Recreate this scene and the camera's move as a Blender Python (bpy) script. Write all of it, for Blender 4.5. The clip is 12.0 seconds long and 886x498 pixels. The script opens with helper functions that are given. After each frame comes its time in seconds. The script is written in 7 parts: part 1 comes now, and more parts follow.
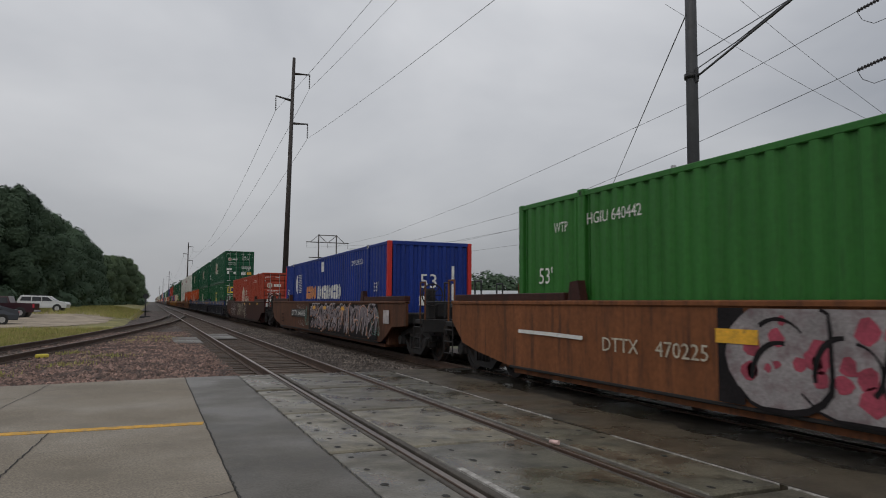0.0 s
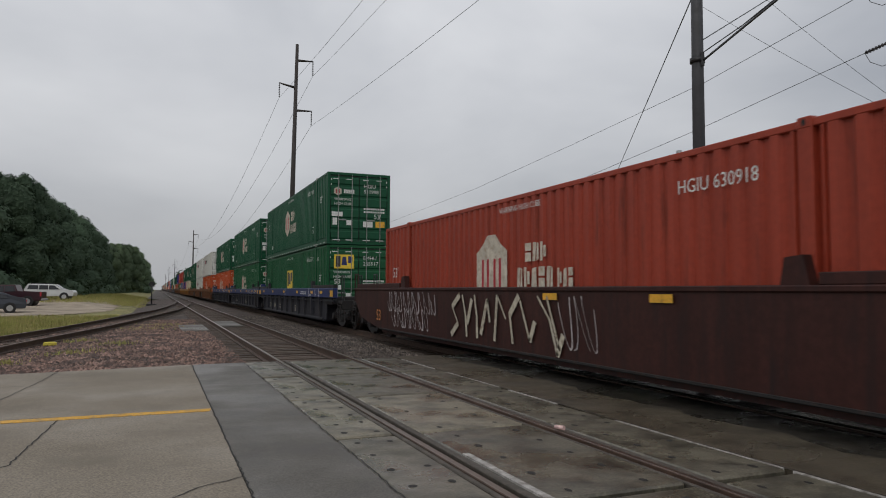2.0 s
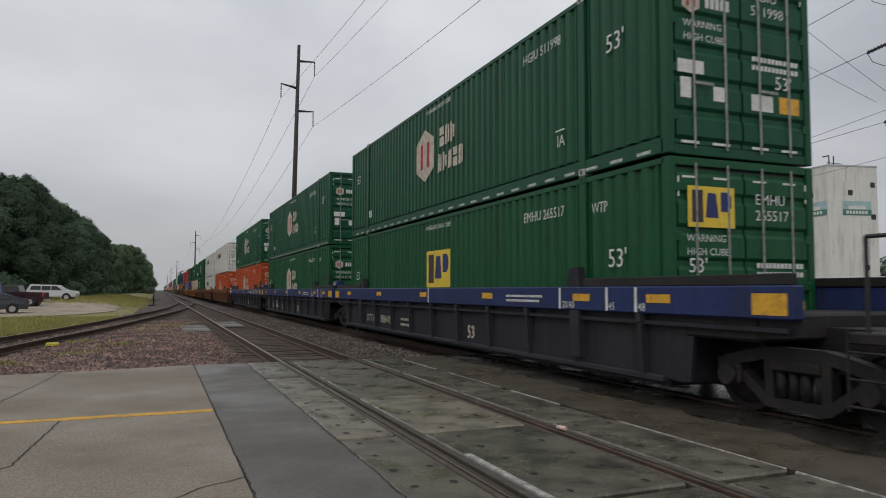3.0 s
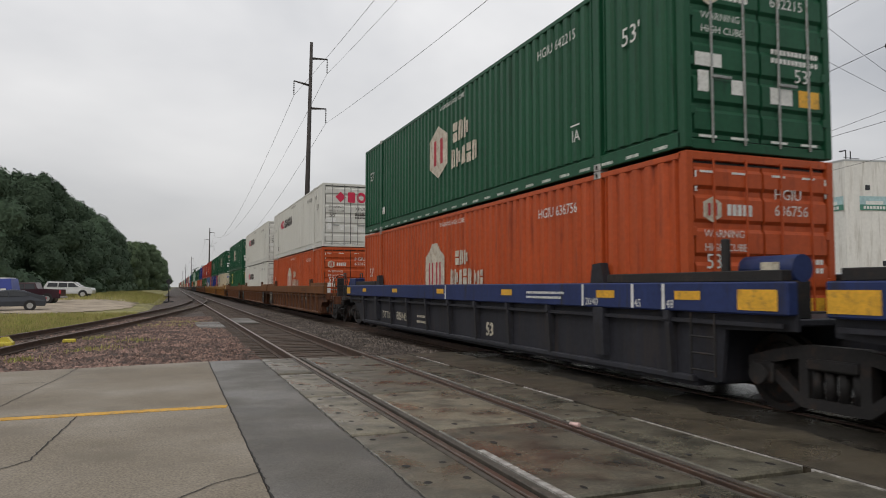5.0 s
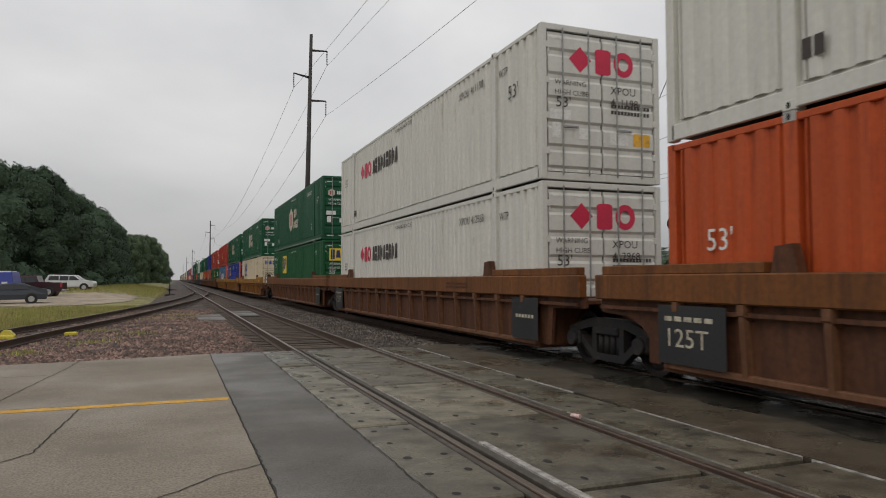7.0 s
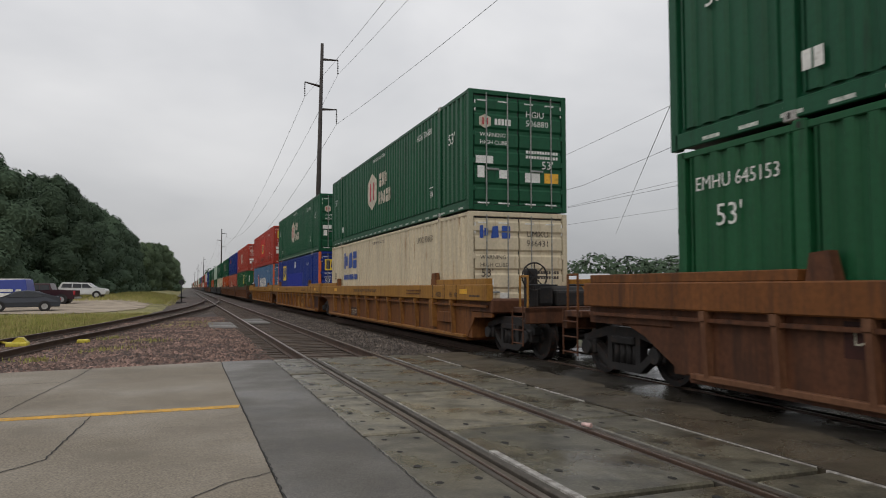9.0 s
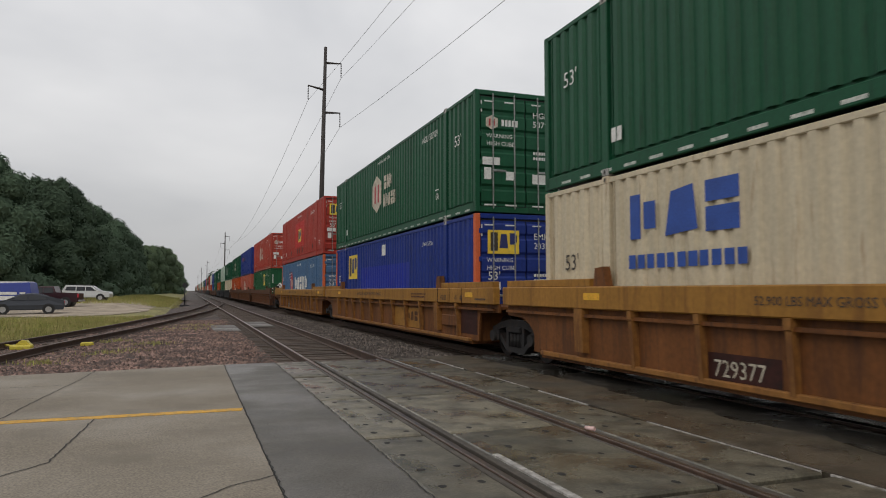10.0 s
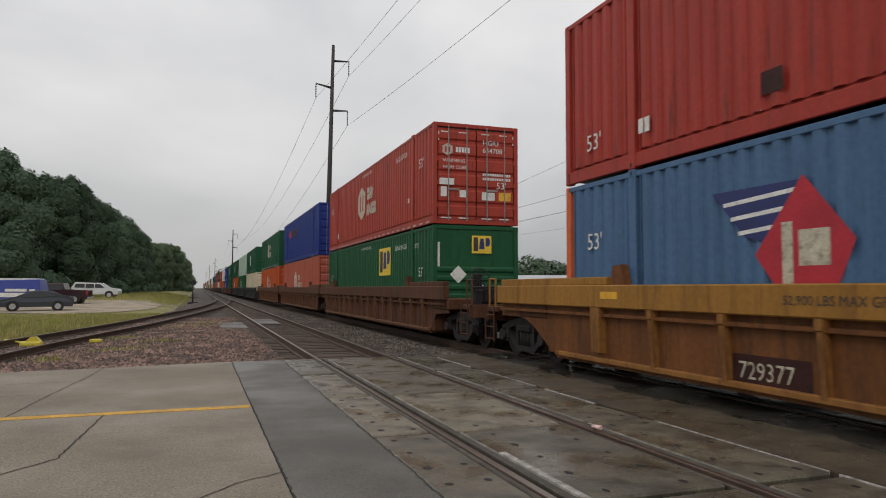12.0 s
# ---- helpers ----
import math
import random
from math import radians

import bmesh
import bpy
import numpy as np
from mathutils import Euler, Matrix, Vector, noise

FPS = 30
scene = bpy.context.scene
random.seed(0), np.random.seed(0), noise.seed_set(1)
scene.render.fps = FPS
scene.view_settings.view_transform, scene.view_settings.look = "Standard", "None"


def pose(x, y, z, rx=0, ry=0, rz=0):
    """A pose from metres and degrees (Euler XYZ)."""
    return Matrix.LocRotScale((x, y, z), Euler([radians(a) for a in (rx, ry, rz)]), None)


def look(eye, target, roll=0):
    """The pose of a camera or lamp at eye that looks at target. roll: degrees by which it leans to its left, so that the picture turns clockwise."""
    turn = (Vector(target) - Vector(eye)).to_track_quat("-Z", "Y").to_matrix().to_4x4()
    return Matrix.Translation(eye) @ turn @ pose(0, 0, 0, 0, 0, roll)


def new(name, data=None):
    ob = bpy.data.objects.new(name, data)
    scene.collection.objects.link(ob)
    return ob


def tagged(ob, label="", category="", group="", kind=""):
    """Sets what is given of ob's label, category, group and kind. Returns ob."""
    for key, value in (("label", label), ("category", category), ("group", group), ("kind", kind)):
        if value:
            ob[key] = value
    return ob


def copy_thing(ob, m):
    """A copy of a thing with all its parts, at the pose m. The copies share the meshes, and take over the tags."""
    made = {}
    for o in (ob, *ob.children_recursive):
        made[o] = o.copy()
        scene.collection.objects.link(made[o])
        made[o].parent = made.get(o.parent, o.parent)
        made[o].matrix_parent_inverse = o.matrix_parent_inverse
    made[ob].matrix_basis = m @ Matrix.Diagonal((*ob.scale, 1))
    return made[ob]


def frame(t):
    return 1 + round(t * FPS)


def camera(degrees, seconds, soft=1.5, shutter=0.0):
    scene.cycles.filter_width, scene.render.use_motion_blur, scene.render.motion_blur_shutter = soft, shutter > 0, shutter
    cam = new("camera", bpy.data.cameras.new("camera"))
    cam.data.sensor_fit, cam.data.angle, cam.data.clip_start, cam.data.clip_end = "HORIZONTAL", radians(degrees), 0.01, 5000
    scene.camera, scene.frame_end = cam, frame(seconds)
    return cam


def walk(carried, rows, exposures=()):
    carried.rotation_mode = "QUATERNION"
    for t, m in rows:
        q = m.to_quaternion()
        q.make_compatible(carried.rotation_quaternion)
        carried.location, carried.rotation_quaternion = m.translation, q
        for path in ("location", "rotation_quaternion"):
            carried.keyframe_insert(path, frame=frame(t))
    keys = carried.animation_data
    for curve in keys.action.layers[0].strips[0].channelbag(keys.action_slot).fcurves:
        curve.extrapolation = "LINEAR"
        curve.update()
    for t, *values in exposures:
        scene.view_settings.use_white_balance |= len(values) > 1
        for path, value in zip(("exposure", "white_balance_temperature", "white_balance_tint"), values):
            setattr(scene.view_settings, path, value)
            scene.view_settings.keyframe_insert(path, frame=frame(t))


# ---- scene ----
cam = camera(65.0, 12.0, 1.0, 0.06)
EYE = (0.0, 0.0, 1.413)
SPEED = 19.69          # the train's speed, metres a second
XS = 6.11              # near side of the containers
XC = XS + 1.2955       # middle of the train's track
XN = 3.05              # middle of the near track
PATH = [(t, pose(*EYE, 90 + p, r, yaw)) for t, yaw, p, r in (
    (0.0, -22.725, 4.490, -0.417),
    (0.5, -22.548, 3.849, -0.115),
    (1.0, -22.524, 3.478, -0.134),
    (1.5, -22.472, 3.472, -0.150),
    (2.0, -22.317, 3.390, -0.163),
    (2.5, -22.176, 3.356, -0.130),
    (3.0, -22.167, 3.417, -0.118),
    (5.0, -21.116, 3.134, -0.060),
    (5.5, -20.899, 2.948, -0.018),
    (6.0, -20.748, 2.761, 0.011),
    (6.5, -20.885, 2.573, -0.057),
    (7.0, -21.055, 2.493, 0.087),
    (9.0, -20.213, 3.148, 0.041),
    (9.5, -20.118, 3.248, -0.004),
    (10.0, -19.963, 3.408, 0.002),
    (10.5, -19.577, 3.438, -0.073),
    (11.0, -19.395, 3.362, -0.097),
    (11.5, -19.367, 3.294, -0.084),
    (12.0, -19.381, 3.250, -0.159),
)]
walk(cam, PATH, exposures=[(0.0, -0.36, 6500, 10), (1.0, -0.28, 6500, 10), (3.0, -0.16, 6500, 10), (5.0, 0.08, 6750, 10), (6.0, 0.0, 6780, 10),
                          (7.0, -0.06, 6800, 10), (9.0, -0.02, 6700, 10), (12.0, 0.0, 6800, 10)])

# ---- sky and sun ----
world = bpy.data.worlds.new("overcast sky")
scene.world = world
world.use_nodes = True
wn, wl = world.node_tree.nodes, world.node_tree.links
wn.clear()
sky = wn.new("ShaderNodeTexSky")
sky.sky_type, sky.sun_disc = "NISHITA", False
sky.sun_elevation, sky.sun_rotation = radians(44), radians(-134)
sky.air_density, sky.dust_density = 1.0, 4.0
sky_bg = wn.new("ShaderNodeBackground")
sky_bg.inputs[1].default_value = 0.011
coord = wn.new("ShaderNodeTexCoord")
stretch = wn.new("ShaderNodeMapping")
stretch.inputs["Scale"].default_value = (1.0, 1.0, 2.2)
cloud = wn.new("ShaderNodeTexNoise")
cloud.inputs["Scale"].default_value, cloud.inputs["Detail"].default_value = 1.5, 5.0
cloud.inputs["Roughness"].default_value, cloud.inputs["Distortion"].default_value = 0.48, 0.25
ramp = wn.new("ShaderNodeValToRGB")
ramp.color_ramp.elements[0].position, ramp.color_ramp.elements[1].position = 0.3, 0.72
ramp.color_ramp.elements[0].color = (0.40, 0.422, 0.465, 1)
ramp.color_ramp.elements[1].color = (0.83, 0.84, 0.865, 1)
cloud_bg = wn.new("ShaderNodeBackground")
both = wn.new("ShaderNodeAddShader")
wout = wn.new("ShaderNodeOutputWorld")
wl.new(coord.outputs["Generated"], stretch.inputs["Vector"])
wl.new(stretch.outputs["Vector"], cloud.inputs["Vector"])
wl.new(cloud.outputs["Fac"], ramp.inputs["Fac"])
# an overcast sky is dimmer towards the horizon
height = wn.new("ShaderNodeSeparateXYZ")
lift = wn.new("ShaderNodeMapRange")
lift.inputs["From Min"].default_value, lift.inputs["From Max"].default_value = 0.0, 0.5
lift.inputs["To Min"].default_value, lift.inputs["To Max"].default_value = 0.66, 1.12
wl.new(coord.outputs["Generated"], height.inputs[0])
wl.new(height.outputs["Z"], lift.inputs["Value"])
wl.new(lift.outputs[0], cloud_bg.inputs["Strength"])
wl.new(ramp.outputs["Color"], cloud_bg.inputs["Color"])
wl.new(sky.outputs["Color"], sky_bg.inputs["Color"])
wl.new(sky_bg.outputs[0], both.inputs[0])
wl.new(cloud_bg.outputs[0], both.inputs[1])
wl.new(both.outputs[0], wout.inputs["Surface"])
sun = new("sun", bpy.data.lights.new("sun", "SUN"))
sun.data.energy, sun.data.angle, sun.data.color = 0.6, radians(32), (1.0, 0.97, 0.92)
sun.matrix_world = look((-42, -40, 56), (0, 0, 0))


# ---- materials ----
def material(name, rgb, rough=0.6, metal=0.0, vary=0.18, scale=1.2, fine=28.0, bump=0.12, stain=None, amount=0.35,
             streak=False, wet=0.0, glow=0.0, depth=0.01, spread=0.0, speck=0.8, shine=0.5, island=0.0):
    """A worn surface: base colour varied at two sizes, stains of a second colour, fine relief."""
    m = bpy.data.materials.new(name)
    m.use_nodes = True
    n, l = m.node_tree.nodes, m.node_tree.links
    b = n["Principled BSDF"]
    tc = n.new("ShaderNodeTexCoord")
    big = n.new("ShaderNodeTexNoise")
    big.inputs["Scale"].default_value, big.inputs["Detail"].default_value = scale, 6.0
    small = n.new("ShaderNodeTexNoise")
    small.inputs["Scale"].default_value, small.inputs["Detail"].default_value = fine, 4.0
    l.new(tc.outputs["Object"], small.inputs["Vector"])
    if streak:
        mp = n.new("ShaderNodeMapping")
        mp.inputs["Scale"].default_value = (3.0, 3.0, 0.35)
        l.new(tc.outputs["Object"], mp.inputs["Vector"])
        l.new(mp.outputs["Vector"], big.inputs["Vector"])
    else:
        l.new(tc.outputs["Object"], big.inputs["Vector"])
    r1 = n.new("ShaderNodeMapRange")
    r1.inputs["From Min"].default_value, r1.inputs["From Max"].default_value = 0.3, 0.7
    r1.inputs["To Min"].default_value, r1.inputs["To Max"].default_value = 1 - vary, 1 + vary
    l.new(big.outputs["Fac"], r1.inputs["Value"])
    r2 = n.new("ShaderNodeMapRange")
    r2.inputs["From Min"].default_value, r2.inputs["From Max"].default_value = 0.3, 0.7
    r2.inputs["To Min"].default_value, r2.inputs["To Max"].default_value = 1 - vary * speck, 1 + vary * speck
    l.new(small.outputs["Fac"], r2.inputs["Value"])
    mul = n.new("ShaderNodeMath")
    mul.operation = "MULTIPLY"
    l.new(r1.outputs[0], mul.inputs[0])
    l.new(r2.outputs[0], mul.inputs[1])
    hsv = n.new("ShaderNodeHueSaturation")
    hsv.inputs["Color"].default_value = (*rgb, 1)
    last = mul.outputs[0]
    if spread:
        info = n.new("ShaderNodeObjectInfo")
        r3 = n.new("ShaderNodeMapRange")
        r3.inputs["To Min"].default_value, r3.inputs["To Max"].default_value = 1 - spread, 1 + spread
        l.new(info.outputs["Random"], r3.inputs["Value"])
        m3 = n.new("ShaderNodeMath")
        m3.operation = "MULTIPLY"
        l.new(last, m3.inputs[0])
        l.new(r3.outputs[0], m3.inputs[1])
        last = m3.outputs[0]
    if island:
        geo = n.new("ShaderNodeNewGeometry")
        r4 = n.new("ShaderNodeMapRange")
        r4.inputs["To Min"].default_value, r4.inputs["To Max"].default_value = 1 - island, 1 + island
        l.new(geo.outputs["Random Per Island"], r4.inputs["Value"])
        m4 = n.new("ShaderNodeMath")
        m4.operation = "MULTIPLY"
        l.new(last, m4.inputs[0])
        l.new(r4.outputs[0], m4.inputs[1])
        last = m4.outputs[0]
    l.new(last, hsv.inputs["Value"])
    colour = hsv.outputs["Color"]
    if stain:
        st = n.new("ShaderNodeTexNoise")
        st.inputs["Scale"].default_value, st.inputs["Detail"].default_value = scale * 2.3, 8.0
        st.inputs["Roughness"].default_value = 0.65
        src = big.inputs["Vector"].links[0].from_socket
        l.new(src, st.inputs["Vector"])
        sr = n.new("ShaderNodeMapRange")
        sr.inputs["From Min"].default_value, sr.inputs["From Max"].default_value = 0.62 - amount * 0.35, 0.78 - amount * 0.25
        l.new(st.outputs["Fac"], sr.inputs["Value"])
        mix = n.new("ShaderNodeMixRGB")
        mix.inputs["Color2"].default_value = (*stain, 1)
        l.new(sr.outputs[0], mix.inputs["Fac"])
        l.new(colour, mix.inputs["Color1"])
        colour = mix.outputs["Color"]
    l.new(colour, b.inputs["Base Color"])
    b.inputs["Roughness"].default_value, b.inputs["Metallic"].default_value = rough, metal
    b.inputs["Specular IOR Level"].default_value = shine
    if wet:
        wr = n.new("ShaderNodeMapRange")
        wr.inputs["From Min"].default_value, wr.inputs["From Max"].default_value = 0.4, 0.6
        wr.inputs["To Min"].default_value, wr.inputs["To Max"].default_value = rough, max(0.03, rough - wet)
        l.new(big.outputs["Fac"], wr.inputs["Value"])
        l.new(wr.outputs[0], b.inputs["Roughness"])
    if bump:
        bp = n.new("ShaderNodeBump")
        bp.inputs["Strength"].default_value, bp.inputs["Distance"].default_value = bump, depth
        l.new(small.outputs["Fac"], bp.inputs["Height"])
        l.new(bp.outputs["Normal"], b.inputs["Normal"])
    if glow:
        b.inputs["Emission Color"].default_value = (*rgb, 1)
        b.inputs["Emission Strength"].default_value = glow
    return m


RUST = (0.09, 0.035, 0.018)
GRIME = (0.03, 0.026, 0.022)
M = dict(
    concrete=material("slab concrete", (0.222, 0.186, 0.138), 0.8, scale=0.45, fine=55, vary=0.15, speck=2.6, bump=0.5, stain=(0.17, 0.142, 0.105), amount=0.35, wet=0.25),
    asphalt=material("old asphalt", (0.112, 0.102, 0.086), 0.72, scale=0.6, fine=70, vary=0.15, speck=2.4, bump=0.5, stain=(0.085, 0.08, 0.073), amount=0.4, wet=0.3),
    # wet road; its base colour also holds the shade under the train
    shaded_wet_asphalt=material("wet asphalt", (0.030, 0.0265, 0.021), 0.55, scale=0.7, fine=70, vary=0.25, speck=1.6, bump=0.16, stain=(0.075, 0.064, 0.049), amount=0.22, wet=0.56, shine=0.4),
    street=material("damp brown asphalt", (0.097, 0.081, 0.057), 0.65, scale=0.7, fine=70, vary=0.25, speck=1.8, bump=0.3, stain=(0.045, 0.038, 0.028), amount=0.45, wet=0.4, shine=0.35),
    panel=material("crossing panel concrete", (0.178, 0.157, 0.113), 0.6, scale=1.1, fine=40, vary=0.18, speck=1.6, bump=0.25, stain=(0.066, 0.060, 0.044), amount=0.55, wet=0.46, spread=0.34),
    panel_damp=material("damp crossing panel concrete", (0.142, 0.130, 0.096), 0.5, scale=1.0, fine=40, vary=0.2, speck=1.6, bump=0.25, stain=(0.045, 0.042, 0.032), amount=0.6, wet=0.42, spread=0.2),
    filler=material("grimy rubber filler", (0.066, 0.056, 0.044), 0.7, scale=2.5, vary=0.3, stain=(0.12, 0.1, 0.08), amount=0.3),
    pocket=material("dark bolt pocket", (0.02, 0.018, 0.016), 0.8),
    crack=material("crack filler", (0.03, 0.028, 0.026), 0.9),
    yellow_line=material("worn yellow road paint", (0.62, 0.33, 0.03), 0.7, scale=4, vary=0.2, stain=(0.3, 0.22, 0.1), amount=0.4),
    pale_paint=material("scuffed pale paint", (0.46, 0.44, 0.41), 0.6, scale=5, stain=(0.2, 0.18, 0.16), amount=0.6),
    ballast=material("pinkish ballast", (0.085, 0.06, 0.05), 0.85, scale=0.7, fine=22, vary=0.45, bump=1.0, depth=0.05, stain=(0.05, 0.04, 0.035), amount=0.5),
    ballast_dark=material("grimy ballast", (0.10, 0.085, 0.075), 0.85, scale=0.7, fine=22, vary=0.45, bump=1.0, depth=0.05, stain=(0.04, 0.034, 0.03), amount=0.5),
    stone=material("ballast stone", (0.195, 0.124, 0.10), 0.8, scale=0.9, fine=11, vary=0.4, speck=1.0, bump=0.3, stain=(0.07, 0.058, 0.052), amount=0.4, island=0.7),
    stone_grey=material("grey ballast stone", (0.108, 0.088, 0.074), 0.8, scale=2.0, fine=9, vary=0.4, bump=0.3, stain=(0.05, 0.042, 0.036), amount=0.4, island=0.65),
    tie=material("weathered tie", (0.075, 0.055, 0.042), 0.85, scale=3, fine=30, vary=0.35, bump=0.5, spread=0.25),
    rail=material("rusty rail side", (0.07, 0.04, 0.026), 0.7, scale=3, vary=0.25, stain=(0.03, 0.02, 0.015)),
    rail_head=material("worn rail head", (0.22, 0.18, 0.15), 0.32, 0.85, scale=3, vary=0.15),
    rail_dull=material("rusted rail head", (0.11, 0.07, 0.05), 0.5, 0.4, scale=3, vary=0.25),
    grass=material("grass ground", (0.235, 0.215, 0.08), 0.9, scale=0.25, fine=6, vary=0.4, bump=0.8, depth=0.1, stain=(0.22, 0.20, 0.09), amount=0.4),
    blade=material("grass blades", (0.27, 0.285, 0.08), 0.75, scale=0.5, fine=3, vary=0.35, island=0.3, stain=(0.40, 0.33, 0.15), amount=0.6, shine=0.15),
    lot=material("gravel lot", (0.38, 0.31, 0.23), 0.9, scale=0.3, fine=12, vary=0.2, bump=0.5, depth=0.03, stain=(0.17, 0.145, 0.11), amount=0.4),
    ground=material("far ground", (0.10, 0.10, 0.05), 0.9, scale=0.02, fine=0.5, vary=0.3, bump=0.2),
    leaf=material("dark tree leaves", (0.072, 0.108, 0.068), 0.85, scale=0.16, fine=0.8, vary=0.16, bump=0, stain=(0.080, 0.116, 0.072), amount=0.4, spread=0.2, shine=0.1),
    leaf_light=material("light tree leaves", (0.102, 0.142, 0.082), 0.85, scale=0.16, fine=0.8, vary=0.35, bump=0, stain=(0.12, 0.165, 0.085), amount=0.4, spread=0.2, shine=0.1),
    bark=material("bark", (0.045, 0.035, 0.027), 0.9, scale=2, fine=12, vary=0.3, bump=0.6, depth=0.03),
    pole=material("weathered steel pole", (0.055, 0.048, 0.045), 0.65, 0.3, scale=0.8, vary=0.25, stain=(0.035, 0.026, 0.022)),
    far_pole=material("wood pole", (0.10, 0.092, 0.088), 0.85, scale=1.0, vary=0.3),
    wire=material("line wire", (0.05, 0.05, 0.052), 0.5, 0.5),
    insulator=material("dark insulator", (0.035, 0.03, 0.03), 0.35),
    street_pole=material("grey pole steel", (0.058, 0.06, 0.066), 0.6, scale=0.8, vary=0.2, stain=(0.04, 0.04, 0.042)),
    pale_spray=material("pale grey spray paint", (0.27, 0.245, 0.245), 0.6, scale=2, vary=0.3, stain=(0.16, 0.10, 0.11), amount=0.35),
    galv=material("galvanised steel", (0.42, 0.42, 0.42), 0.45, 0.7, scale=2, vary=0.15),
    black=material("black painted metal", (0.018, 0.018, 0.02), 0.5, vary=0.2),
    lens_off=material("dark red lens", (0.05, 0.004, 0.004), 0.2),
    lens_on=material("lit red lens", (1.0, 0.02, 0.06), 0.3, vary=0.05, glow=1.2),
    sign_white=material("sign white", (0.72, 0.72, 0.70), 0.5, scale=3, stain=(0.4, 0.38, 0.35), amount=0.3),
    silo=material("painted concrete silo", (0.72, 0.70, 0.66), 0.8, scale=0.12, fine=1.5, vary=0.06, bump=0.1, stain=(0.5, 0.47, 0.42), amount=0.3, streak=True),
    shed=material("white metal shed", (0.70, 0.69, 0.67), 0.6, scale=0.3, vary=0.1),
    shed_roof=material("grey shed roof", (0.42, 0.43, 0.44), 0.5, scale=0.3, vary=0.12),
    window_dark=material("dark glass", (0.02, 0.022, 0.025), 0.06, vary=0.1),
    logo_green=material("faded green sign", (0.06, 0.22, 0.16), 0.6),
    logo_sky=material("pale blue sign", (0.35, 0.5, 0.52), 0.6),
    truck=material("grimy truck iron", (0.0119, 0.0105, 0.0105), 0.7, scale=3, vary=0.35, bump=0.4, stain=(0.04, 0.022, 0.015), amount=0.25),
    wheel=material("steel wheel", (0.022, 0.019, 0.018), 0.55, 0.5, scale=4, vary=0.3, stain=RUST, amount=0.3),
    tread=material("bright wheel tread", (0.35, 0.33, 0.31), 0.3, 0.9),
    rod=material("lock rod", (0.30, 0.31, 0.30), 0.45, 0.5, scale=4, stain=(0.12, 0.08, 0.05), amount=0.3),
    white=material("white lettering", (0.70, 0.70, 0.67), 0.6, scale=4, vary=0.12, stain=(0.42, 0.40, 0.36), amount=0.25),
    cream_ink=material("faded cream lettering", (0.50, 0.46, 0.36), 0.7, scale=4, vary=0.2, stain=(0.2, 0.14, 0.09), amount=0.35),
    logo_ink=material("weathered off white logo paint", (0.56, 0.51, 0.42), 0.65, scale=3, vary=0.2, stain=(0.36, 0.27, 0.19), amount=0.4),
    tape=material("dulled reflective tape", (0.50, 0.52, 0.47), 0.4, scale=5, vary=0.25, stain=(0.12, 0.17, 0.13), amount=0.35),
    dark_ink=material("dark lettering", (0.05, 0.04, 0.035), 0.7, scale=4, vary=0.2),
    red_ink=material("red logo paint", (0.42, 0.02, 0.035), 0.6, scale=3, vary=0.15),
    magenta_ink=material("crimson logo paint", (0.55, 0.015, 0.06), 0.5, scale=3, vary=0.1),
    navy_ink=material("navy logo paint", (0.02, 0.03, 0.13), 0.55, scale=3, vary=0.15),
    cobalt_ink=material("cobalt logo paint", (0.02, 0.07, 0.32), 0.5, scale=3, vary=0.15),
    orange_ink=material("orange logo paint", (0.62, 0.24, 0.07), 0.6, scale=3, vary=0.15),
    yellow_tag=material("yellow reflector", (0.72, 0.38, 0.03), 0.5, scale=4, vary=0.15, stain=(0.3, 0.16, 0.04), amount=0.25),
    yellow_logo=material("yellow logo plate", (0.78, 0.56, 0.05), 0.5, scale=3, vary=0.08, stain=(0.45, 0.33, 0.08), amount=0.15),
    pink_ink=material("pink spray paint", (0.32, 0.05, 0.08), 0.7, scale=4, vary=0.3),
    silver_ink=material("silver spray paint", (0.48, 0.45, 0.45), 0.5, scale=2, vary=0.3, stain=(0.3, 0.24, 0.24), amount=0.4),
    mauve_ink=material("mauve grey spray paint", (0.165, 0.135, 0.15), 0.55, scale=2, vary=0.35, stain=(0.25, 0.225, 0.235), amount=0.35),
    black_ink=material("black spray paint", (0.014, 0.012, 0.013), 0.7, scale=3, vary=0.3, shine=0.15),
    teal_ink=material("teal spray paint", (0.12, 0.32, 0.26), 0.6, scale=3, vary=0.25),
    cast=material("bare corner casting", (0.35, 0.34, 0.32), 0.6, 0.2, scale=6, vary=0.3),
    car_glass=material("tinted car glass", (0.018, 0.02, 0.023), 0.12, vary=0.05),
    tyre=material("tyre rubber", (0.02, 0.02, 0.02), 0.8),
    rim=material("alloy rim", (0.5, 0.5, 0.5), 0.35, 0.8),
    litter=material("pinkish paper cup", (0.65, 0.45, 0.42), 0.6),
    derail=material("safety yellow paint", (0.60, 0.50, 0.06), 0.5, scale=6, vary=0.15, stain=(0.35, 0.25, 0.05), amount=0.3),
)


def paint(name, rgb, rough=0.46, stain=RUST, amount=0.18, vary=0.12, shine=0.26):
    return material(name, rgb, rough, scale=0.9, fine=14, vary=vary, bump=0.06, stain=stain, amount=amount, streak=True, shine=shine)


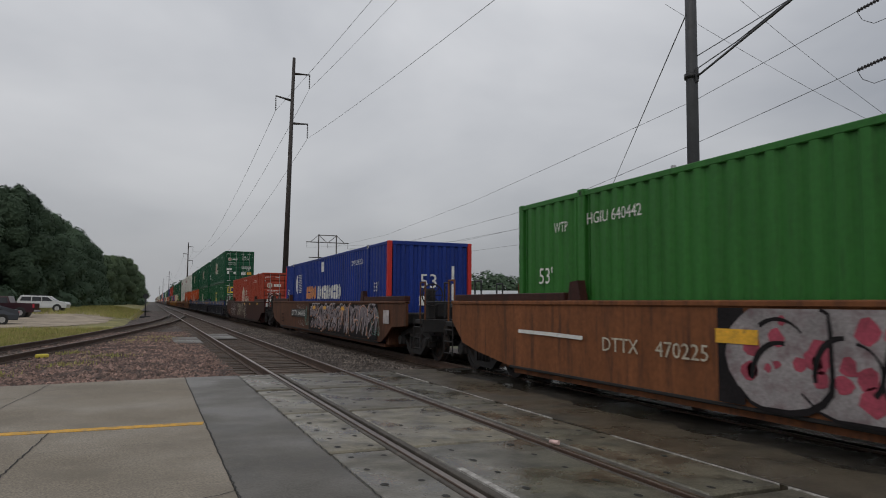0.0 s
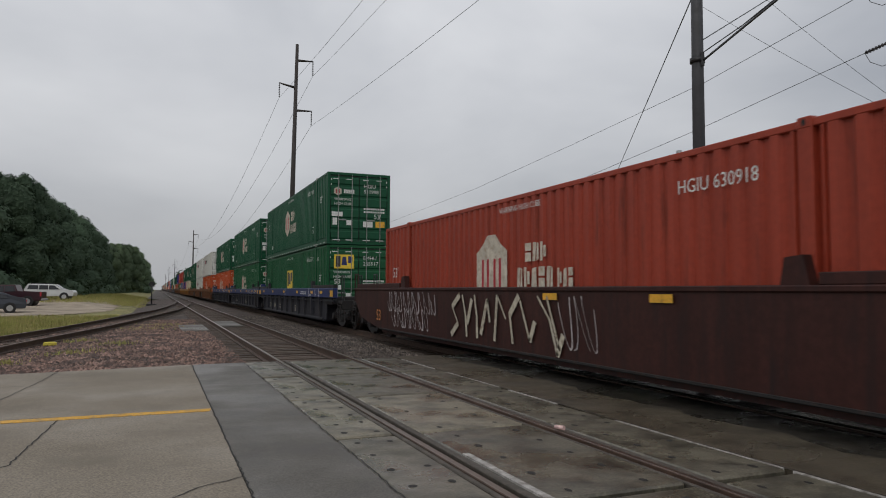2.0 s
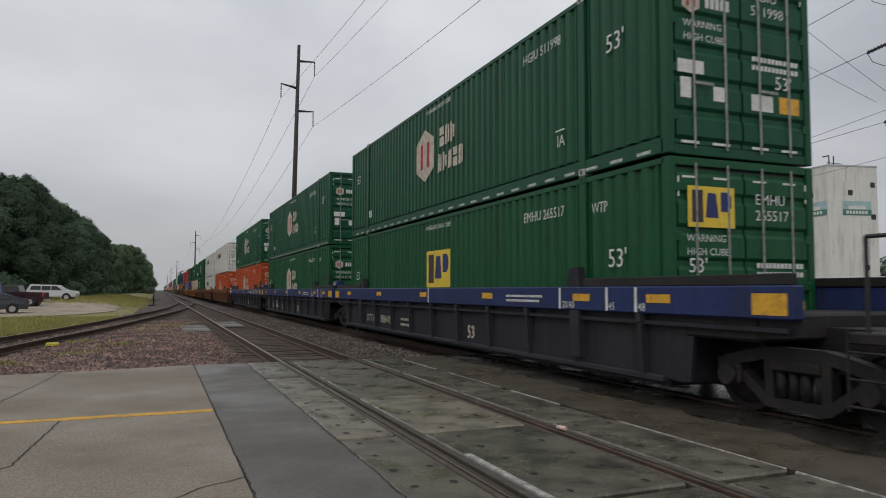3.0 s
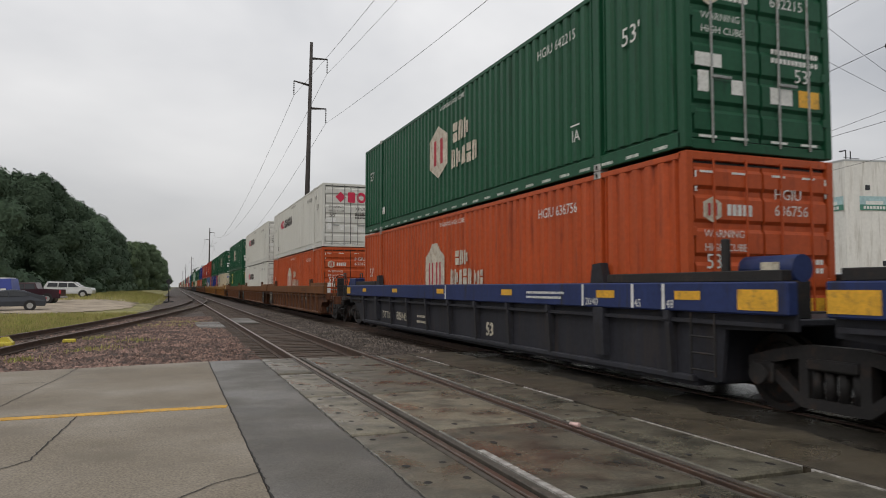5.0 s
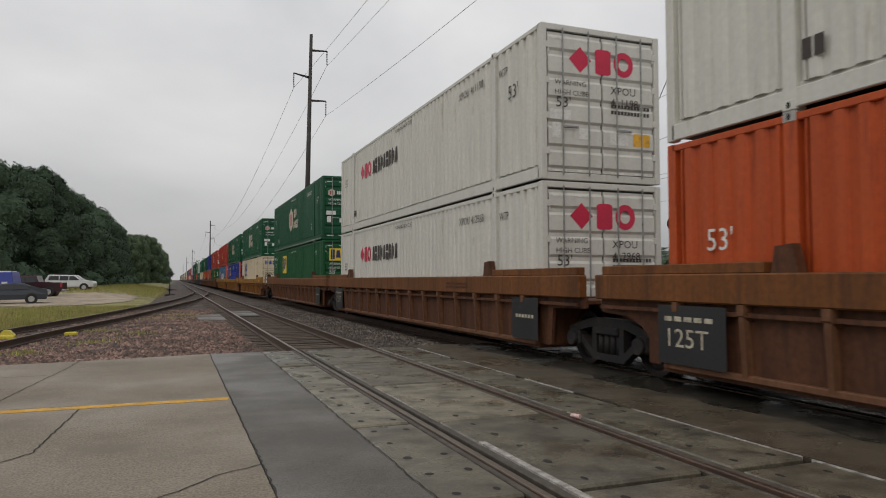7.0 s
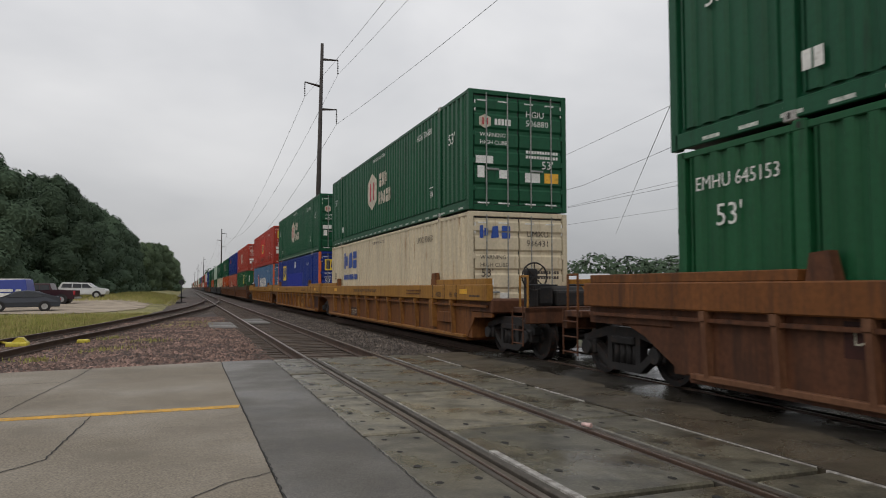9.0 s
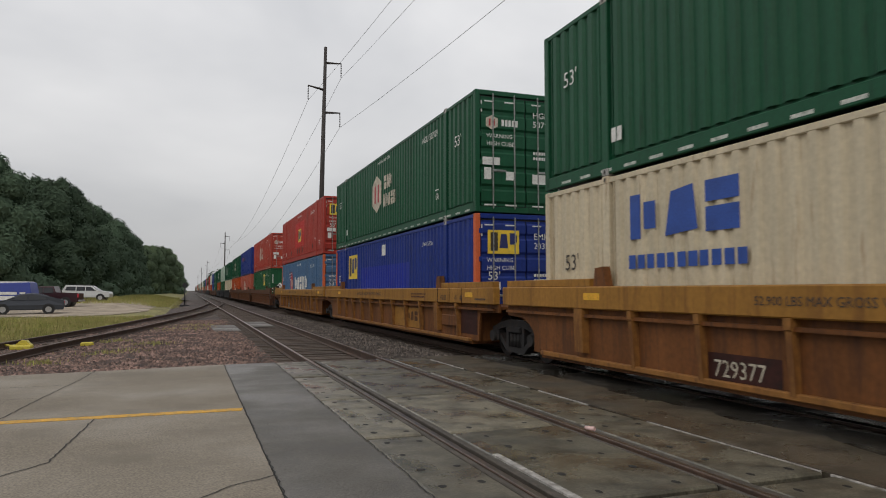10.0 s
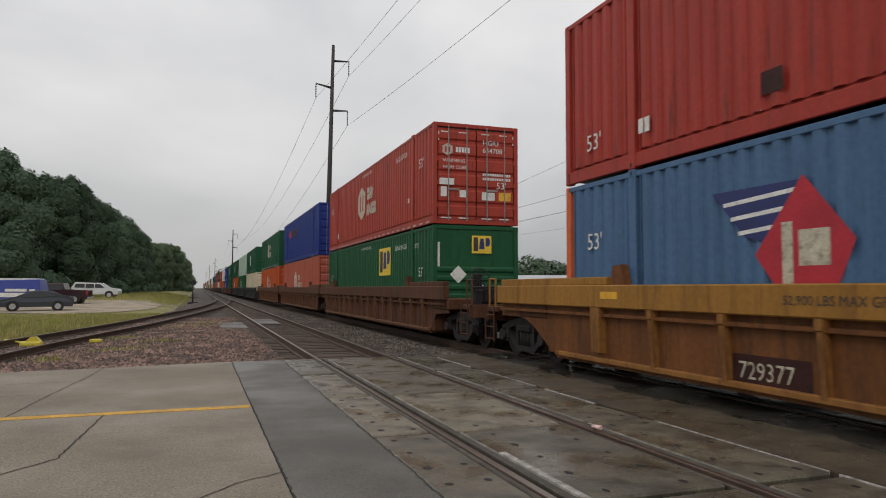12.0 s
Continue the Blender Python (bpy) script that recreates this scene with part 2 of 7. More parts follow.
P = dict(
    hub_green=paint("dark green container paint", (0.0088, 0.076, 0.0355), amount=0.12, stain=(0.007, 0.034, 0.017)),
    emp_green=paint("mid green container paint", (0.0105, 0.082, 0.032), amount=0.14, stain=(0.010, 0.036, 0.016)),
    leaf_green=paint("bright green container paint", (0.030, 0.145, 0.026), amount=0.12, stain=(0.02, 0.07, 0.016)),
    orange=paint("orange container paint", (0.43, 0.075, 0.020), amount=0.16, stain=(0.20, 0.035, 0.014)),
    rust_red=paint("red orange container paint", (0.30, 0.046, 0.024), amount=0.2, stain=(0.15, 0.026, 0.014)),
    brick=paint("faded red container paint", (0.36, 0.048, 0.030), amount=0.16),
    red=paint("red container paint", (0.35, 0.040, 0.028), amount=0.16),
    salmon=paint("salmon container paint", (0.40, 0.10, 0.065), amount=0.16),
    white=paint("white container paint", (0.60, 0.595, 0.55), vary=0.06, amount=0.03, stain=(0.38, 0.34, 0.28)),
    cream=paint("cream container paint", (0.56, 0.485, 0.35), amount=0.12, stain=(0.30, 0.18, 0.09)),
    blue=paint("blue container paint", (0.012, 0.033, 0.20), amount=0.12, stain=(0.010, 0.020, 0.09)),
    bright_blue=paint("bright blue container paint", (0.018, 0.035, 0.30), amount=0.05),
    pale_blue=paint("faded blue container paint", (0.068, 0.14, 0.255), amount=0.12, stain=(0.04, 0.075, 0.13)),
    mint=paint("pale mint container paint", (0.42, 0.52, 0.44), amount=0.1),
    post_red=paint("red post paint", (0.50, 0.035, 0.030), amount=0.08),
    post_orange=paint("orange post paint", (0.60, 0.13, 0.05), amount=0.08),
    car_rust=paint("rust orange car paint", (0.185, 0.068, 0.026), 0.65, (0.07, 0.03, 0.018), 0.35, 0.22),
    car_brown=paint("brown car paint", (0.095, 0.038, 0.019), 0.65, (0.045, 0.022, 0.014), 0.38, 0.25),
    car_maroon=paint("dark maroon car paint", (0.042, 0.0135, 0.0105), 0.55, (0.022, 0.011, 0.010), 0.35, 0.25),
    car_grey=paint("charcoal car paint", (0.024, 0.0245, 0.031), 0.6, (0.04, 0.032, 0.03), 0.25, 0.2),
    car_blue=paint("blue chord paint", (0.021, 0.035, 0.115), 0.5, GRIME, 0.2, 0.15),
    car_mustard=paint("mustard car paint", (0.31, 0.15, 0.030), 0.55, (0.16, 0.07, 0.02), 0.3, 0.15),
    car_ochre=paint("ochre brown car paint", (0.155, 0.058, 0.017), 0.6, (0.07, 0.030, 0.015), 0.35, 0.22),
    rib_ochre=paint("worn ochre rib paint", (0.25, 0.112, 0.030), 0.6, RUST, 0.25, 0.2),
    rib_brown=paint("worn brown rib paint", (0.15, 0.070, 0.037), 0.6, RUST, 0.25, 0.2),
    # a third lighter than the charcoal of the side panels
    rib_grey=paint("lighter charcoal rib paint", (0.032, 0.033, 0.041), 0.55, GRIME, 0.25, 0.2),
)


# ---- mesh helpers ----
def box(bm, x0, x1, y0, y1, z0, z1):
    vs = [bm.verts.new((x, y, z)) for x in (x0, x1) for y in (y0, y1) for z in (z0, z1)]
    for f in ((0, 1, 3, 2), (4, 6, 7, 5), (0, 4, 5, 1), (2, 3, 7, 6), (0, 2, 6, 4), (1, 5, 7, 3)):
        bm.faces.new([vs[i] for i in f])
    return bm


def rounded(bm, x0, x1, y0, y1, z0, z1, r=0.02, seg=2):
    tmp = bmesh.new()
    box(tmp, x0, x1, y0, y1, z0, z1)
    bmesh.ops.bevel(tmp, geom=tmp.edges[:], offset=r, segments=seg, affect="EDGES", profile=0.5)
    merge(bm, tmp)
    return bm


def merge(bm, tmp, m=None):
    made = {}
    for v in tmp.verts:
        made[v] = bm.verts.new(m @ v.co if m else v.co)
    for f in tmp.faces:
        bm.faces.new([made[v] for v in f.verts])
    tmp.free()


def rod(bm, a, b, r, n=8, r2=None):
    a, b = Vector(a), Vector(b)
    q = (b - a).to_track_quat("Z", "Y")
    r2 = r if r2 is None else r2
    lo = [bm.verts.new(a + q @ Vector((r * math.cos(k * math.tau / n), r * math.sin(k * math.tau / n), 0))) for k in range(n)]
    hi = [bm.verts.new(b + q @ Vector((r2 * math.cos(k * math.tau / n), r2 * math.sin(k * math.tau / n), 0))) for k in range(n)]
    for k in range(n):
        f = bm.faces.new((lo[k], lo[(k + 1) % n], hi[(k + 1) % n], hi[k]))
        f.smooth = n > 6
    bm.faces.new(lo[::-1])
    bm.faces.new(hi)
    return bm


def prism(bm, pts, axis, lo, hi):
    """Extrude a closed outline of 2D points along an axis: 'x' takes (y, z), 'y' takes (x, z), 'z' takes (x, y)."""
    def at(p, h):
        return {"x": (h, p[0], p[1]), "y": (p[0], h, p[1]), "z": (p[0], p[1], h)}[axis]
    a = [bm.verts.new(at(p, lo)) for p in pts]
    b = [bm.verts.new(at(p, hi)) for p in pts]
    n = len(pts)
    for k in range(n):
        bm.faces.new((a[k], a[(k + 1) % n], b[(k + 1) % n], b[k]))
    bm.faces.new(a[::-1])
    bm.faces.new(b)
    return bm


def mesh_of(bm, name="mesh"):
    bmesh.ops.recalc_face_normals(bm, faces=bm.faces[:])
    me = bpy.data.meshes.new(name)
    bm.to_mesh(me)
    bm.free()
    me.materials.append(None)
    return me


def part(name, geo, mat, parent=None, label="", at=None, kind=""):
    """One mesh object under a thing or a part; geo is a bmesh or a mesh that other parts share."""
    me = mesh_of(geo, name) if isinstance(geo, bmesh.types.BMesh) else geo
    ob = new(name, me)
    if ob.material_slots:
        ob.material_slots[0].link = "OBJECT"
        ob.material_slots[0].material = mat
    if parent:
        ob.parent = parent
    if at is not None:
        ob.matrix_basis = at
    return tagged(ob, label, kind=kind)


def thing(name, label, category, at=None, group="", kind=""):
    ob = new(name)
    ob.empty_display_size = 0.3
    if at is not None:
        ob.matrix_basis = at
    return tagged(ob, label, category, group, kind)


def solid(name, bm, mat, label, category, kind="", group="", at=None):
    return tagged(part(name, bm, mat, None, label, at), "", category, group, kind)


SHARED = {}


def shared(key, build):
    if key not in SHARED:
        SHARED[key] = mesh_of(build(bmesh.new()), str(key[0]))
    return SHARED[key]


# planes for lettering: reading direction, up, outward
NEAR = Matrix(((0, 0, -1, 0), (-1, 0, 0, 0), (0, 1, 0, 0), (0, 0, 0, 1)))
FRONT = Matrix(((1, 0, 0, 0), (0, 0, -1, 0), (0, 1, 0, 0), (0, 0, 0, 1)))


def text_mesh(words, size):
    key = ("text", words, size)
    if key not in SHARED:
        cu = bpy.data.curves.new("lettering", "FONT")
        cu.body, cu.size, cu.resolution_u = words, size * 1.38, 2
        ob = new("lettering", cu)
        me = bpy.data.meshes.new_from_object(ob.evaluated_get(bpy.context.evaluated_depsgraph_get()))
        bpy.data.objects.remove(ob)
        me.materials.clear()
        me.materials.append(None)
        SHARED[key] = me
    return SHARED[key]


def letters(words, size, mat, parent, plane, x, y, z, wide=1.0, name="lettering"):
    at = Matrix.Translation((x, y, z)) @ plane @ Matrix.Diagonal((wide, 1, 1, 1))
    return part(name, text_mesh(words, size), mat, parent, "", at, "stuff")


def flat(bm, pts, lift=0.0):
    vs = [bm.verts.new((px, py, lift)) for px, py in pts]
    bm.faces.new(vs)
    return bm


def plate(bm, x0, y0, x1, y1, lift=0.0):
    return flat(bm, ((x0, y0), (x1, y0), (x1, y1), (x0, y1)), lift)


def stroke(bm, pts, w, lift=0.0, calligraphic=0.0):
    """A painted ribbon along 2D points."""
    n = len(pts)
    left, right = [], []
    for k, (px, py) in enumerate(pts):
        ax, ay = pts[max(0, k - 1)]
        bx, by = pts[min(n - 1, k + 1)]
        tx, ty = bx - ax, by - ay
        d = math.hypot(tx, ty) or 1.0
        ww = w * (1 + calligraphic * math.sin(2.1 * math.atan2(ty, tx))) / 2
        left.append(bm.verts.new((px - ty / d * ww, py + tx / d * ww, lift)))
        right.append(bm.verts.new((px + ty / d * ww, py - tx / d * ww, lift)))
    for k in range(n - 1):
        bm.faces.new((left[k], right[k], right[k + 1], left[k + 1]))
    return bm


# ---- ground, road and tracks ----
rnd = random.Random(7)


def grid_sheet(bm, x0, x1, y0, y1, nx, ny, height):
    rows = [[bm.verts.new((x0 + (x1 - x0) * i / nx, y0 + (y1 - y0) * j / ny, 0)) for i in range(nx + 1)] for j in range(ny + 1)]
    for row in rows:
        for v in row:
            v.co.z = height(v.co.x, v.co.y)
    for j in range(ny):
        for i in range(nx):
            bm.faces.new((rows[j][i], rows[j][i + 1], rows[j + 1][i + 1], rows[j + 1][i]))
    return bm


def siding_x(y):
    """Middle of the siding, which leaves the near track to the west."""
    ys = (8.0, 13.0, 17.0, 21.0, 25.0, 29.0, 35.0, 42.0, 52.0, 60.0, 75.0, 92.0, 110.0)
    xs = (-6.3, -5.4, -4.70, -4.15, -3.42, -2.66, -1.75, -0.80, 0.55, 1.35, 2.4, 3.0, 3.05)
    return float(np.interp(y, ys, xs))


solid("ground", grid_sheet(bmesh.new(), -2500, 2500, -600, 4000, 20, 20, lambda x, y: -0.62), M["ground"],
      "flat open ground of dry grass reaching the horizon", "ground", "structure")


def bed_height(x, y):
    h = -0.215 + 0.02 * noise.noise((x * 0.9, y * 0.9, 0))
    if abs(x - XN) < 1.2 or abs(x - XC) < 1.2:
        h -= 0.05
    mound = math.exp(-((x + 0.6) / 1.5) ** 2 - ((y - 19) / 5.0) ** 2)
    h += 0.10 * mound
    west = siding_x(max(12.0, min(y, 110.0))) - 2.2
    west = min(west, -0.4) if y < 110 else 0.2
    if x < west:
        h -= min(0.30, (west - x) * 0.28)
    if x > 10.2:
        h -= min(0.35, (x - 10.2) * 0.3)
    return h


solid("ballast_bed", grid_sheet(bmesh.new(), -8, 12.5, 14.25, 130, 62, 220, bed_height), M["ballast"],
      "pinkish grey crushed stone ballast bed under the tracks", "ballast", "structure")
solid("far_ballast_bed", grid_sheet(bmesh.new(), -1.5, 12.5, 130, 1500, 4, 10, lambda x, y: -0.23), M["ballast_dark"],
      "grimy crushed stone ballast running into the distance", "ballast", "structure")


def rise(y, a, b):
    u = min(1.0, max(0.0, (y - a) / (b - a)))
    return u * u * (3 - 2 * u)


def terrain(x, y):
    """The land climbs a little away from the street and from the tracks."""
    up = 0.62 * rise(y, 46, 100) * rise(-x, 2.5, 7.0)
    return -0.36 + up + 0.05 * noise.noise((x * 0.3, y * 0.3, 3)) - (0.3 if x > -2.0 else 0.0)


bm = bmesh.new()
grid_sheet(bm, -60, -1.4, 13.4, 420, 60, 260, lambda x, y: terrain(x, y) - (0.4 if y < 60 and x > siding_x(max(y, 8.0)) - 1.6 else 0.0))
solid("grass_verge", bm, M["grass"], "mown green and straw coloured grass verge", "grass", "structure")


LOT = [(-34, 53.5), (-14, 54.0), (-8.2, 51.0), (-5.2, 54.0), (-3.4, 62.0), (-3.4, 80.0), (-5.5, 86), (-10.0, 89), (-16, 92), (-34, 96)]


def inside(x, y, poly):
    odd = False
    for (ax, ay), (bx, by) in zip(poly, poly[1:] + poly[:1]):
        if (ay > y) != (by > y) and x < ax + (bx - ax) * (y - ay) / (by - ay):
            odd = not odd
    return odd


bm = grid_sheet(bmesh.new(), -34, -3, 49, 98, 90, 130, lambda x, y: terrain(x, y) + 0.045)
bmesh.ops.delete(bm, geom=[f for f in bm.faces if not inside(f.calc_center_median().x + 0.5 * noise.noise(f.calc_center_median()), f.calc_center_median().y, LOT)], context="FACES")
solid("gravel_lot", bm, M["lot"], "pale packed gravel parking lot beside the grass", "gravel lot", "structure")

# the street crosses the tracks at right angles
FAR = 14.25
bm = bmesh.new()
prism(bm, [(-26.0, -9.0), (0.635, -9.0), (0.635, 14.05), (-1.4, 13.66), (-3.1, 13.42), (-26.0, 10.6)], "z", -0.5, -0.004)
solid("pavement", bm, M["concrete"], "worn grey concrete street slab with cracks", "pavement", "structure")
bm = bmesh.new()
prism(bm, [(0.645, -9.0), (1.592, -9.0), (1.592, FAR - 0.14), (0.645, FAR - 0.2)], "z", -0.5, -0.006)
solid("asphalt_strip", bm, M["asphalt"], "dark grey asphalt strip beside the crossing panels", "asphalt", "structure")
bm = bmesh.new()
WAVE = [(5.72 + 0.22 * noise.noise(Vector((3.7, k * 0.45, 0))) + 0.07 * noise.noise(Vector((8.1, k * 1.7, 0))), -9.0 + k * (FAR + 9.0) / 90) for k in range(91)]
prism(bm, [(4.70, -9.0)] + WAVE + [(4.70, FAR + 0.05)], "z", -0.5, -0.008)
solid("road_edge", bm, M["street"], "damp brown asphalt strip between the two tracks", "road", "structure")
# wet road below the cars, with their shade darkening its colour
bm = bmesh.new()
prism(bm, WAVE[::-1] + [(6.55, -9.0), (6.55, FAR)], "z", -0.5, -0.010)
prism(bm, [(6.86, -9.0), (7.95, -9.0), (7.95, FAR), (6.86, FAR)], "z", -0.5, -0.012)
prism(bm, [(8.26, -9.0), (11.5, -9.0), (11.5, FAR + 0.3), (8.26, FAR)], "z", -0.5, -0.008)
solid("road", bm, M["shaded_wet_asphalt"], "dark wet asphalt street around the far track", "road", "structure")
bm = bmesh.new()
prism(bm, [(11.5, -9.0), (60, -9.0), (60, 15.5), (11.5, FAR + 0.3)], "z", -0.5, -0.012)
solid("far_road", bm, M["asphalt"], "grey asphalt street beyond the tracks", "road", "structure")
bm = bmesh.new()
box(bm, 1.6, 4.69, -9.0, FAR, -0.5, -0.14)
box(bm, 6.55, 6.86, -9.0, FAR, -0.5, -0.1)
box(bm, 7.95, 8.26, -9.0, FAR, -0.5, -0.1)
solid("crossing_base", bm, M["pocket"], "dark gritty bed under the crossing panels", "roadbed", "structure")

# yellow edge line and the cracks
bm = bmesh.new()
prism(bm, [(-26, 8.6), (0.60, 8.62), (0.63, 8.80), (-26, 8.76)], "z", -0.003, 0.0005)
solid("road_line", bm, M["yellow_line"], "worn yellow painted line across the concrete street", "road marking", "structure")


def crack(pts, w, seed):
    r = random.Random(seed)
    line = []
    for (ax, ay), (bx, by) in zip(pts, pts[1:]):
        n = max(2, int(math.hypot(bx - ax, by - ay) / 0.07))
        for k in range(n):
            u = k / n
            line.append((ax + (bx - ax) * u + r.uniform(-0.012, 0.012), ay + (by - ay) * u + r.uniform(-0.012, 0.012)))
    line.append(pts[-1])
    bm = bmesh.new()
    stroke(bm, line, w, 0.0)
    bm2 = bmesh.new()
    made = [bm2.verts.new((v.co.x, v.co.y, 0.0005)) for v in bm.verts]
    bm.verts.index_update()
    for f in bm.faces:
        bm2.faces.new([made[v.index] for v in f.verts])
    bm.free()
    solid("pavement_crack", bm2, M["crack"], "dark jagged crack in the concrete", "crack", "structure")


crack([(-2.6, 5.6), (-1.38, 6.16), (-1.07, 6.57), (-1.00, 7.96), (-0.96, 8.60)], 0.0143, 1)
crack([(-0.96, 8.80), (-1.95, 8.84), (-1.82, 10.41), (-1.63, 12.16), (-1.53, 13.6)], 0.0130, 2)
crack([(-0.5, 4.55), (0.03, 5.04), (0.30, 5.34), (0.64, 5.54)], 0.0117, 3)
crack([(-2.6, 11.74), (-1.75, 11.78)], 0.0143, 4)
crack([(-2.6, 10.45), (-1.9, 10.5)], 0.0078, 5)
crack([(-0.95, 7.5), (-0.4, 7.6), (0.3, 7.7)], 0.0039, 6)
crack([(0.64, -2), (0.645, 5), (0.64, 9.3), (0.64, 14.05)], 0.0130, 7)
crack([(1.597, -2), (1.60, 5), (1.597, 9.3), (1.597, 14.1)], 0.0117, 8)
crack([(4.695, -2), (4.70, 4), (4.69, 9), (4.70, 14.2)], 0.0130, 9)

RAIL = [(-0.075, -0.18), (0.075, -0.18), (0.075, -0.165), (0.012, -0.145), (0.012, -0.045), (0.0365, -0.035), (0.0365, -0.006), (0.03, -0.0015),
        (-0.03, -0.0015), (-0.0365, -0.006), (-0.0365, -0.035), (-0.012, -0.045), (-0.012, -0.145), (-0.075, -0.165)]


def sweep(bm, outline, path):
    rings = []
    for k, (px, py) in enumerate(path):
        ax, ay = path[max(0, k - 1)]
        bx, by = path[min(len(path) - 1, k + 1)]
        d = Vector((bx - ax, by - ay)).normalized()
        rings.append([bm.verts.new((px + d.y * o, py - d.x * o, z)) for o, z in outline])
    n = len(outline)
    for a, b in zip(rings, rings[1:]):
        for k in range(n):
            bm.faces.new((a[k], a[(k + 1) % n], b[(k + 1) % n], b[k]))
    bm.faces.new(rings[0][::-1])
    bm.faces.new(rings[-1])
    return bm


def tie_mesh(bm):
    rounded(bm, -1.3, 1.3, -0.115, 0.115, -0.36, -0.185, 0.012, 1)
    return bm


def track(label, centre, y0, y1, ties, head, step=4.0, gauge=0.7525):
    t = thing("railway_track", label, "railway track", kind="structure", group="tracks")
    n = max(2, int((y1 - y0) / step))
    line = [(centre(y0 + (y1 - y0) * k / n), y0 + (y1 - y0) * k / n) for k in range(n + 1)]
    for side in (-gauge, gauge):
        path = []
        for k, (px, py) in enumerate(line):
            ax, ay = line[max(0, k - 1)]
            bx, by = line[min(n, k + 1)]
            d = Vector((bx - ax, by - ay)).normalized()
            path.append((px + d.y * side, py - d.x * side))
        rl = part("rail", sweep(bmesh.new(), RAIL, path), M["rail"], t)
        cap = [(-0.03, -0.002), (0.03, -0.002), (0.026, 0.0), (-0.026, 0.0)]
        part("rail_head", sweep(bmesh.new(), cap, path), head, rl, "worn rail top")
    for a, b, gap in ties:
        y = a
        while y < b:
            slope = (centre(y + 0.5) - centre(y - 0.5))
            part("tie", shared(("tie",), tie_mesh), M["tie"], t,
                 at=pose(centre(y) + rnd.uniform(-0.03, 0.03), y, rnd.uniform(-0.012, 0.004), 0, 0, -math.degrees(math.atan(slope)) + rnd.uniform(-1, 1)))
            y += gap * rnd.uniform(0.96, 1.04)
    return t


track("rusty railway track with timber ties through the crossing", lambda y: XN, -9.0, 1400.0, [(14.5, 75.0, 0.5)], M["rail_head"], 40.0)
track("main railway track carrying the moving train", lambda y: XC, -40.0, 1400.0, [(14.6, 60.0, 0.5)], M["rail_head"], 40.0)
track("old siding track curving away beside the grass", siding_x, 10.9, 104.0, [(14.2, 62.0, 0.56)], M["rail_dull"], 1.5)

# loose ballast stones near the crossing
def stones(name, mat, count, place, seed, label):
    r = random.Random(seed)
    verts, faces = [], []
    for _ in range(count):
        x, y = place(r)
        z = bed_height(x, y)
        s = r.uniform(0.024, 0.066)
        base = len(verts)
        a = r.uniform(0, 6.28)
        for k in range(4):
            verts.append((x + s * math.cos(a + k * 1.57) * r.uniform(0.6, 1.3), y + s * math.sin(a + k * 1.57) * r.uniform(0.6, 1.3), z + s * r.uniform(-0.1, 0.35)))
        verts.append((x + r.uniform(-0.4, 0.4) * s, y + r.uniform(-0.4, 0.4) * s, z + s * r.uniform(0.6, 1.1)))
        faces += [(base + k, base + (k + 1) % 4, base + 4) for k in range(4)]
    me = bpy.data.meshes.new(name)
    me.from_pydata(verts, [], faces)
    me.materials.append(None)
    ob = part(name, me, mat, None, label)
    return tagged(ob, "", "gravel", kind="stuff")


def beside_siding(r):
    y = 14.0 + 26 * r.random() ** 1.7
    lo = max(siding_x(y) - 1.6, -7.5)
    return r.uniform(lo, 1.9), max(y, 14.1)


def between(r):
    y = 14.3 + 30 * r.random() ** 1.7
    return r.uniform(4.0, 6.3), y


def in_track(r):
    y = 14.3 + 25 * r.random() ** 1.6
    return r.uniform(1.7, 4.4), y


stones("ballast_stones", M["stone"], 26000, beside_siding, 3, "loose pinkish ballast stones heaped between tracks and street")
stones("ballast_stones", M["stone_grey"], 9000, between, 4, "loose grey ballast stones between the two tracks")
stones("ballast_stones", M["stone_grey"], 2500, in_track, 5, "grey ballast stones between the timber ties")


def ballast_apron(r):
    x = r.uniform(-4.0, 1.6)
    return x, 13.45 + 0.75 * (x + 3.1) / 4.7 + r.uniform(0.15, 0.8)


stones("ballast_stones", M["stone"], 2500, ballast_apron, 6, "pinkish stones spilled along the street edge")
bm = bmesh.new()
grid_sheet(bm, -8, 1.6, 10.5, 14.3, 20, 8, lambda x, y: -0.2)
solid("ballast_shoulder", bm, M["ballast"], "pinkish ballast shoulder at the street edge", "ballast", "structure")


# ---- crossing panels ----
def field_panel(w):
    def build(bm):
        rounded(bm, 0, w, 0.034, 2.425, -0.14, -0.003, 0.018, 1)
        return bm
    return build


def pockets(w, seed):
    r = random.Random(seed)
    bm = bmesh.new()
    for cx in (0.2 * w + 0.03, 0.78 * w):
        for j in range(5):
            x, y = cx + r.uniform(-0.02, 0.02), 0.2 + j * 0.5 + r.uniform(-0.03, 0.03)
            a, b = r.uniform(0.022, 0.036), r.uniform(0.034, 0.052)
            if r.random() < 0.12:
                continue
            pts = [(x + a * math.cos(k * math.tau / 8), y + b * math.sin(k * math.tau / 8)) for k in range(8)]
            vs = [bm.verts.new((p, q, -0.0005)) for p, q in pts]
            bm.faces.new(vs)
    return bm


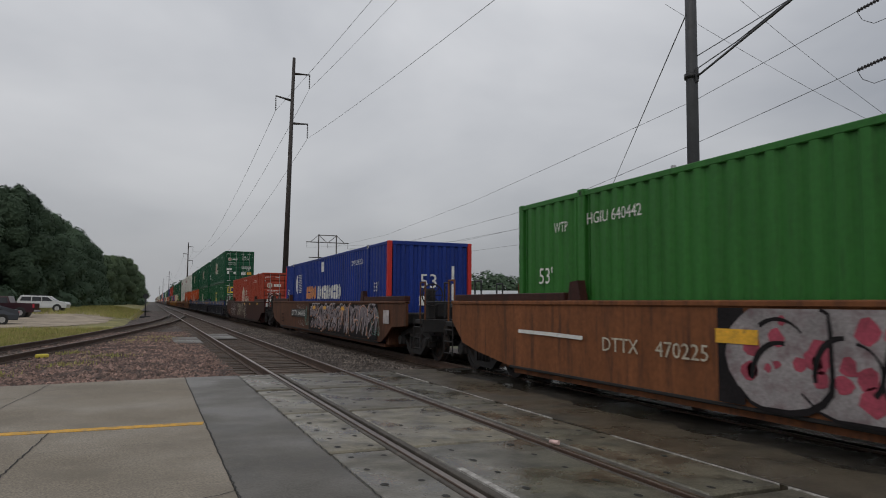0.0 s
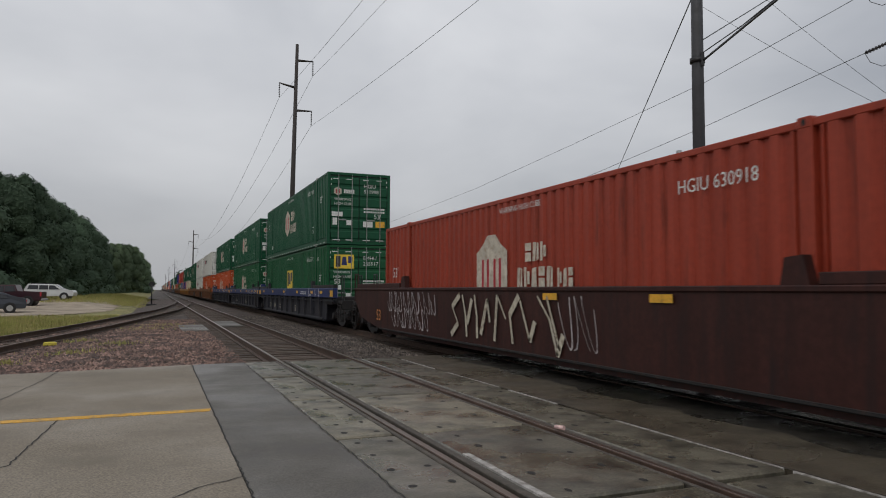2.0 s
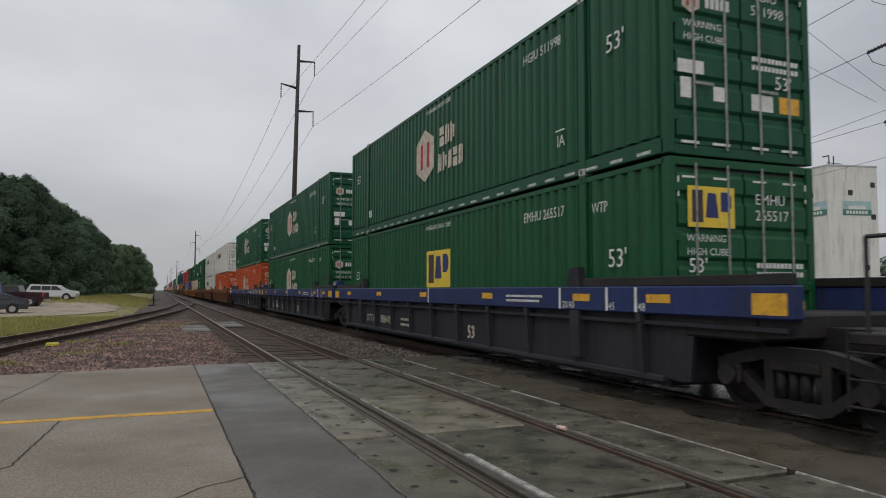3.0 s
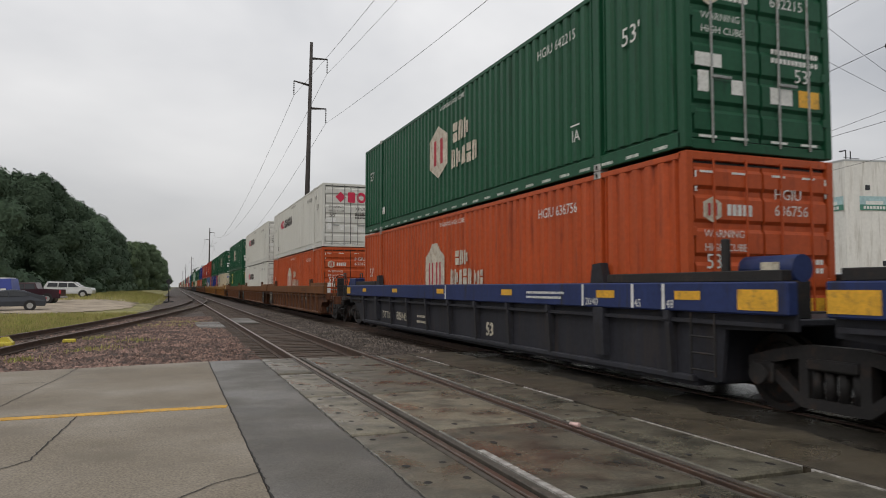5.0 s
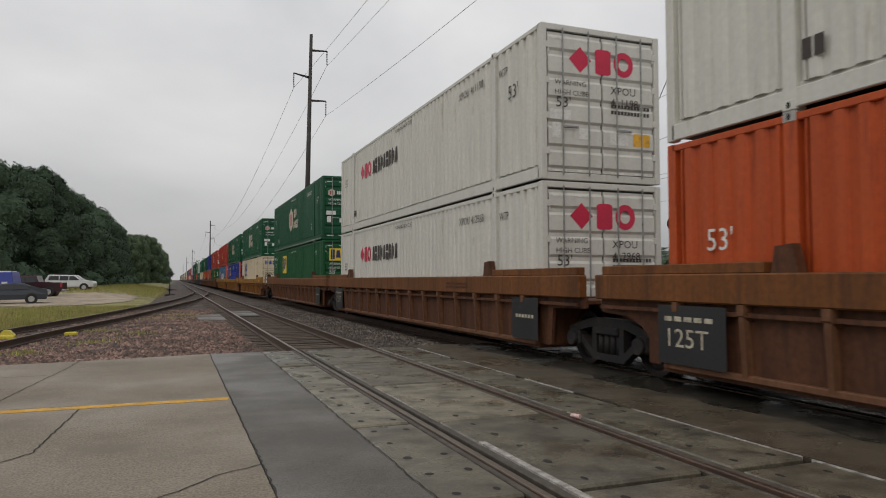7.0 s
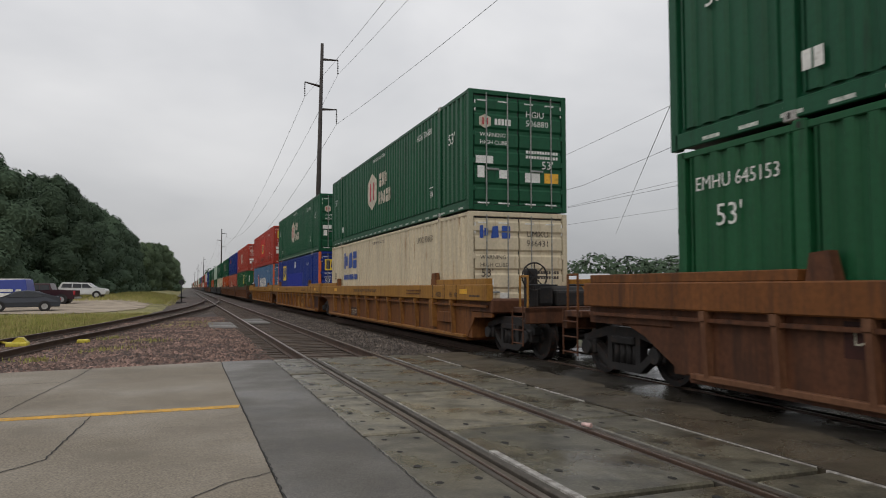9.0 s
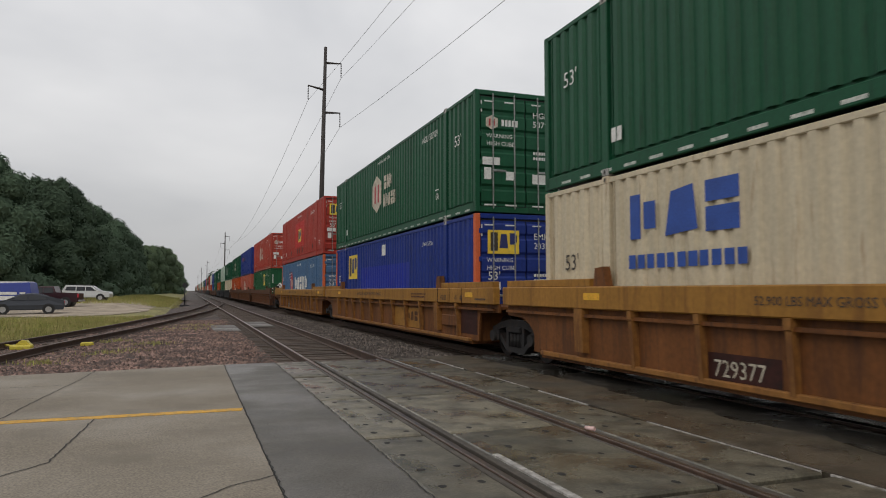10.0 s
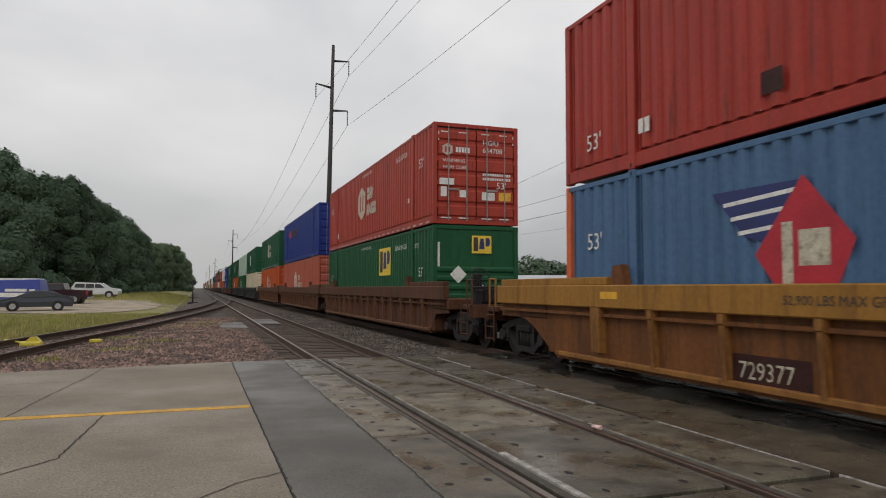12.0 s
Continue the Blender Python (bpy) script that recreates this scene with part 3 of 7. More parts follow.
panels = thing("crossing_panels", "grey precast concrete panels laid around the rails", "crossing surface", kind="structure")
JOINTS = [-5.78, -3.31, -0.83, 1.65, 4.14, 6.61, 9.08, 11.64]
for j, y in enumerate(JOINTS):
    for x, w in ((1.612, 0.585), (2.475, 1.19), (3.93, 0.745)):
        p = part("panel", shared(("panel", w), field_panel(w)), M["panel_damp" if x > 2.4 and (y < 5 or x < 3) and y < 6 or x > 3.9 and y > 5 else "panel"], panels, at=pose(x, y, rnd.uniform(-0.006, 0.0), 0, rnd.uniform(-0.25, 0.25)))
        if y > 1:
            part("bolt_pockets", pockets(w, j * 7 + int(x)), M["pocket"], p)
for x0, x1, z in ((2.203, 2.254, -0.008), (2.402, 2.470, -0.007), (2.345, 2.398, -0.075), (3.708, 3.758, -0.075), (3.670, 3.704, -0.007), (3.848, 3.924, -0.008)):
    part("filler_strip", rounded(bmesh.new(), x0, x1, -9.0, FAR - 0.02, -0.14, z, 0.008, 1), M["filler"], panels, "grimy flangeway filler")
bm = bmesh.new()
box(bm, 2.485, 2.545, 3.2, 5.6, -0.02, 0.0015)
part("steel_edge", bm, M["pale_paint"], panels, "bright scraped steel edging")
for y0, y1 in ((1.7, 4.1), (4.2, 6.4), (7.6, 8.9), (9.2, 11.2), (11.8, 13.6)):
    part("steel_edge", box(bmesh.new(), 4.662, 4.684, y0, y1, -0.03, 0.001), M["pale_paint"], panels, "thin scraped steel edging")

# litter on the rail
cup = bmesh.new()
rod(cup, (0, 0, 0), (0.045, -0.10, 0), 0.018, 10, 0.024)
solid("paper_cup", cup, M["litter"], "crushed pink and white paper cup lying on the rail", "litter", at=pose(3.775, 6.19, 0.033))


# ---- the train ----
LEN, WID, TALL = 16.154, 2.591, 2.896
MOVERS = []


def corrugated_side(bm):
    """The near side; crests at x 0.006, valleys at 0.042."""
    def run(y0, y1, pitch):
        n = max(2, round((y1 - y0) / pitch))
        p = (y1 - y0) / n
        prof = [(0.075, y0), (0.075, y0 + 0.05)]
        for k in range(n):
            y = y0 + k * p
            prof += [(0.006, y + p * (0.0 if k else 0.28)), (0.006, y + p * 0.40), (0.052, y + p * 0.54), (0.052, y + p * (0.86 if k < n - 1 else 0.55))]
        prof += [(0.006, y1 - 0.13), (0.012, y1 - 0.10), (0.085, y1 - 0.085), (0.085, y1)]
        lo = [bm.verts.new((x, y, 0.285)) for x, y in prof]
        hi = [bm.verts.new((x, y, 2.80)) for x, y in prof]
        for k in range(len(prof) - 1):
            bm.faces.new((lo[k], lo[k + 1], hi[k + 1], hi[k]))
    run(0.15, 1.92, 0.29)
    run(2.07, 14.085, 0.273)
    run(14.235, 16.0, 0.29)
    return bm


def patch_mesh(y0, y1, z0, z1):
    """Fresh paint that follows the corrugation of the middle of the side."""
    bm = bmesh.new()
    p = (14.085 - 2.07) / round((14.085 - 2.07) / 0.273)
    prof = [(y0, 0.003)]
    k = math.ceil((y0 - 2.07) / p)
    while 2.07 + (k + 1) * p < y1:
        y = 2.07 + k * p
        prof += [(y, 0.003), (y + p * 0.40, 0.003), (y + p * 0.54, 0.049), (y + p * 0.86, 0.049)]
        k += 1
    prof.append((2.07 + k * p, 0.003))
    lo = [bm.verts.new((x, y, z0)) for y, x in prof]
    hi = [bm.verts.new((x, y, z1)) for y, x in prof]
    for a in range(len(prof) - 1):
        bm.faces.new((lo[a], lo[a + 1], hi[a + 1], hi[a]))
    return bm


def mirrored(build):
    def made(bm):
        build(bm)
        for v in bm.verts:
            v.co.x = WID - v.co.x
        return bm
    return made


def posts_mesh(y, w, proud=0.0):
    return lambda bm: rounded(bm, -proud, 0.12, y, y + w, 0.02, TALL - 0.02, 0.012, 1)


def door_mesh(bm):
    zs = (0.02, 0.42, 0.86, 1.30, 1.74, 2.18, 2.54)
    front = [(0.04, 0.0)]
    for a, b in zip(zs, zs[1:]):
        front += [(0.045, a + 0.04), (0.010, a + 0.09), (0.010, b - 0.08), (0.045, b - 0.03)]
    front += [(0.04, 2.56)]
    prism(bm, front + [(0.085, 2.56), (0.085, 0.0)], "x", 0.0, 1.125)
    return bm


def ribbed_end(bm):
    front = [(0.05, 0.12)]
    for k in range(6):
        z = 0.3 + k * 0.25
        front += [(0.05, z), (0.015, z + 0.05), (0.015, z + 0.12), (0.05, z + 0.17)]
    prism(bm, front + [(0.05, TALL - 0.1), (0.09, TALL - 0.1), (0.09, 0.12)], "x", 0.1, WID - 0.1)
    return bm


def corrugated_end(bm):
    n = 9
    p = (WID - 0.3) / n
    prof = []
    for k in range(n):
        x = 0.15 + k * p
        prof += [(x, 0.03), (x + p * 0.4, 0.03), (x + p * 0.5, 0.07), (x + p * 0.9, 0.07)]
    prof.append((WID - 0.15, 0.03))
    lo = [bm.verts.new((x, y, 0.12)) for x, y in prof]
    hi = [bm.verts.new((x, y, TALL - 0.1)) for x, y in prof]
    for k in range(len(prof) - 1):
        bm.faces.new((lo[k], lo[k + 1], hi[k + 1], hi[k]))
    return bm


def roof_mesh(bm):
    n = 46
    ys = [0.1 + k * (LEN - 0.2) / (2 * n) for k in range(2 * n + 1)]
    prism(bm, [(0.1, TALL - 0.1), (LEN - 0.1, TALL - 0.1)] + [(y, TALL - (0.06 if k % 2 == 0 else 0.035)) for k, y in reversed(list(enumerate(ys)))], "x", 0.06, WID - 0.06)
    return bm


def sheet_box(bm):
    return box(bm, 0.03, WID - 0.03, 0.08, LEN - 0.03, 0.10, TALL - 0.06)


def tape_mesh(bm):
    y = 0.35
    while y < LEN - 0.4:
        plate(bm, -y - 0.30, 0.066, -y, 0.112)
        y += 0.62
    return bm


def blocks(bm, x0, x1, z0, z1, n, seed=1, lift=0.0):
    """A row of plain bars where unreadable or brand lettering stands."""
    r = random.Random(seed)
    w = (x1 - x0) / n
    big = z1 - z0 > 0.25
    for k in range(n):
        a, b = x0 + k * w + w * 0.08, x0 + k * w + w * r.uniform(0.80, 0.9)
        if not big:
            plate(bm, a, z0, b, z1, lift)
            continue
        h, d, kind = z1 - z0, b - a, (k + seed) % 4
        if kind == 0:
            plate(bm, a, z0, a + d * 0.42, z1, lift)
            plate(bm, a + d * 0.55, z0 + h * 0.2, b, z0 + h * 0.8, lift)
        elif kind == 1:
            flat(bm, ((a, z0), (b, z0 + h * 0.08), (b - d * 0.12, z1), (a + d * 0.2, z1 - h * 0.08)), lift)
        elif kind == 2:
            plate(bm, a, z1 - h * 0.42, b, z1, lift)
            plate(bm, a, z0, b, z1 - h * 0.52, lift)
        else:
            flat(bm, ((a, z0), (a + d * 0.45, z0), (a + d * 0.62, z1), (a + d * 0.1, z1)), lift)
            flat(bm, ((a + d * 0.62, z0), (b, z0 + h * 0.1), (b, z1 - h * 0.1), (a + d * 0.74, z1)), lift)
    return bm


def decal(name, bm, mat, parent, plane, off, label=""):
    at = Matrix.Translation(((-off, 0, 0) if plane is NEAR else (0, -off, 0))) @ plane
    many = name in ("lettering", "logo_lettering", "reflective_tape", "graffiti", "painted_stripe")
    return part(name, bm, mat, parent, label, at, "stuff" if many else "")


def hexagon(cx, cz, rx, rz):
    return [(cx, cz + rz), (cx + rx, cz + rz * 0.55), (cx + rx, cz - rz * 0.55), (cx, cz - rz), (cx - rx, cz - rz * 0.55), (cx - rx, cz + rz * 0.55)]


def hex_logo(parent, plane, cx, cz, rx, rz, off=0.002):
    lg = decal("logo", flat(bmesh.new(), hexagon(cx, cz, rx, rz)), M["logo_ink"], parent, plane, off, "off white hexagon emblem with a red mark")
    for k in (-1, 1):
        part("logo_mark", plate(bmesh.new(), cx + k * rx * 0.36 - rx * 0.14, cz - rz * 0.48, cx + k * rx * 0.36 + rx * 0.14, cz + rz * 0.48, 0.002), M["red_ink"], lg)


def house_logo(parent, cx, z0, w, h):
    pts = [(cx - w / 2, z0), (cx + w / 2, z0), (cx + w / 2, z0 + h * 0.76), (cx + w * 0.30, z0 + h * 0.86), (cx + w * 0.13, z0 + h),
           (cx - w * 0.13, z0 + h), (cx - w * 0.30, z0 + h * 0.86), (cx - w / 2, z0 + h * 0.76)]
    lg = decal("logo", flat(bmesh.new(), pts), M["logo_ink"], parent, NEAR, 0.002, "cream house shaped emblem")
    for u in (-0.28, -0.11, 0.11, 0.28):
        part("logo_mark", plate(bmesh.new(), cx + w * u - w * 0.035, z0 + h * 0.08, cx + w * u + w * 0.035, z0 + h * 0.66, 0.002), M["red_ink"], lg)


def square_logo(parent, plane, x0, z0, x1, z1):
    lg = decal("logo", plate(bmesh.new(), x0, z0, x1, z1), M["yellow_logo"], parent, plane, 0.002, "yellow plate with dark plain shapes")
    w, h = x1 - x0, z1 - z0
    part("logo_mark", plate(bmesh.new(), x0 + w * 0.09, z0 + h * 0.12, x0 + w * 0.32, z0 + h * 0.90, 0.002), M["dark_ink"], lg)
    part("logo_mark", flat(bmesh.new(), [(x0 + w * u, z0 + h * v) for u, v in ((0.37, 0.24), (0.65, 0.24), (0.60, 0.84), (0.42, 0.84))], 0.002), M["navy_ink"], lg)
    part("logo_mark", flat(bmesh.new(), [(x0 + w * u, z0 + h * v) for u, v in ((0.70, 0.40), (0.86, 0.40), (0.93, 0.52), (0.93, 0.78), (0.86, 0.88), (0.70, 0.88))], 0.002), M["navy_ink"], lg)


def crimson_logo(parent, plane, x0, z0, x1, z1, off):
    """Three bold crimson shapes: a lozenge, a block, a ring."""
    w, h = x1 - x0, z1 - z0
    lg = decal("logo", flat(bmesh.new(), [(x0, z0 + h * 0.5), (x0 + w * 0.17, z0), (x0 + w * 0.34, z0 + h * 0.5), (x0 + w * 0.17, z1)]), M["magenta_ink"], parent, plane, off, "bold crimson emblem of plain shapes")
    part("logo_mark", flat(bmesh.new(), [(x0 + w * u, z0 + h * v) for u, v in ((0.40, 0.06), (0.45, 0.0), (0.59, 0.0), (0.64, 0.06), (0.64, 0.94), (0.59, 1.0), (0.45, 1.0), (0.40, 0.94))]), M["magenta_ink"], lg)
    bm = bmesh.new()
    n = 20
    for k in range(n):
        ring = [(x0 + w * (0.84 + m * 0.155 * math.cos(q * math.tau / n)), z0 + h * (0.5 + m * 0.5 * math.sin(q * math.tau / n))) for m, q in ((1, k), (1, k + 1), (0.5, k + 1), (0.5, k))]
        flat(bm, ring)
    part("logo_mark", bm, M["magenta_ink"], lg)


def stickers(parent, ink, seed):
    """Lettering and labels on a pair of doors."""
    r = random.Random(seed)
    for z in (1.42, 1.30):
        decal("lettering", blocks(bmesh.new(), 1.48, 2.36, z, z + 0.07, 12, seed + int(z * 10)), ink, parent, FRONT, -0.004)
    for q in ((0.18, 1.12, 0.62, 1.30), (0.22, 0.78, 0.40, 1.06), (0.78, 0.78, 0.98, 0.98), (1.46, 0.72, 1.86, 0.95)):
        decal("label", plate(bmesh.new(), *q), M["white"], parent, FRONT, -0.004, "white paper label")
    decal("label", plate(bmesh.new(), 1.98, 0.72, 2.36, 0.96), M["yellow_tag"], parent, FRONT, -0.004, "yellow label")
    bm = bmesh.new()
    for x in (0.22, 0.75, 1.45, 2.0):
        plate(bm, x, 0.17, x + 0.3, 0.205)
        plate(bm, x, 2.60, x + 0.24, 2.63)
    plate(bm, 0.14, 2.35, 0.17, 2.62)
    plate(bm, 2.42, 2.35, 2.45, 2.62)
    decal("reflective_tape", bm, M["white"], parent, FRONT, -0.004, "white reflective tape")


def container(colour, label, y0, level, end="doors", brand="", number="", ink="white", posts=None, detail=2, group="containers"):
    """A 53 ft container: origin at its front, near, lower corner."""
    at = (XS, y0, 0.308 + level * TALL)
    c = thing("shipping_container", label, "container", pose(*at), group)
    MOVERS.append((c, at))
    body = P[colour]
    post = P[posts] if posts else body
    if detail == 0:
        part("box_body", shared(("box_body",), sheet_box), body, c)
    part("side_panel", shared(("side",), corrugated_side), body, c)
    if detail:
        part("side_panel", shared(("side_far",), mirrored(corrugated_side)), body, c)
        part("roof", shared(("roof",), roof_mesh), body, c)
        part("floor", shared(("floor",), lambda bm: box(bm, 0.05, WID - 0.05, 0.05, LEN - 0.05, 0.08, 0.16)), M["black"], c, "dark underside")
    for x0, x1 in ((0.0, 0.07), (WID - 0.07, WID)):
        part("top_rail", shared(("top_rail", x0), lambda bm: rounded(bm, x0, x1, 0.1, LEN - 0.1, TALL - 0.115, TALL - 0.030, 0.01, 1)), body, c)
        part("bottom_rail", shared(("bottom_rail", x0), lambda bm: box(rounded(bm, x0, x1, 0.1, LEN - 0.1, 0.030, 0.24, 0.01, 1), *((0.062, 0.10) if x0 < 1 else (WID - 0.10, WID - 0.062)), 0.1, LEN - 0.1, 0.2, 0.30)), body, c)
    for y in (0.0, LEN - 0.15):
        part("corner_post", shared(("corner", y), posts_mesh(y, 0.15)), post, c)
        part("corner_post", shared(("corner_far", y), mirrored(posts_mesh(y, 0.15))), post, c)
    for y in (1.92, 14.085):
        part("post", shared(("mid", y), posts_mesh(y - 0.015, 0.18, 0.016)), body, c)
        if detail:
            for z in (0.0, TALL - 0.125):
                cs = part("corner_casting", shared(("casting", y, z), lambda bm: rounded(bm, -0.022, 0.14, y - 0.012, y + 0.162, z, z + 0.122, 0.012, 1)),
                     M["cast"] if colour in ("hub_green", "blue", "orange") else body, c, "steel lifting casting")
                part("casting_hole", shared(("casting_hole", y, z), lambda bm: flat(bm, [(-y - 0.075 + 0.026 * math.cos(k * math.tau / 10), z + 0.061 + 0.04 * math.sin(k * math.tau / 10)) for k in range(10)])),
                     M["pocket"], cs, "dark hole", Matrix.Translation((-0.0235, 0, 0)) @ NEAR)
    part("end_wall", shared(("rear",), lambda bm: rounded(bm, 0.08, WID - 0.08, LEN - 0.09, LEN - 0.04, 0.1, TALL - 0.08, 0.01, 1)), body, c)
    part("door_header", shared(("header",), lambda bm: rounded(bm, 0.12, WID - 0.12, 0.02, 0.16, TALL - 0.13, TALL - 0.015, 0.01, 1)), body, c)
    part("door_sill", shared(("sill",), lambda bm: rounded(bm, 0.12, WID - 0.12, 0.02, 0.16, 0.015, 0.15, 0.01, 1)), body, c)
    w = M[ink]
    if end == "doors":
        for k, x in enumerate((0.150, 1.316)):
            d = part("door", shared(("door",), door_mesh), body, c, "ribbed steel door leaf", pose(x, 0, 0.165))
            if detail:
                for u in (0.30, 0.85):
                    rd = part("lock_rod", shared(("lock_rod",), lambda bm: rod(bm, (0, 0.0, -0.06), (0, 0.0, 2.64), 0.017, 6)), M["rod"] if colour != "orange" else body, d, at=pose(u, 0.0, 0))
                if detail > 1:
                    part("door_handle", shared(("handle",), lambda bm: rounded(bm, 0.28, 0.62, -0.03, -0.005, 0.80, 0.85, 0.01, 1)), M["rod"], d)
                    for z in (0.3, 0.95, 1.6, 2.25):
                        hx = -0.07 if k == 0 else 1.10
                        part("hinge", shared(("hinge",), lambda bm: rounded(bm, 0.0, 0.09, -0.004, 0.04, 0, 0.12, 0.008, 1)), body, d, at=pose(hx, 0, z))
        part("gasket", shared(("gasket",), lambda bm: box(bm, 0.11, WID - 0.11, 0.078, 0.10, 0.13, TALL - 0.11)), M["black"], c, "black rubber door seal")
    elif end == "corrugated":
        part("front_wall", shared(("corr_end",), corrugated_end), body, c)
    else:
        part("front_wall", shared(("rib_end",), ribbed_end), body, c)
    if detail == 0:
        if brand:
            bm = bmesh.new()
            plate(bm, -9.5, 1.0, -8.3, 2.2)
            decal("logo", bm, M["white"] if brand != "square" else M["yellow_logo"], c, NEAR, 0.002)
        return c
    # lettering on the near side
    if detail > 1:
        for y in (1.35, 15.45)[0 if level or brand in ("square", "globe") else 1:]:
            letters("53'", 0.28, w, c, NEAR, -0.001, y, 1.75 if level == 0 and brand == "diamond" else 0.5 if brand == "square_red" else 1.86 if brand == "square_rear2" else 1.45 if level == 0 else 1.75)
        if number:
            letters(number, 0.12 if brand == "square_rear" else 0.18, w, c, NEAR, -0.001, 15.8 if brand == "square_rear2" else 3.9 if colour != "leaf_green" else 14.02, 2.33, 0.92)
        if brand not in ("globe", "square_rear"):
            letters("WARNING HIGH CUBE", 0.11, w, c, NEAR, -0.001, 8.9, 2.58)
        if colour == "hub_green":
            letters("IA", 0.2, w, c, NEAR, -0.001, 2.75, 0.60)
            decal("lettering", plate(bmesh.new(), -2.78, 0.86, -2.5, 0.885), w, c, NEAR, 0.002)
        elif colour in ("emp_green", "white", "leaf_green"):
            letters("WTP", 0.17, w, c, NEAR, -0.001, 1.75 if colour != "leaf_green" else 14.95, 2.28, 0.8)
        else:
            decal("lettering", blocks(bmesh.new(), -2.5, -2.3, 0.85, 0.99, 2, 5), w, c, NEAR, 0.002)
        decal("lettering", blocks(bmesh.new(), -14.0, -13.7, 0.5, 0.72, 2, 6), w, c, NEAR, 0.002)
    if brand == "hex":
        hex_logo(c, NEAR, -9.0, 1.58, 0.62, 0.66)
        bm = bmesh.new()
        blocks(bm, -8.05, -7.05, 1.62, 2.08, 3, 2)
        blocks(bm, -8.15, -6.6, 1.02, 1.46, 5, 3)
        decal("logo_lettering", bm, M["logo_ink"], c, NEAR, 0.002, "off white bars beside the emblem")
        part("reflective_tape", shared(("tape",), tape_mesh), M["tape"], c, "dulled dashes of reflective tape", Matrix.Translation((-0.003, 0, 0)) @ NEAR)
    elif brand == "house":
        house_logo(c, -9.25, 0.80, 1.35, 1.40)
        bm = bmesh.new()
        blocks(bm, -7.9, -7.1, 1.62, 1.95, 3, 2)
        blocks(bm, -8.2, -6.9, 1.14, 1.52, 5, 3)
        blocks(bm, -6.8, -6.3, 1.16, 1.48, 3, 4)
        decal("logo_lettering", bm, M["logo_ink"], c, NEAR, 0.002, "off white bars beside the emblem")
    elif brand == "square":
        square_logo(c, NEAR, *((-8.85, 1.18, -7.35, 2.06) if end == "doors" else (-6.05, 1.55, -4.5, 2.5)))
    elif brand == "square_rear2":
        square_logo(c, NEAR, -12.2, 1.48, -10.68, 2.5)
    elif brand == "square_rear":
        square_logo(c, NEAR, -13.46, 1.56, -11.95, 2.5)
        part("repaint_patch", patch_mesh(5.1, 11.4, 1.1, 1.95), P["bright_blue"], c, "brighter blue repainted patch")
        decal("label", plate(bmesh.new(), -8.27, 2.28, -7.8, 2.64), M["white"], c, NEAR, 0.002, "white paper label")
    elif brand == "square_red":
        part("repaint_patch", patch_mesh(6.15, 9.95, 0.83, 2.3), P["post_red"], c, "lighter red repainted patch")
        square_logo(c, NEAR, -8.5, 1.1, -7.3, 1.86)
        for y in (3.4, 7.0, 8.1, 8.9, 11.6):
            decal("repaint_patch", plate(bmesh.new(), -y, 0.45, -y + 0.32, 0.72), P["car_maroon"], c, NEAR, 0.002, "dark touched up patch")
    elif brand == "cobalt":
        bm = bmesh.new()
        blocks(bm, -13.6, -11.2, 1.85, 2.5, 3, 8)
        blocks(bm, -13.6, -11.2, 1.42, 1.62, 11, 9)
        decal("logo", bm, M["cobalt_ink"], c, NEAR, 0.002, "cobalt blue bars of a faded logo")
    elif brand == "crimson":
        crimson_logo(c, NEAR, -13.05, 1.72, -11.65, 2.22, 0.002)
        decal("logo_lettering", blocks(bmesh.new(), -11.5, -8.65, 1.72, 2.2, 9, 5), M["dark_ink"], c, NEAR, 0.002, "black bars beside the logo")
    elif brand == "diamond":
        bm = bmesh.new()
        flat(bm, [(-12.45, 2.3), (-11.05, 2.3), (-11.35, 1.55), (-11.9, 1.72)])
        lg = decal("logo", bm, M["navy_ink"], c, NEAR, 0.002, "navy and red diamond emblem")
        bm = bmesh.new()
        for k in range(3):
            stroke(bm, [(-12.25 + k * 0.12, 2.13 - k * 0.18), (-11.1, 2.2 - k * 0.18)], 0.05, 0.002)
        part("logo_mark", bm, M["white"], lg)
        bm = bmesh.new()
        flat(bm, [(-11.05, 2.35), (-10.42, 1.62), (-10.7, 1.0), (-11.3, 0.95), (-11.75, 1.5)], 0.003)
        part("logo_mark", bm, M["red_ink"], lg)
        part("logo_mark", plate(bmesh.new(), -11.35, 1.02, -11.2, 1.85, 0.005), M["cream_ink"], lg)
        part("logo_mark", plate(bmesh.new(), -11.12, 1.36, -10.72, 1.75, 0.005), M["cream_ink"], lg)
        decal("logo_lettering", blocks(bmesh.new(), -9.75, -4.85, 1.12, 1.92, 5, 12), M["white"], c, NEAR, 0.002, "large white block shapes")
    elif brand == "globe":
        bm = bmesh.new()
        flat(bm, [(-13.05 + 0.36 * math.cos(math.pi * (0.5 + k / 14)), 1.92 + 0.42 * math.sin(math.pi * (0.5 + k / 14))) for k in range(15)])
        for k in range(11):
            stroke(bm, [(-12.9 + 0.01 * k, 2.3 - k * 0.075), (-12.1, 2.32 - k * 0.075)], 0.022)
        decal("logo", bm, M["white"], c, NEAR, 0.002, "white globe emblem with trailing lines")
        decal("logo_lettering", blocks(bmesh.new(), -11.1, -9.2, 1.25, 1.78, 5, 5), M["orange_ink"], c, NEAR, 0.002, "orange block shapes")
        decal("logo_lettering", blocks(bmesh.new(), -8.96, -5.2, 1.25, 1.76, 10, 7), M["white"], c, NEAR, 0.002, "white block shapes")
        decal("label", plate(bmesh.new(), -8.34, 2.3, -7.9, 2.68), M["white"], c, NEAR, 0.002, "white paper label")
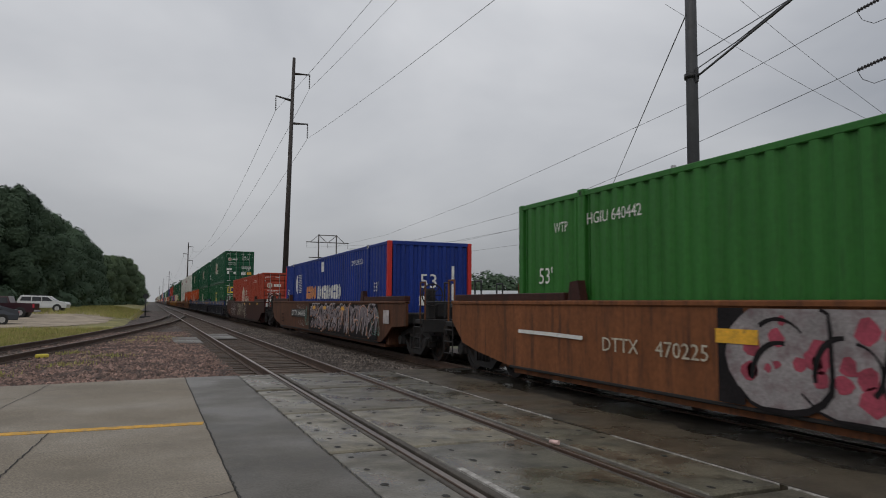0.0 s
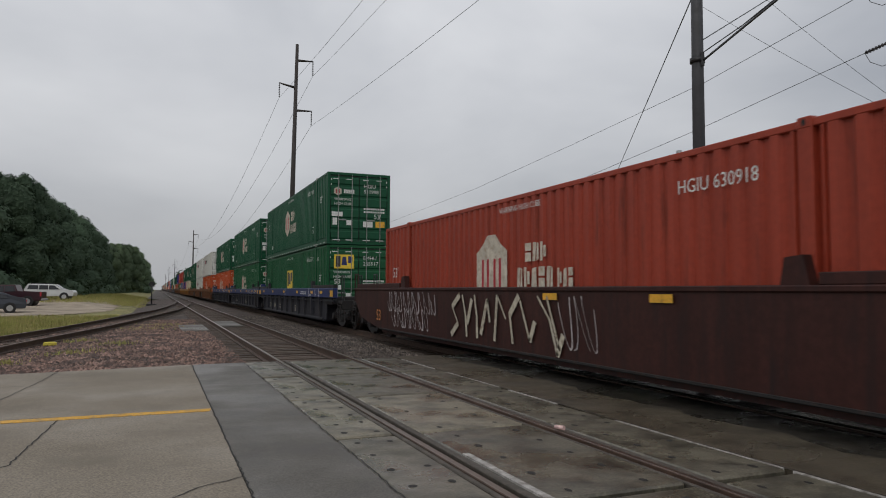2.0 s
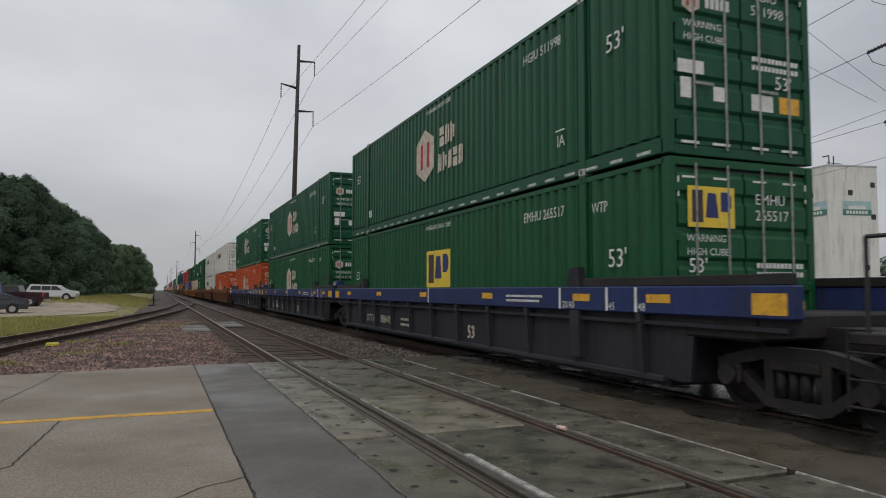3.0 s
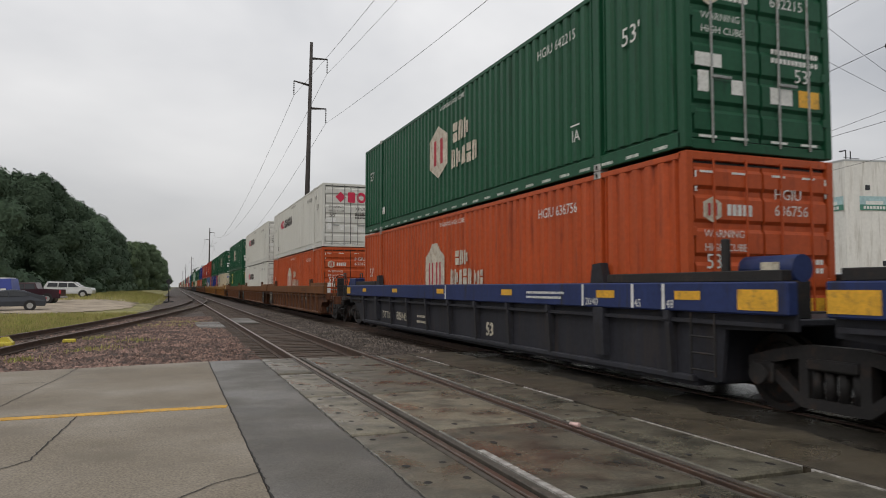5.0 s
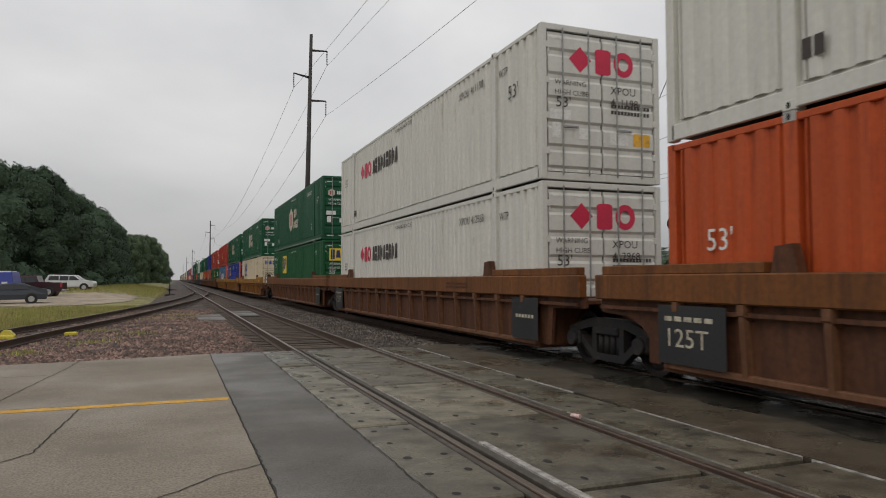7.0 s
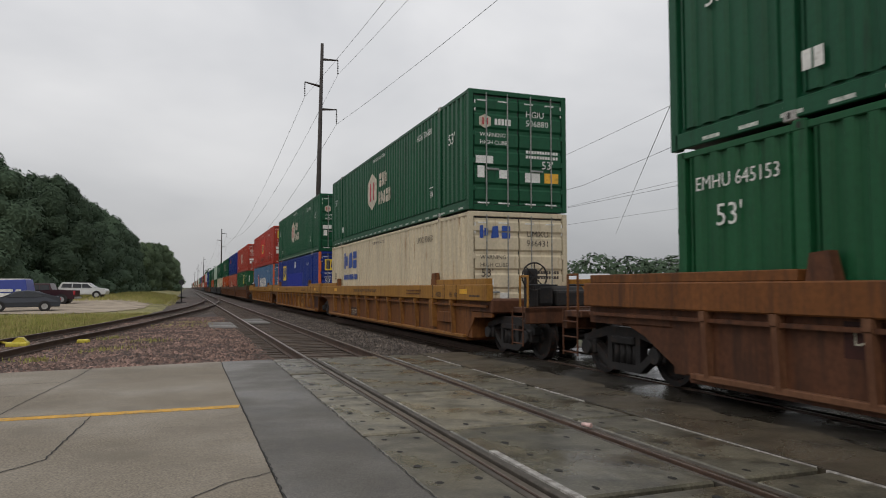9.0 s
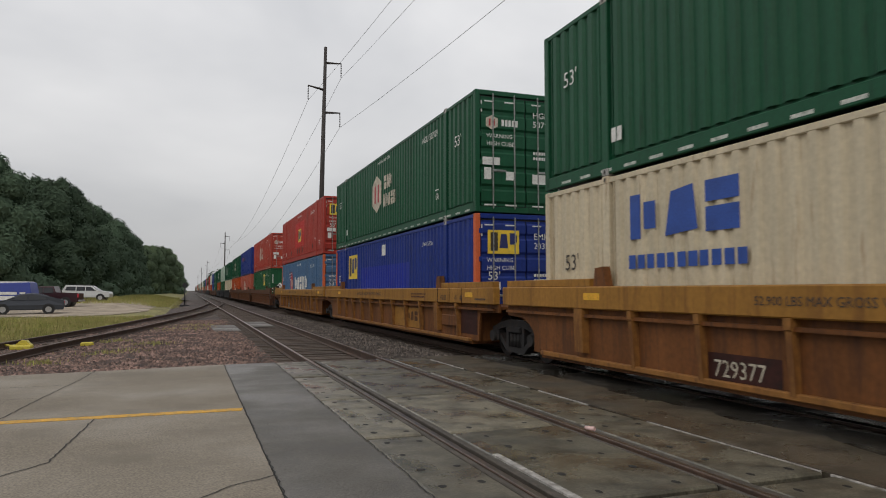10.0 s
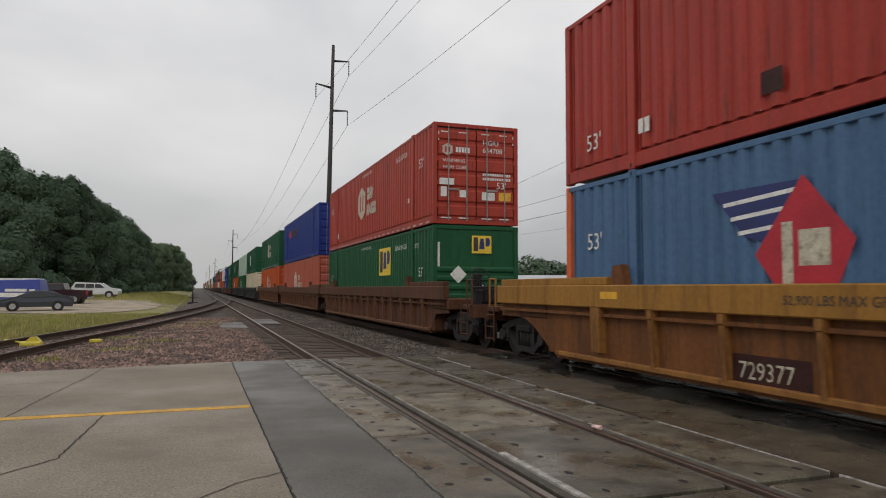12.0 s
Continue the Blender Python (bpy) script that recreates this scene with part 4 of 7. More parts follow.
    # lettering on the end that leads
    if end == "doors" and detail > 1:
        if brand in ("hex", "house"):
            hex_logo(c, FRONT, 0.42, 2.12, 0.15, 0.17, -0.004)
            decal("logo_lettering", blocks(bmesh.new(), 0.66, 1.1, 2.05, 2.2, 5, 3), M["white"], c, FRONT, -0.004)
        elif brand.startswith("square"):
            square_logo(c, FRONT, 0.3, 1.95, 1.1, 2.5)
        elif brand == "crimson":
            crimson_logo(c, FRONT, 0.58, 2.02, 2.0, 2.5, -0.004)
        elif brand == "cobalt":
            decal("logo", blocks(bmesh.new(), 0.25, 1.1, 2.25, 2.55, 3, 4), M["cobalt_ink"], c, FRONT, -0.004, "cobalt block logo")
        if number:
            mark, digits = number.split(" ")
            low = 0.62 if brand == "crimson" else 0.0
            letters(mark, 0.15, w, c, FRONT, 1.48, 0.004, 2.3 - low)
            letters(digits, 0.15, w, c, FRONT, 1.48, 0.004, 2.08 - low)
        for words, z in (("WARNING", 1.76), ("HIGH CUBE", 1.58)):
            letters(words, 0.10, w, c, FRONT, 0.28, 0.004, z)
        letters("53'", 0.2, w, c, FRONT, 1.9 if brand == "hex" else 0.3, 0.004, 1.06 if brand == "hex" else 1.35)
        stickers(c, w, 3)
    elif end == "ribbed":
        square_logo(c, FRONT, 1.15, 2.1, 1.75, 2.6)
        decal("placard", flat(bmesh.new(), [(0.75, 1.25), (1.0, 1.5), (0.75, 1.75), (0.5, 1.5)]), M["white"], c, FRONT, -0.012, "white diamond placard")
        letters("53", 0.22, w, c, FRONT, 1.25, 0.012, 1.0)
        decal("lettering", blocks(bmesh.new(), 0.14, 0.22, 0.6, 2.4, 1, 2), w, c, FRONT, -0.048)
    elif end == "corrugated":
        letters("53", 0.42, w, c, FRONT, 0.95, 0.02, 1.55)
        decal("label", plate(bmesh.new(), 0.95, 1.05, 1.4, 1.32), M["white"], c, FRONT, -0.026, "white paper label")
        decal("lettering", blocks(bmesh.new(), 1.95, 2.05, 1.2, 2.2, 1, 2), w, c, FRONT, -0.026)
    return c


# ---- well cars ----
def wheel_mesh(bm):
    prof = [(0.0, 0.09), (0.10, 0.10), (0.14, 0.055), (0.33, 0.03), (0.36, 0.07), (0.44, 0.07), (0.44, -0.04), (0.475, -0.05), (0.475, -0.07), (0.36, -0.07), (0.33, -0.02), (0.0, -0.05)]
    n = 28
    rings = [[bm.verts.new((-h, r * math.cos(k * math.tau / n), r * math.sin(k * math.tau / n))) for k in range(n)] if r > 0 else [bm.verts.new((-h, 0, 0))] for r, h in prof]
    for a, b in zip(rings, rings[1:]):
        for k in range(n):
            if len(a) == 1:
                bm.faces.new((a[0], b[k], b[(k + 1) % n]))
            elif len(b) == 1:
                bm.faces.new((a[k], a[(k + 1) % n], b[0]))
            else:
                bm.faces.new((a[k], a[(k + 1) % n], b[(k + 1) % n], b[k]))
    return bm


def side_frame(bm):
    x0, x1 = -0.07, 0.07
    top = [(-1.12, 0.50), (-1.12, 0.62), (-0.75, 0.72), (-0.35, 0.80), (0.35, 0.80), (0.75, 0.72), (1.12, 0.62), (1.12, 0.50), (0.75, 0.58), (0.38, 0.66), (-0.38, 0.66), (-0.75, 0.58)]
    prism(bm, top, "x", x0, x1)
    prism(bm, [(-1.12, 0.50), (-0.72, 0.50), (-0.36, 0.24), (0.36, 0.24), (0.72, 0.50), (1.12, 0.50), (0.78, 0.40), (0.40, 0.13), (-0.40, 0.13), (-0.78, 0.40)], "x", x0, x1)
    for s in (-1, 1):
        box(bm, x0, x1, s * 0.36 - 0.06, s * 0.36 + 0.06, 0.24, 0.68)
        rounded(bm, -0.12, 0.09, s * 0.89 - 0.15, s * 0.89 + 0.15, 0.33, 0.58, 0.03, 1)
    for k in range(4):
        rod(bm, (0, -0.24 + k * 0.16, 0.24), (0, -0.24 + k * 0.16, 0.56), 0.06, 8)
    rounded(bm, -0.11, 0.11, -0.3, 0.3, 0.54, 0.66, 0.02, 1)
    return bm


def add_truck(car, y):
    t = part("truck", shared(("bolster",), lambda bm: rounded(bm, -1.0, 1.0, -0.25, 0.25, 0.5, 0.74, 0.03, 1)), M["truck"], car, "grimy cast iron truck", pose(0, y, 0))
    for s in (-1, 1):
        part("side_frame", shared(("side_frame",), side_frame), M["truck"], t, at=pose(s * 1.02, 0, 0))
        part("axle", shared(("axle",), lambda bm: rod(bm, (-0.95, 0, 0), (0.95, 0, 0), 0.085, 10)), M["truck"], t, at=pose(0, s * 0.89, 0.44))
        for u in (-1, 1):
            part("wheel", shared(("wheel",), wheel_mesh), M["wheel"], t, "steel wheel with a worn tread", pose(u * 0.78, s * 0.89, 0.44, 0, 0, 0 if u < 0 else 180))
            part("bearing_cap", shared(("cap",), lambda bm: rod(bm, (-0.06, 0, 0), (0.06, 0, 0), 0.12, 12)), M["truck"], t, at=pose(u * 1.15, s * 0.89, 0.44))


def end_gear(car, y, sign, body, chord, seed):
    """Platform, coupler and rails at a car's coupled end; y is the container's end, sign points outward."""
    r = random.Random(seed)
    def yy(a, b):
        return sorted((y + sign * a, y + sign * b))
    a, b = yy(-0.1, 3.25)
    part("centre_sill", box(bmesh.new(), -0.36, 0.36, a, b, 0.62, 1.0), body, car)
    a, b = yy(2.55, 3.1)
    bm = bmesh.new()
    rounded(bm, -1.42, 1.42, a, b, 0.92, 1.03, 0.015, 1)
    rounded(bm, -1.42, 1.42, *yy(3.02, 3.1), 0.72, 1.03, 0.015, 1)
    part("end_platform", bm, body, car, "narrow steel end platform")
    a, b = yy(0.35, 1.5)
    part("bolster_shroud", rounded(bmesh.new(), -1.40, 1.40, a, b, 0.86, 1.16, 0.03, 1), body, car)
    bm = bmesh.new()
    rounded(bm, -0.13, 0.13, *yy(3.1, 3.62), 0.72, 0.98, 0.03, 1)
    rounded(bm, -0.2, 0.2, *yy(3.55, 3.85), 0.66, 1.0, 0.05, 1)
    part("coupler", bm, M["truck"], car, "heavy knuckle coupler")
    tall = 1.92 if body is M["truck"] else 1.62
    for x in (-1.36, -0.72, 0.72, 1.36) if body is M["truck"] else (-1.36, 1.36):
        bm = bmesh.new()
        e = y + sign * 3.06
        rod(bm, (x, e, 1.0), (x, e, tall), 0.022, 6)
        rod(bm, (x, e - sign * 0.32, 1.0), (x, e - sign * 0.32, tall), 0.022, 6)
        rod(bm, (x, e, tall), (x, e - sign * 0.32, tall), 0.022, 6)
        part("handrail", bm, chord if abs(x) > 1 and chord is not P["car_blue"] else M["black"], car)
    for s in (-1, 1):
        part("handrail", rod(bmesh.new(), (s * 1.36, y + sign * 3.06, 1.45), (s * 0.72, y + sign * 3.06, 1.45), 0.018, 6), M["black"], car)
    for s in (-1, 1):
        bm = bmesh.new()
        for k in range(3):
            rod(bm, (s * 1.46, y + sign * 2.6, 0.35 + k * 0.25), (s * 1.46, y + sign * 3.05, 0.35 + k * 0.25), 0.014, 6)
        rod(bm, (s * 1.46, y + sign * 2.6, 0.3), (s * 1.46, y + sign * 2.6, 1.05), 0.016, 6)
        rod(bm, (s * 1.46, y + sign * 3.05, 0.3), (s * 1.46, y + sign * 3.05, 1.05), 0.016, 6)
        part("ladder", bm, body, car)
    if sign < 0 and chord is not P["car_blue"]:
        bm = bmesh.new()
        rod(bm, (-0.55, y - 2.1, 1.28), (0.35, y - 2.1, 1.28), 0.17, 14)
        part("air_reservoir", bm, M["truck"], car, "dark air reservoir drum")
        bm = bmesh.new()
        n = 18
        for k in range(n):
            p = [(-1.05 + 0.27 * math.cos(q * math.tau / n), y - 2.75, 1.62 + 0.27 * math.sin(q * math.tau / n)) for q in (k, k + 1)]
            rod(bm, p[0], p[1], 0.017, 5)
        for k in range(4):
            q = k * math.pi / 4
            rod(bm, (-1.05 + 0.26 * math.cos(q), y - 2.75, 1.62 + 0.26 * math.sin(q)), (-1.05 - 0.26 * math.cos(q), y - 2.75, 1.62 - 0.26 * math.sin(q)), 0.012, 5)
        part("brake_wheel", bm, M["truck"], car, "round hand brake wheel")
        part("brake_stand", rounded(bmesh.new(), -1.16, -0.92, y - 2.68, y - 2.46, 1.0, 1.78, 0.05, 2), M["truck"], car)
        part("equipment_box", rounded(bmesh.new(), -0.4, 1.15, y - 2.45, y - 1.95, 1.0, 1.36, 0.06, 2), M["truck"], car, "dark air brake equipment")
        part("valve", rounded(bmesh.new(), -0.85, -0.45, y - 2.45, y - 1.9, 1.02, 1.48, 0.08, 2), M["truck"], car)
    part("hose", rod(bmesh.new(), (0.35, y + sign * 3.4, 0.75), (0.25, y + sign * 3.75, 0.3), 0.025, 6), M["black"], car)


def well_car(y0, style, body, chord, label, front, rear, detail=2, pitch=1.05, number="", seed=0):
    at = (XC, y0, 0)
    car = thing("well_car", label, "railway car", pose(*at), "well cars")
    MOVERS.append((car, at))
    b, c = P[body], P[chord]
    smooth = style == "smooth"
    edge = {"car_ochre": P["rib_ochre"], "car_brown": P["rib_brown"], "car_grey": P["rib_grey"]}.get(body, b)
    gear = M["truck"] if smooth or body == "car_grey" else P["car_brown"]
    top = 1.46 if smooth else 1.12
    fo = [(-0.45, top), (-0.45, 0.30)] if front == "joint" else [(-1.45, top), (-1.45, 0.78), (-0.5, 0.74), (-0.1, 0.30)]
    ro = [(16.6, 0.30), (16.6, top)] if rear == "joint" else [(16.35, 0.30), (17.1, 0.72), (17.5, 0.86), (18.5, 0.86), (18.5, top)]
    if detail and front == "joint":
        fo = [(-1.5, top), (-1.5, 0.95), (-0.5, 0.92), (-0.42, 0.30)]
    if detail and rear == "coupler" and body == "car_grey":
        ro = [(16.35, 0.30), (17.1, 0.72), (17.5, 0.86), (18.12, 0.86), (18.12, top)]
    if detail and front == "coupler" and body == "car_grey":
        fo = [(-2.05, top), (-2.05, 0.95), (-0.5, 0.92), (-0.42, 0.30)]
    if detail and rear == "joint":
        ro = [(16.14, 0.30), (16.32, 0.42), (16.46, 0.60), (16.64, 0.76), (16.92, 0.88), (17.6, 0.92), (17.6, top)]
    if smooth:
        fo = [(-2.0, top), (-2.0, 0.84), (-0.9, 0.78), (-0.35, 0.50), (0.1, 0.33)]
        ro = [(16.3, 0.33), (17.6, 0.50), (18.2, 0.62), (18.75, 1.05), (18.75, top)]
    for s in (-1, 1):
        x0, x1 = sorted((s * 1.375, s * 1.32)) if not smooth else sorted((s * 1.47, s * 1.40))
        part("side_panel", prism(bmesh.new(), fo + ro, "x", x0, x1), b, car)
        a, e = fo[0][0], ro[-1][0]
        if not smooth:
            x0, x1 = sorted((s * 1.50, s * 1.34))
            part("top_chord", rounded(bmesh.new(), x0, x1, a, e, 1.115, 1.475, 0.018, 1), c, car, "painted steel top chord")
            x0, x1 = sorted((s * 1.42, s * 1.34))
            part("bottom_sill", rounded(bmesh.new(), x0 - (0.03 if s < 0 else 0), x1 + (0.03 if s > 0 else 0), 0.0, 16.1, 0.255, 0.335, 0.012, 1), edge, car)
            if detail:
                x0, x1 = sorted((s * 1.47, s * 1.42))
                part("side_rail", box(bmesh.new(), x0, x1, a + 0.1, e - 0.1, 0.98, 1.03), b, car)
        else:
            x0, x1 = sorted((s * 1.50, s * 1.36))
            part("top_chord", rounded(bmesh.new(), x0, x1, a, e, 1.40, 1.475, 0.015, 1), b, car)
            part("bottom_sill", rounded(bmesh.new(), s * 1.44 - 0.035, s * 1.44 + 0.035, 0.3, 16.2, 0.29, 0.345, 0.012, 1), M["truck"], car)
        if detail:
            for p0, p1 in ((a + 0.1, 1.75), (14.4, e - 0.15)):
                x0, x1 = sorted((s * 1.47, s * 1.31))
                part("guide_plate", rounded(bmesh.new(), x0, x1, p0, p1, 1.475, 1.60, 0.01, 1), (M["truck"] if body == "car_grey" else c) if not smooth else P["car_maroon"], car)
            for y in (1.85, 13.95):
                x0, x1 = sorted((s * 1.46, s * 1.33))
                bm = prism(bmesh.new(), [(y, 1.47), (y + 0.36, 1.47), (y + 0.30, 1.76), (y + 0.08, 1.78)], "x", x0, x1)
                part("guide_bracket", bm, b if not smooth else P["car_maroon"], car, "container guide bracket")
        if not smooth and detail:
            def rib(bm):
                prism(bm, [(-1.37, 1.12), (-1.495, 1.12), (-1.495, 0.92), (-1.455, 0.3), (-1.37, 0.3)], "y", -0.04, 0.04)
                prism(bm, [(-1.37, 1.12), (-1.515, 1.12), (-1.515, 1.0), (-1.37, 0.9)], "y", -0.05, 0.05)
                return bm
            def wide(bm):
                return prism(bm, [(-1.37, 1.12), (-1.512, 1.12), (-1.512, 0.9), (-1.49, 0.42), (-1.37, 0.40)], "y", -0.12, 0.12)
            if s < 0 or detail > 1:
                n = int(15.4 / pitch)
                for k in range(n + 1):
                    y = 0.7 + k * 1.4 if body == "car_ochre" else 0.4 + k * 15.4 / n
                    mesh = shared(("rib",), rib)
                    if abs(y - 2.05) < pitch * 0.45 or abs(y - 14.1) < pitch * 0.45:
                        mesh = shared(("wide_rib",), wide)
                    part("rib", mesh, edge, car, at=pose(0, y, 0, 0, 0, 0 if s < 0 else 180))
    part("well_floor", box(bmesh.new(), -1.36, 1.36, 0.0, 16.2, 0.2, 0.28), b, car)
    part("bulkhead", box(bmesh.new(), -1.36, 1.36, -0.34, -0.1, 0.28, 1.1), b, car)
    part("bulkhead", box(bmesh.new(), -1.36, 1.36, 16.26, 16.5, 0.28, 1.1), b, car)
    if detail == 0:
        for y in (-1.67, LEN + 1.8)[:2 if rear == "coupler" else 1]:
            part("truck", shared(("simple_truck",), lambda bm: rounded(bm, -1.1, 1.1, -1.3, 1.3, 0.0, 0.75, 0.1, 1)), M["truck"], car, "dark iron truck", pose(0, y, 0))
        return car
    if front == "joint":
        part("joint_sill", rounded(bmesh.new(), -0.45, 0.45, -1.75, -0.1, 0.7, 1.06, 0.03, 1), b, car)
        part("end_platform", rounded(bmesh.new(), -1.36, 1.36, -1.45, -0.34, 1.0, 1.08, 0.015, 1), b, car)
        add_truck(car, -1.67)
    else:
        end_gear(car, 0.0, -1, gear, c if not smooth else b, seed)
        add_truck(car, -1.70)
    if rear == "joint":
        part("joint_sill", rounded(bmesh.new(), -0.40, 0.40, 16.25, 17.85, 0.66, 1.02, 0.03, 1), b, car)
        part("end_platform", rounded(bmesh.new(), -1.36, 1.36, 16.5, 17.6, 1.0, 1.08, 0.015, 1), b, car)
    else:
        end_gear(car, LEN, 1, gear, c if not smooth else b, seed + 1)
        add_truck(car, LEN + 1.88)
    # tags and lettering on the near side
    face = 1.506 if not smooth else 1.502
    if not smooth:
        blue = chord == "car_blue"
        for y in (0.0, 1.75, 5.0, 8.55, 12.2, 15.6) if blue else (-0.15, 14.3) if chord == "car_mustard" else ():
            decal("reflector", plate(bmesh.new(), -y - 0.23, 1.26, -y + 0.23, 1.37), M["yellow_tag"], car, NEAR, face, "yellow reflective tag")
        if blue:
            for y in (0.45, 1.1, 2.35, 8.2):
                decal("stripe", plate(bmesh.new(), -y - 0.03, 1.13, -y + 0.03, 1.46), M["white"], car, NEAR, face, "white painted stripe")
        bm = bmesh.new()
        blocks(bm, -4.2, -2.9, 1.30, 1.34, 22, 2)
        blocks(bm, -4.2, -3.0, 1.22, 1.26, 20, 3)
        decal("lettering", bm, M["white"] if blue else P["car_brown"], car, NEAR, face)
        ink = M["cream_ink"]
        if number:
            if body == "car_grey":
                letters("DTTX", 0.22, ink, car, NEAR, -1.379, 13.85, 0.48)
                letters(number, 0.24, ink, car, NEAR, -1.379, 12.42, 0.48)
            else:
                at_y, at_z = (11.75, 0.38) if body == "car_ochre" else (13.1, 0.80) if rear == "coupler" else (3.95, 0.70)
                decal("number_patch", plate(bmesh.new(), -at_y - (0.1 if body == "car_ochre" else 0.85), at_z - 0.08, -at_y + 1.05, at_z + 0.28), P["car_maroon"], car, NEAR, 1.378, "dark repainted number patch")
                letters(number, 0.21 if body == "car_ochre" else 0.165, ink, car, NEAR, -1.382, at_y, at_z + (0.0 if body == "car_ochre" else 0.05), 0.95)
                if body == "car_brown":
                    letters("DTTX", 0.165, ink, car, NEAR, -1.382, at_y + 0.75, at_z + 0.05)
        if body != "car_ochre":
            letters("53", 0.27, ink if body == "car_grey" else M["dark_ink"], car, NEAR, -1.379, 6.2 if body == "car_grey" else 7.4 if number else 13.3, 0.44)
        if body == "car_brown" and chord == "car_ochre" and detail > 1:
            if rear == "joint":
                decal("number_panel", plate(bmesh.new(), -16.12, 0.34, -14.92, 1.08), M["black"], car, NEAR, 1.506, "black lettered end panel")
                letters("125T", 0.24, M["cream_ink"], car, NEAR, -1.509, 16.0, 0.56, 1.15)
                decal("lettering", blocks(bmesh.new(), -16.0, -15.1, 0.88, 0.94, 5, 4), M["cream_ink"], car, NEAR, 1.509)
            if front == "joint":
                decal("number_panel", plate(bmesh.new(), -0.8, 0.34, 0.2, 1.08), M["black"], car, NEAR, 1.506, "black lettered end panel")
                decal("lettering", blocks(bmesh.new(), -0.65, 0.05, 0.72, 0.78, 6, 4), M["cream_ink"], car, NEAR, 1.509)
        if body == "car_grey" and front == "joint" and rear == "joint":
            letters("125-T", 0.26, M["cream_ink"], car, NEAR, -1.379, 15.9, 0.5)
            letters("C", 0.2, M["white"], car, NEAR, -1.515, 14.15, 0.72)
            scrawl(car, [(11.9, 13.4, 0.5, 0.95)], M["white"], 17, 0.03)
        if body == "car_ochre":
            letters("52,900 LBS MAX GROSS WT FOR 20 FT CONTAINERS", 0.105, M["dark_ink"], car, NEAR, -1.507, 10.95, 1.25)
            for words, y in (("40/20", 1.72), ("45", 0.75), ("48", 0.42)):
                letters(words, 0.13, M["dark_ink"], car, NEAR, -1.507, y, 1.18)
            for y in (1.95, 1.1, 0.3):
                part("weld_seam", rounded(bmesh.new(), -1.508, -1.49, y - 0.012, y + 0.012, 1.13, 1.47, 0.004, 1), P["car_maroon"], car, "dark seam")
            part("valve_box", rounded(bmesh.new(), -1.45, -1.37, 0.75, 1.8, 0.56, 0.82, 0.015, 1), b, car, "shallow steel box on the side")
            decal("lettering", blocks(bmesh.new(), 0.5, 1.1, 1.2, 1.24, 8, 4), M["dark_ink"], car, NEAR, face)
        if body == "car_ochre" and front == "joint" and rear == "joint":
            decal("number_patch", plate(bmesh.new(), -0.62, 0.42, 0.36, 0.98), P["car_maroon"], car, NEAR, 1.378, "dark repainted patch")
            decal("logo_patch", plate(bmesh.new(), -6.4, 0.36, -3.7, 0.92), P["car_mustard"], car, NEAR, 1.378, "faded yellow patch with dark bars")
            decal("logo_lettering", blocks(bmesh.new(), -5.0, -3.9, 0.55, 0.82, 3, 4), P["car_brown"], car, NEAR, 1.383)
        if body == "car_grey":
            bm = bmesh.new()
            blocks(bm, -10.6, -9.9, 0.62, 0.68, 6, 8)
            blocks(bm, -10.6, -9.9, 0.48, 0.54, 7, 9)
            decal("lettering", bm, ink, car, NEAR, 1.379)
            letters("53", 0.26, ink, car, NEAR, -1.379, 6.23, 0.42)
            for words, y in (("20/40", 2.28), ("45", 1.06), ("48", 0.40)):
                letters(words, 0.11, M["white"], car, NEAR, -face, y, 1.15)
            if front == "joint":
                decal("reflector", plate(bmesh.new(), 0.82, 1.16, 1.38, 1.39), M["yellow_tag"], car, NEAR, face, "yellow reflective tag")
                drum = part("air_reservoir", rod(bmesh.new(), (-1.18, -1.42, 1.62), (-1.18, -0.66, 1.62), 0.15, 18), c, car, "blue air reservoir drum")
                part("label_plate", rounded(bmesh.new(), -1.342, -1.325, -1.25, -1.0, 1.56, 1.69, 0.004, 1), M["cream_ink"], drum, "pale metal label plate")
                part("bracket", rounded(bmesh.new(), -1.3, -1.06, -1.42, -0.66, 1.07, 1.49, 0.02, 1), M["truck"], car)
                part("stanchion", rounded(bmesh.new(), -1.44, -1.36, -0.6, -0.5, 1.47, 1.98, 0.015, 1), M["truck"], car, "dark upright post")
                bm = bmesh.new()
                for z in (0.42, 0.62, 0.82):
                    rod(bm, (-1.47, -0.42, z), (-1.47, -0.02, z), 0.014, 6)
                for y in (-0.42, -0.02):
                    rod(bm, (-1.47, y, 0.36), (-1.47, y, 1.1), 0.016, 6)
                part("ladder", bm, M["truck"], car)
            else:
                decal("reflector", plate(bmesh.new(), 1.52, 1.16, 1.98, 1.39), M["yellow_tag"], car, NEAR, face, "yellow reflective tag")
            if rear == "joint":
                decal("reflector", plate(bmesh.new(), -17.58, 1.16, -17.02, 1.39), M["yellow_tag"], car, NEAR, face, "yellow reflective tag")
            if rear == "coupler":
                part("end_box", rounded(bmesh.new(), -1.49, -0.9, 16.9, 17.75, 1.475, 1.72, 0.02, 1), c, car, "blue raised corner box")
                decal("reflector", plate(bmesh.new(), -18.1, 1.18, -17.58, 1.40), M["yellow_tag"], car, NEAR, face, "yellow reflective tag")
    return car


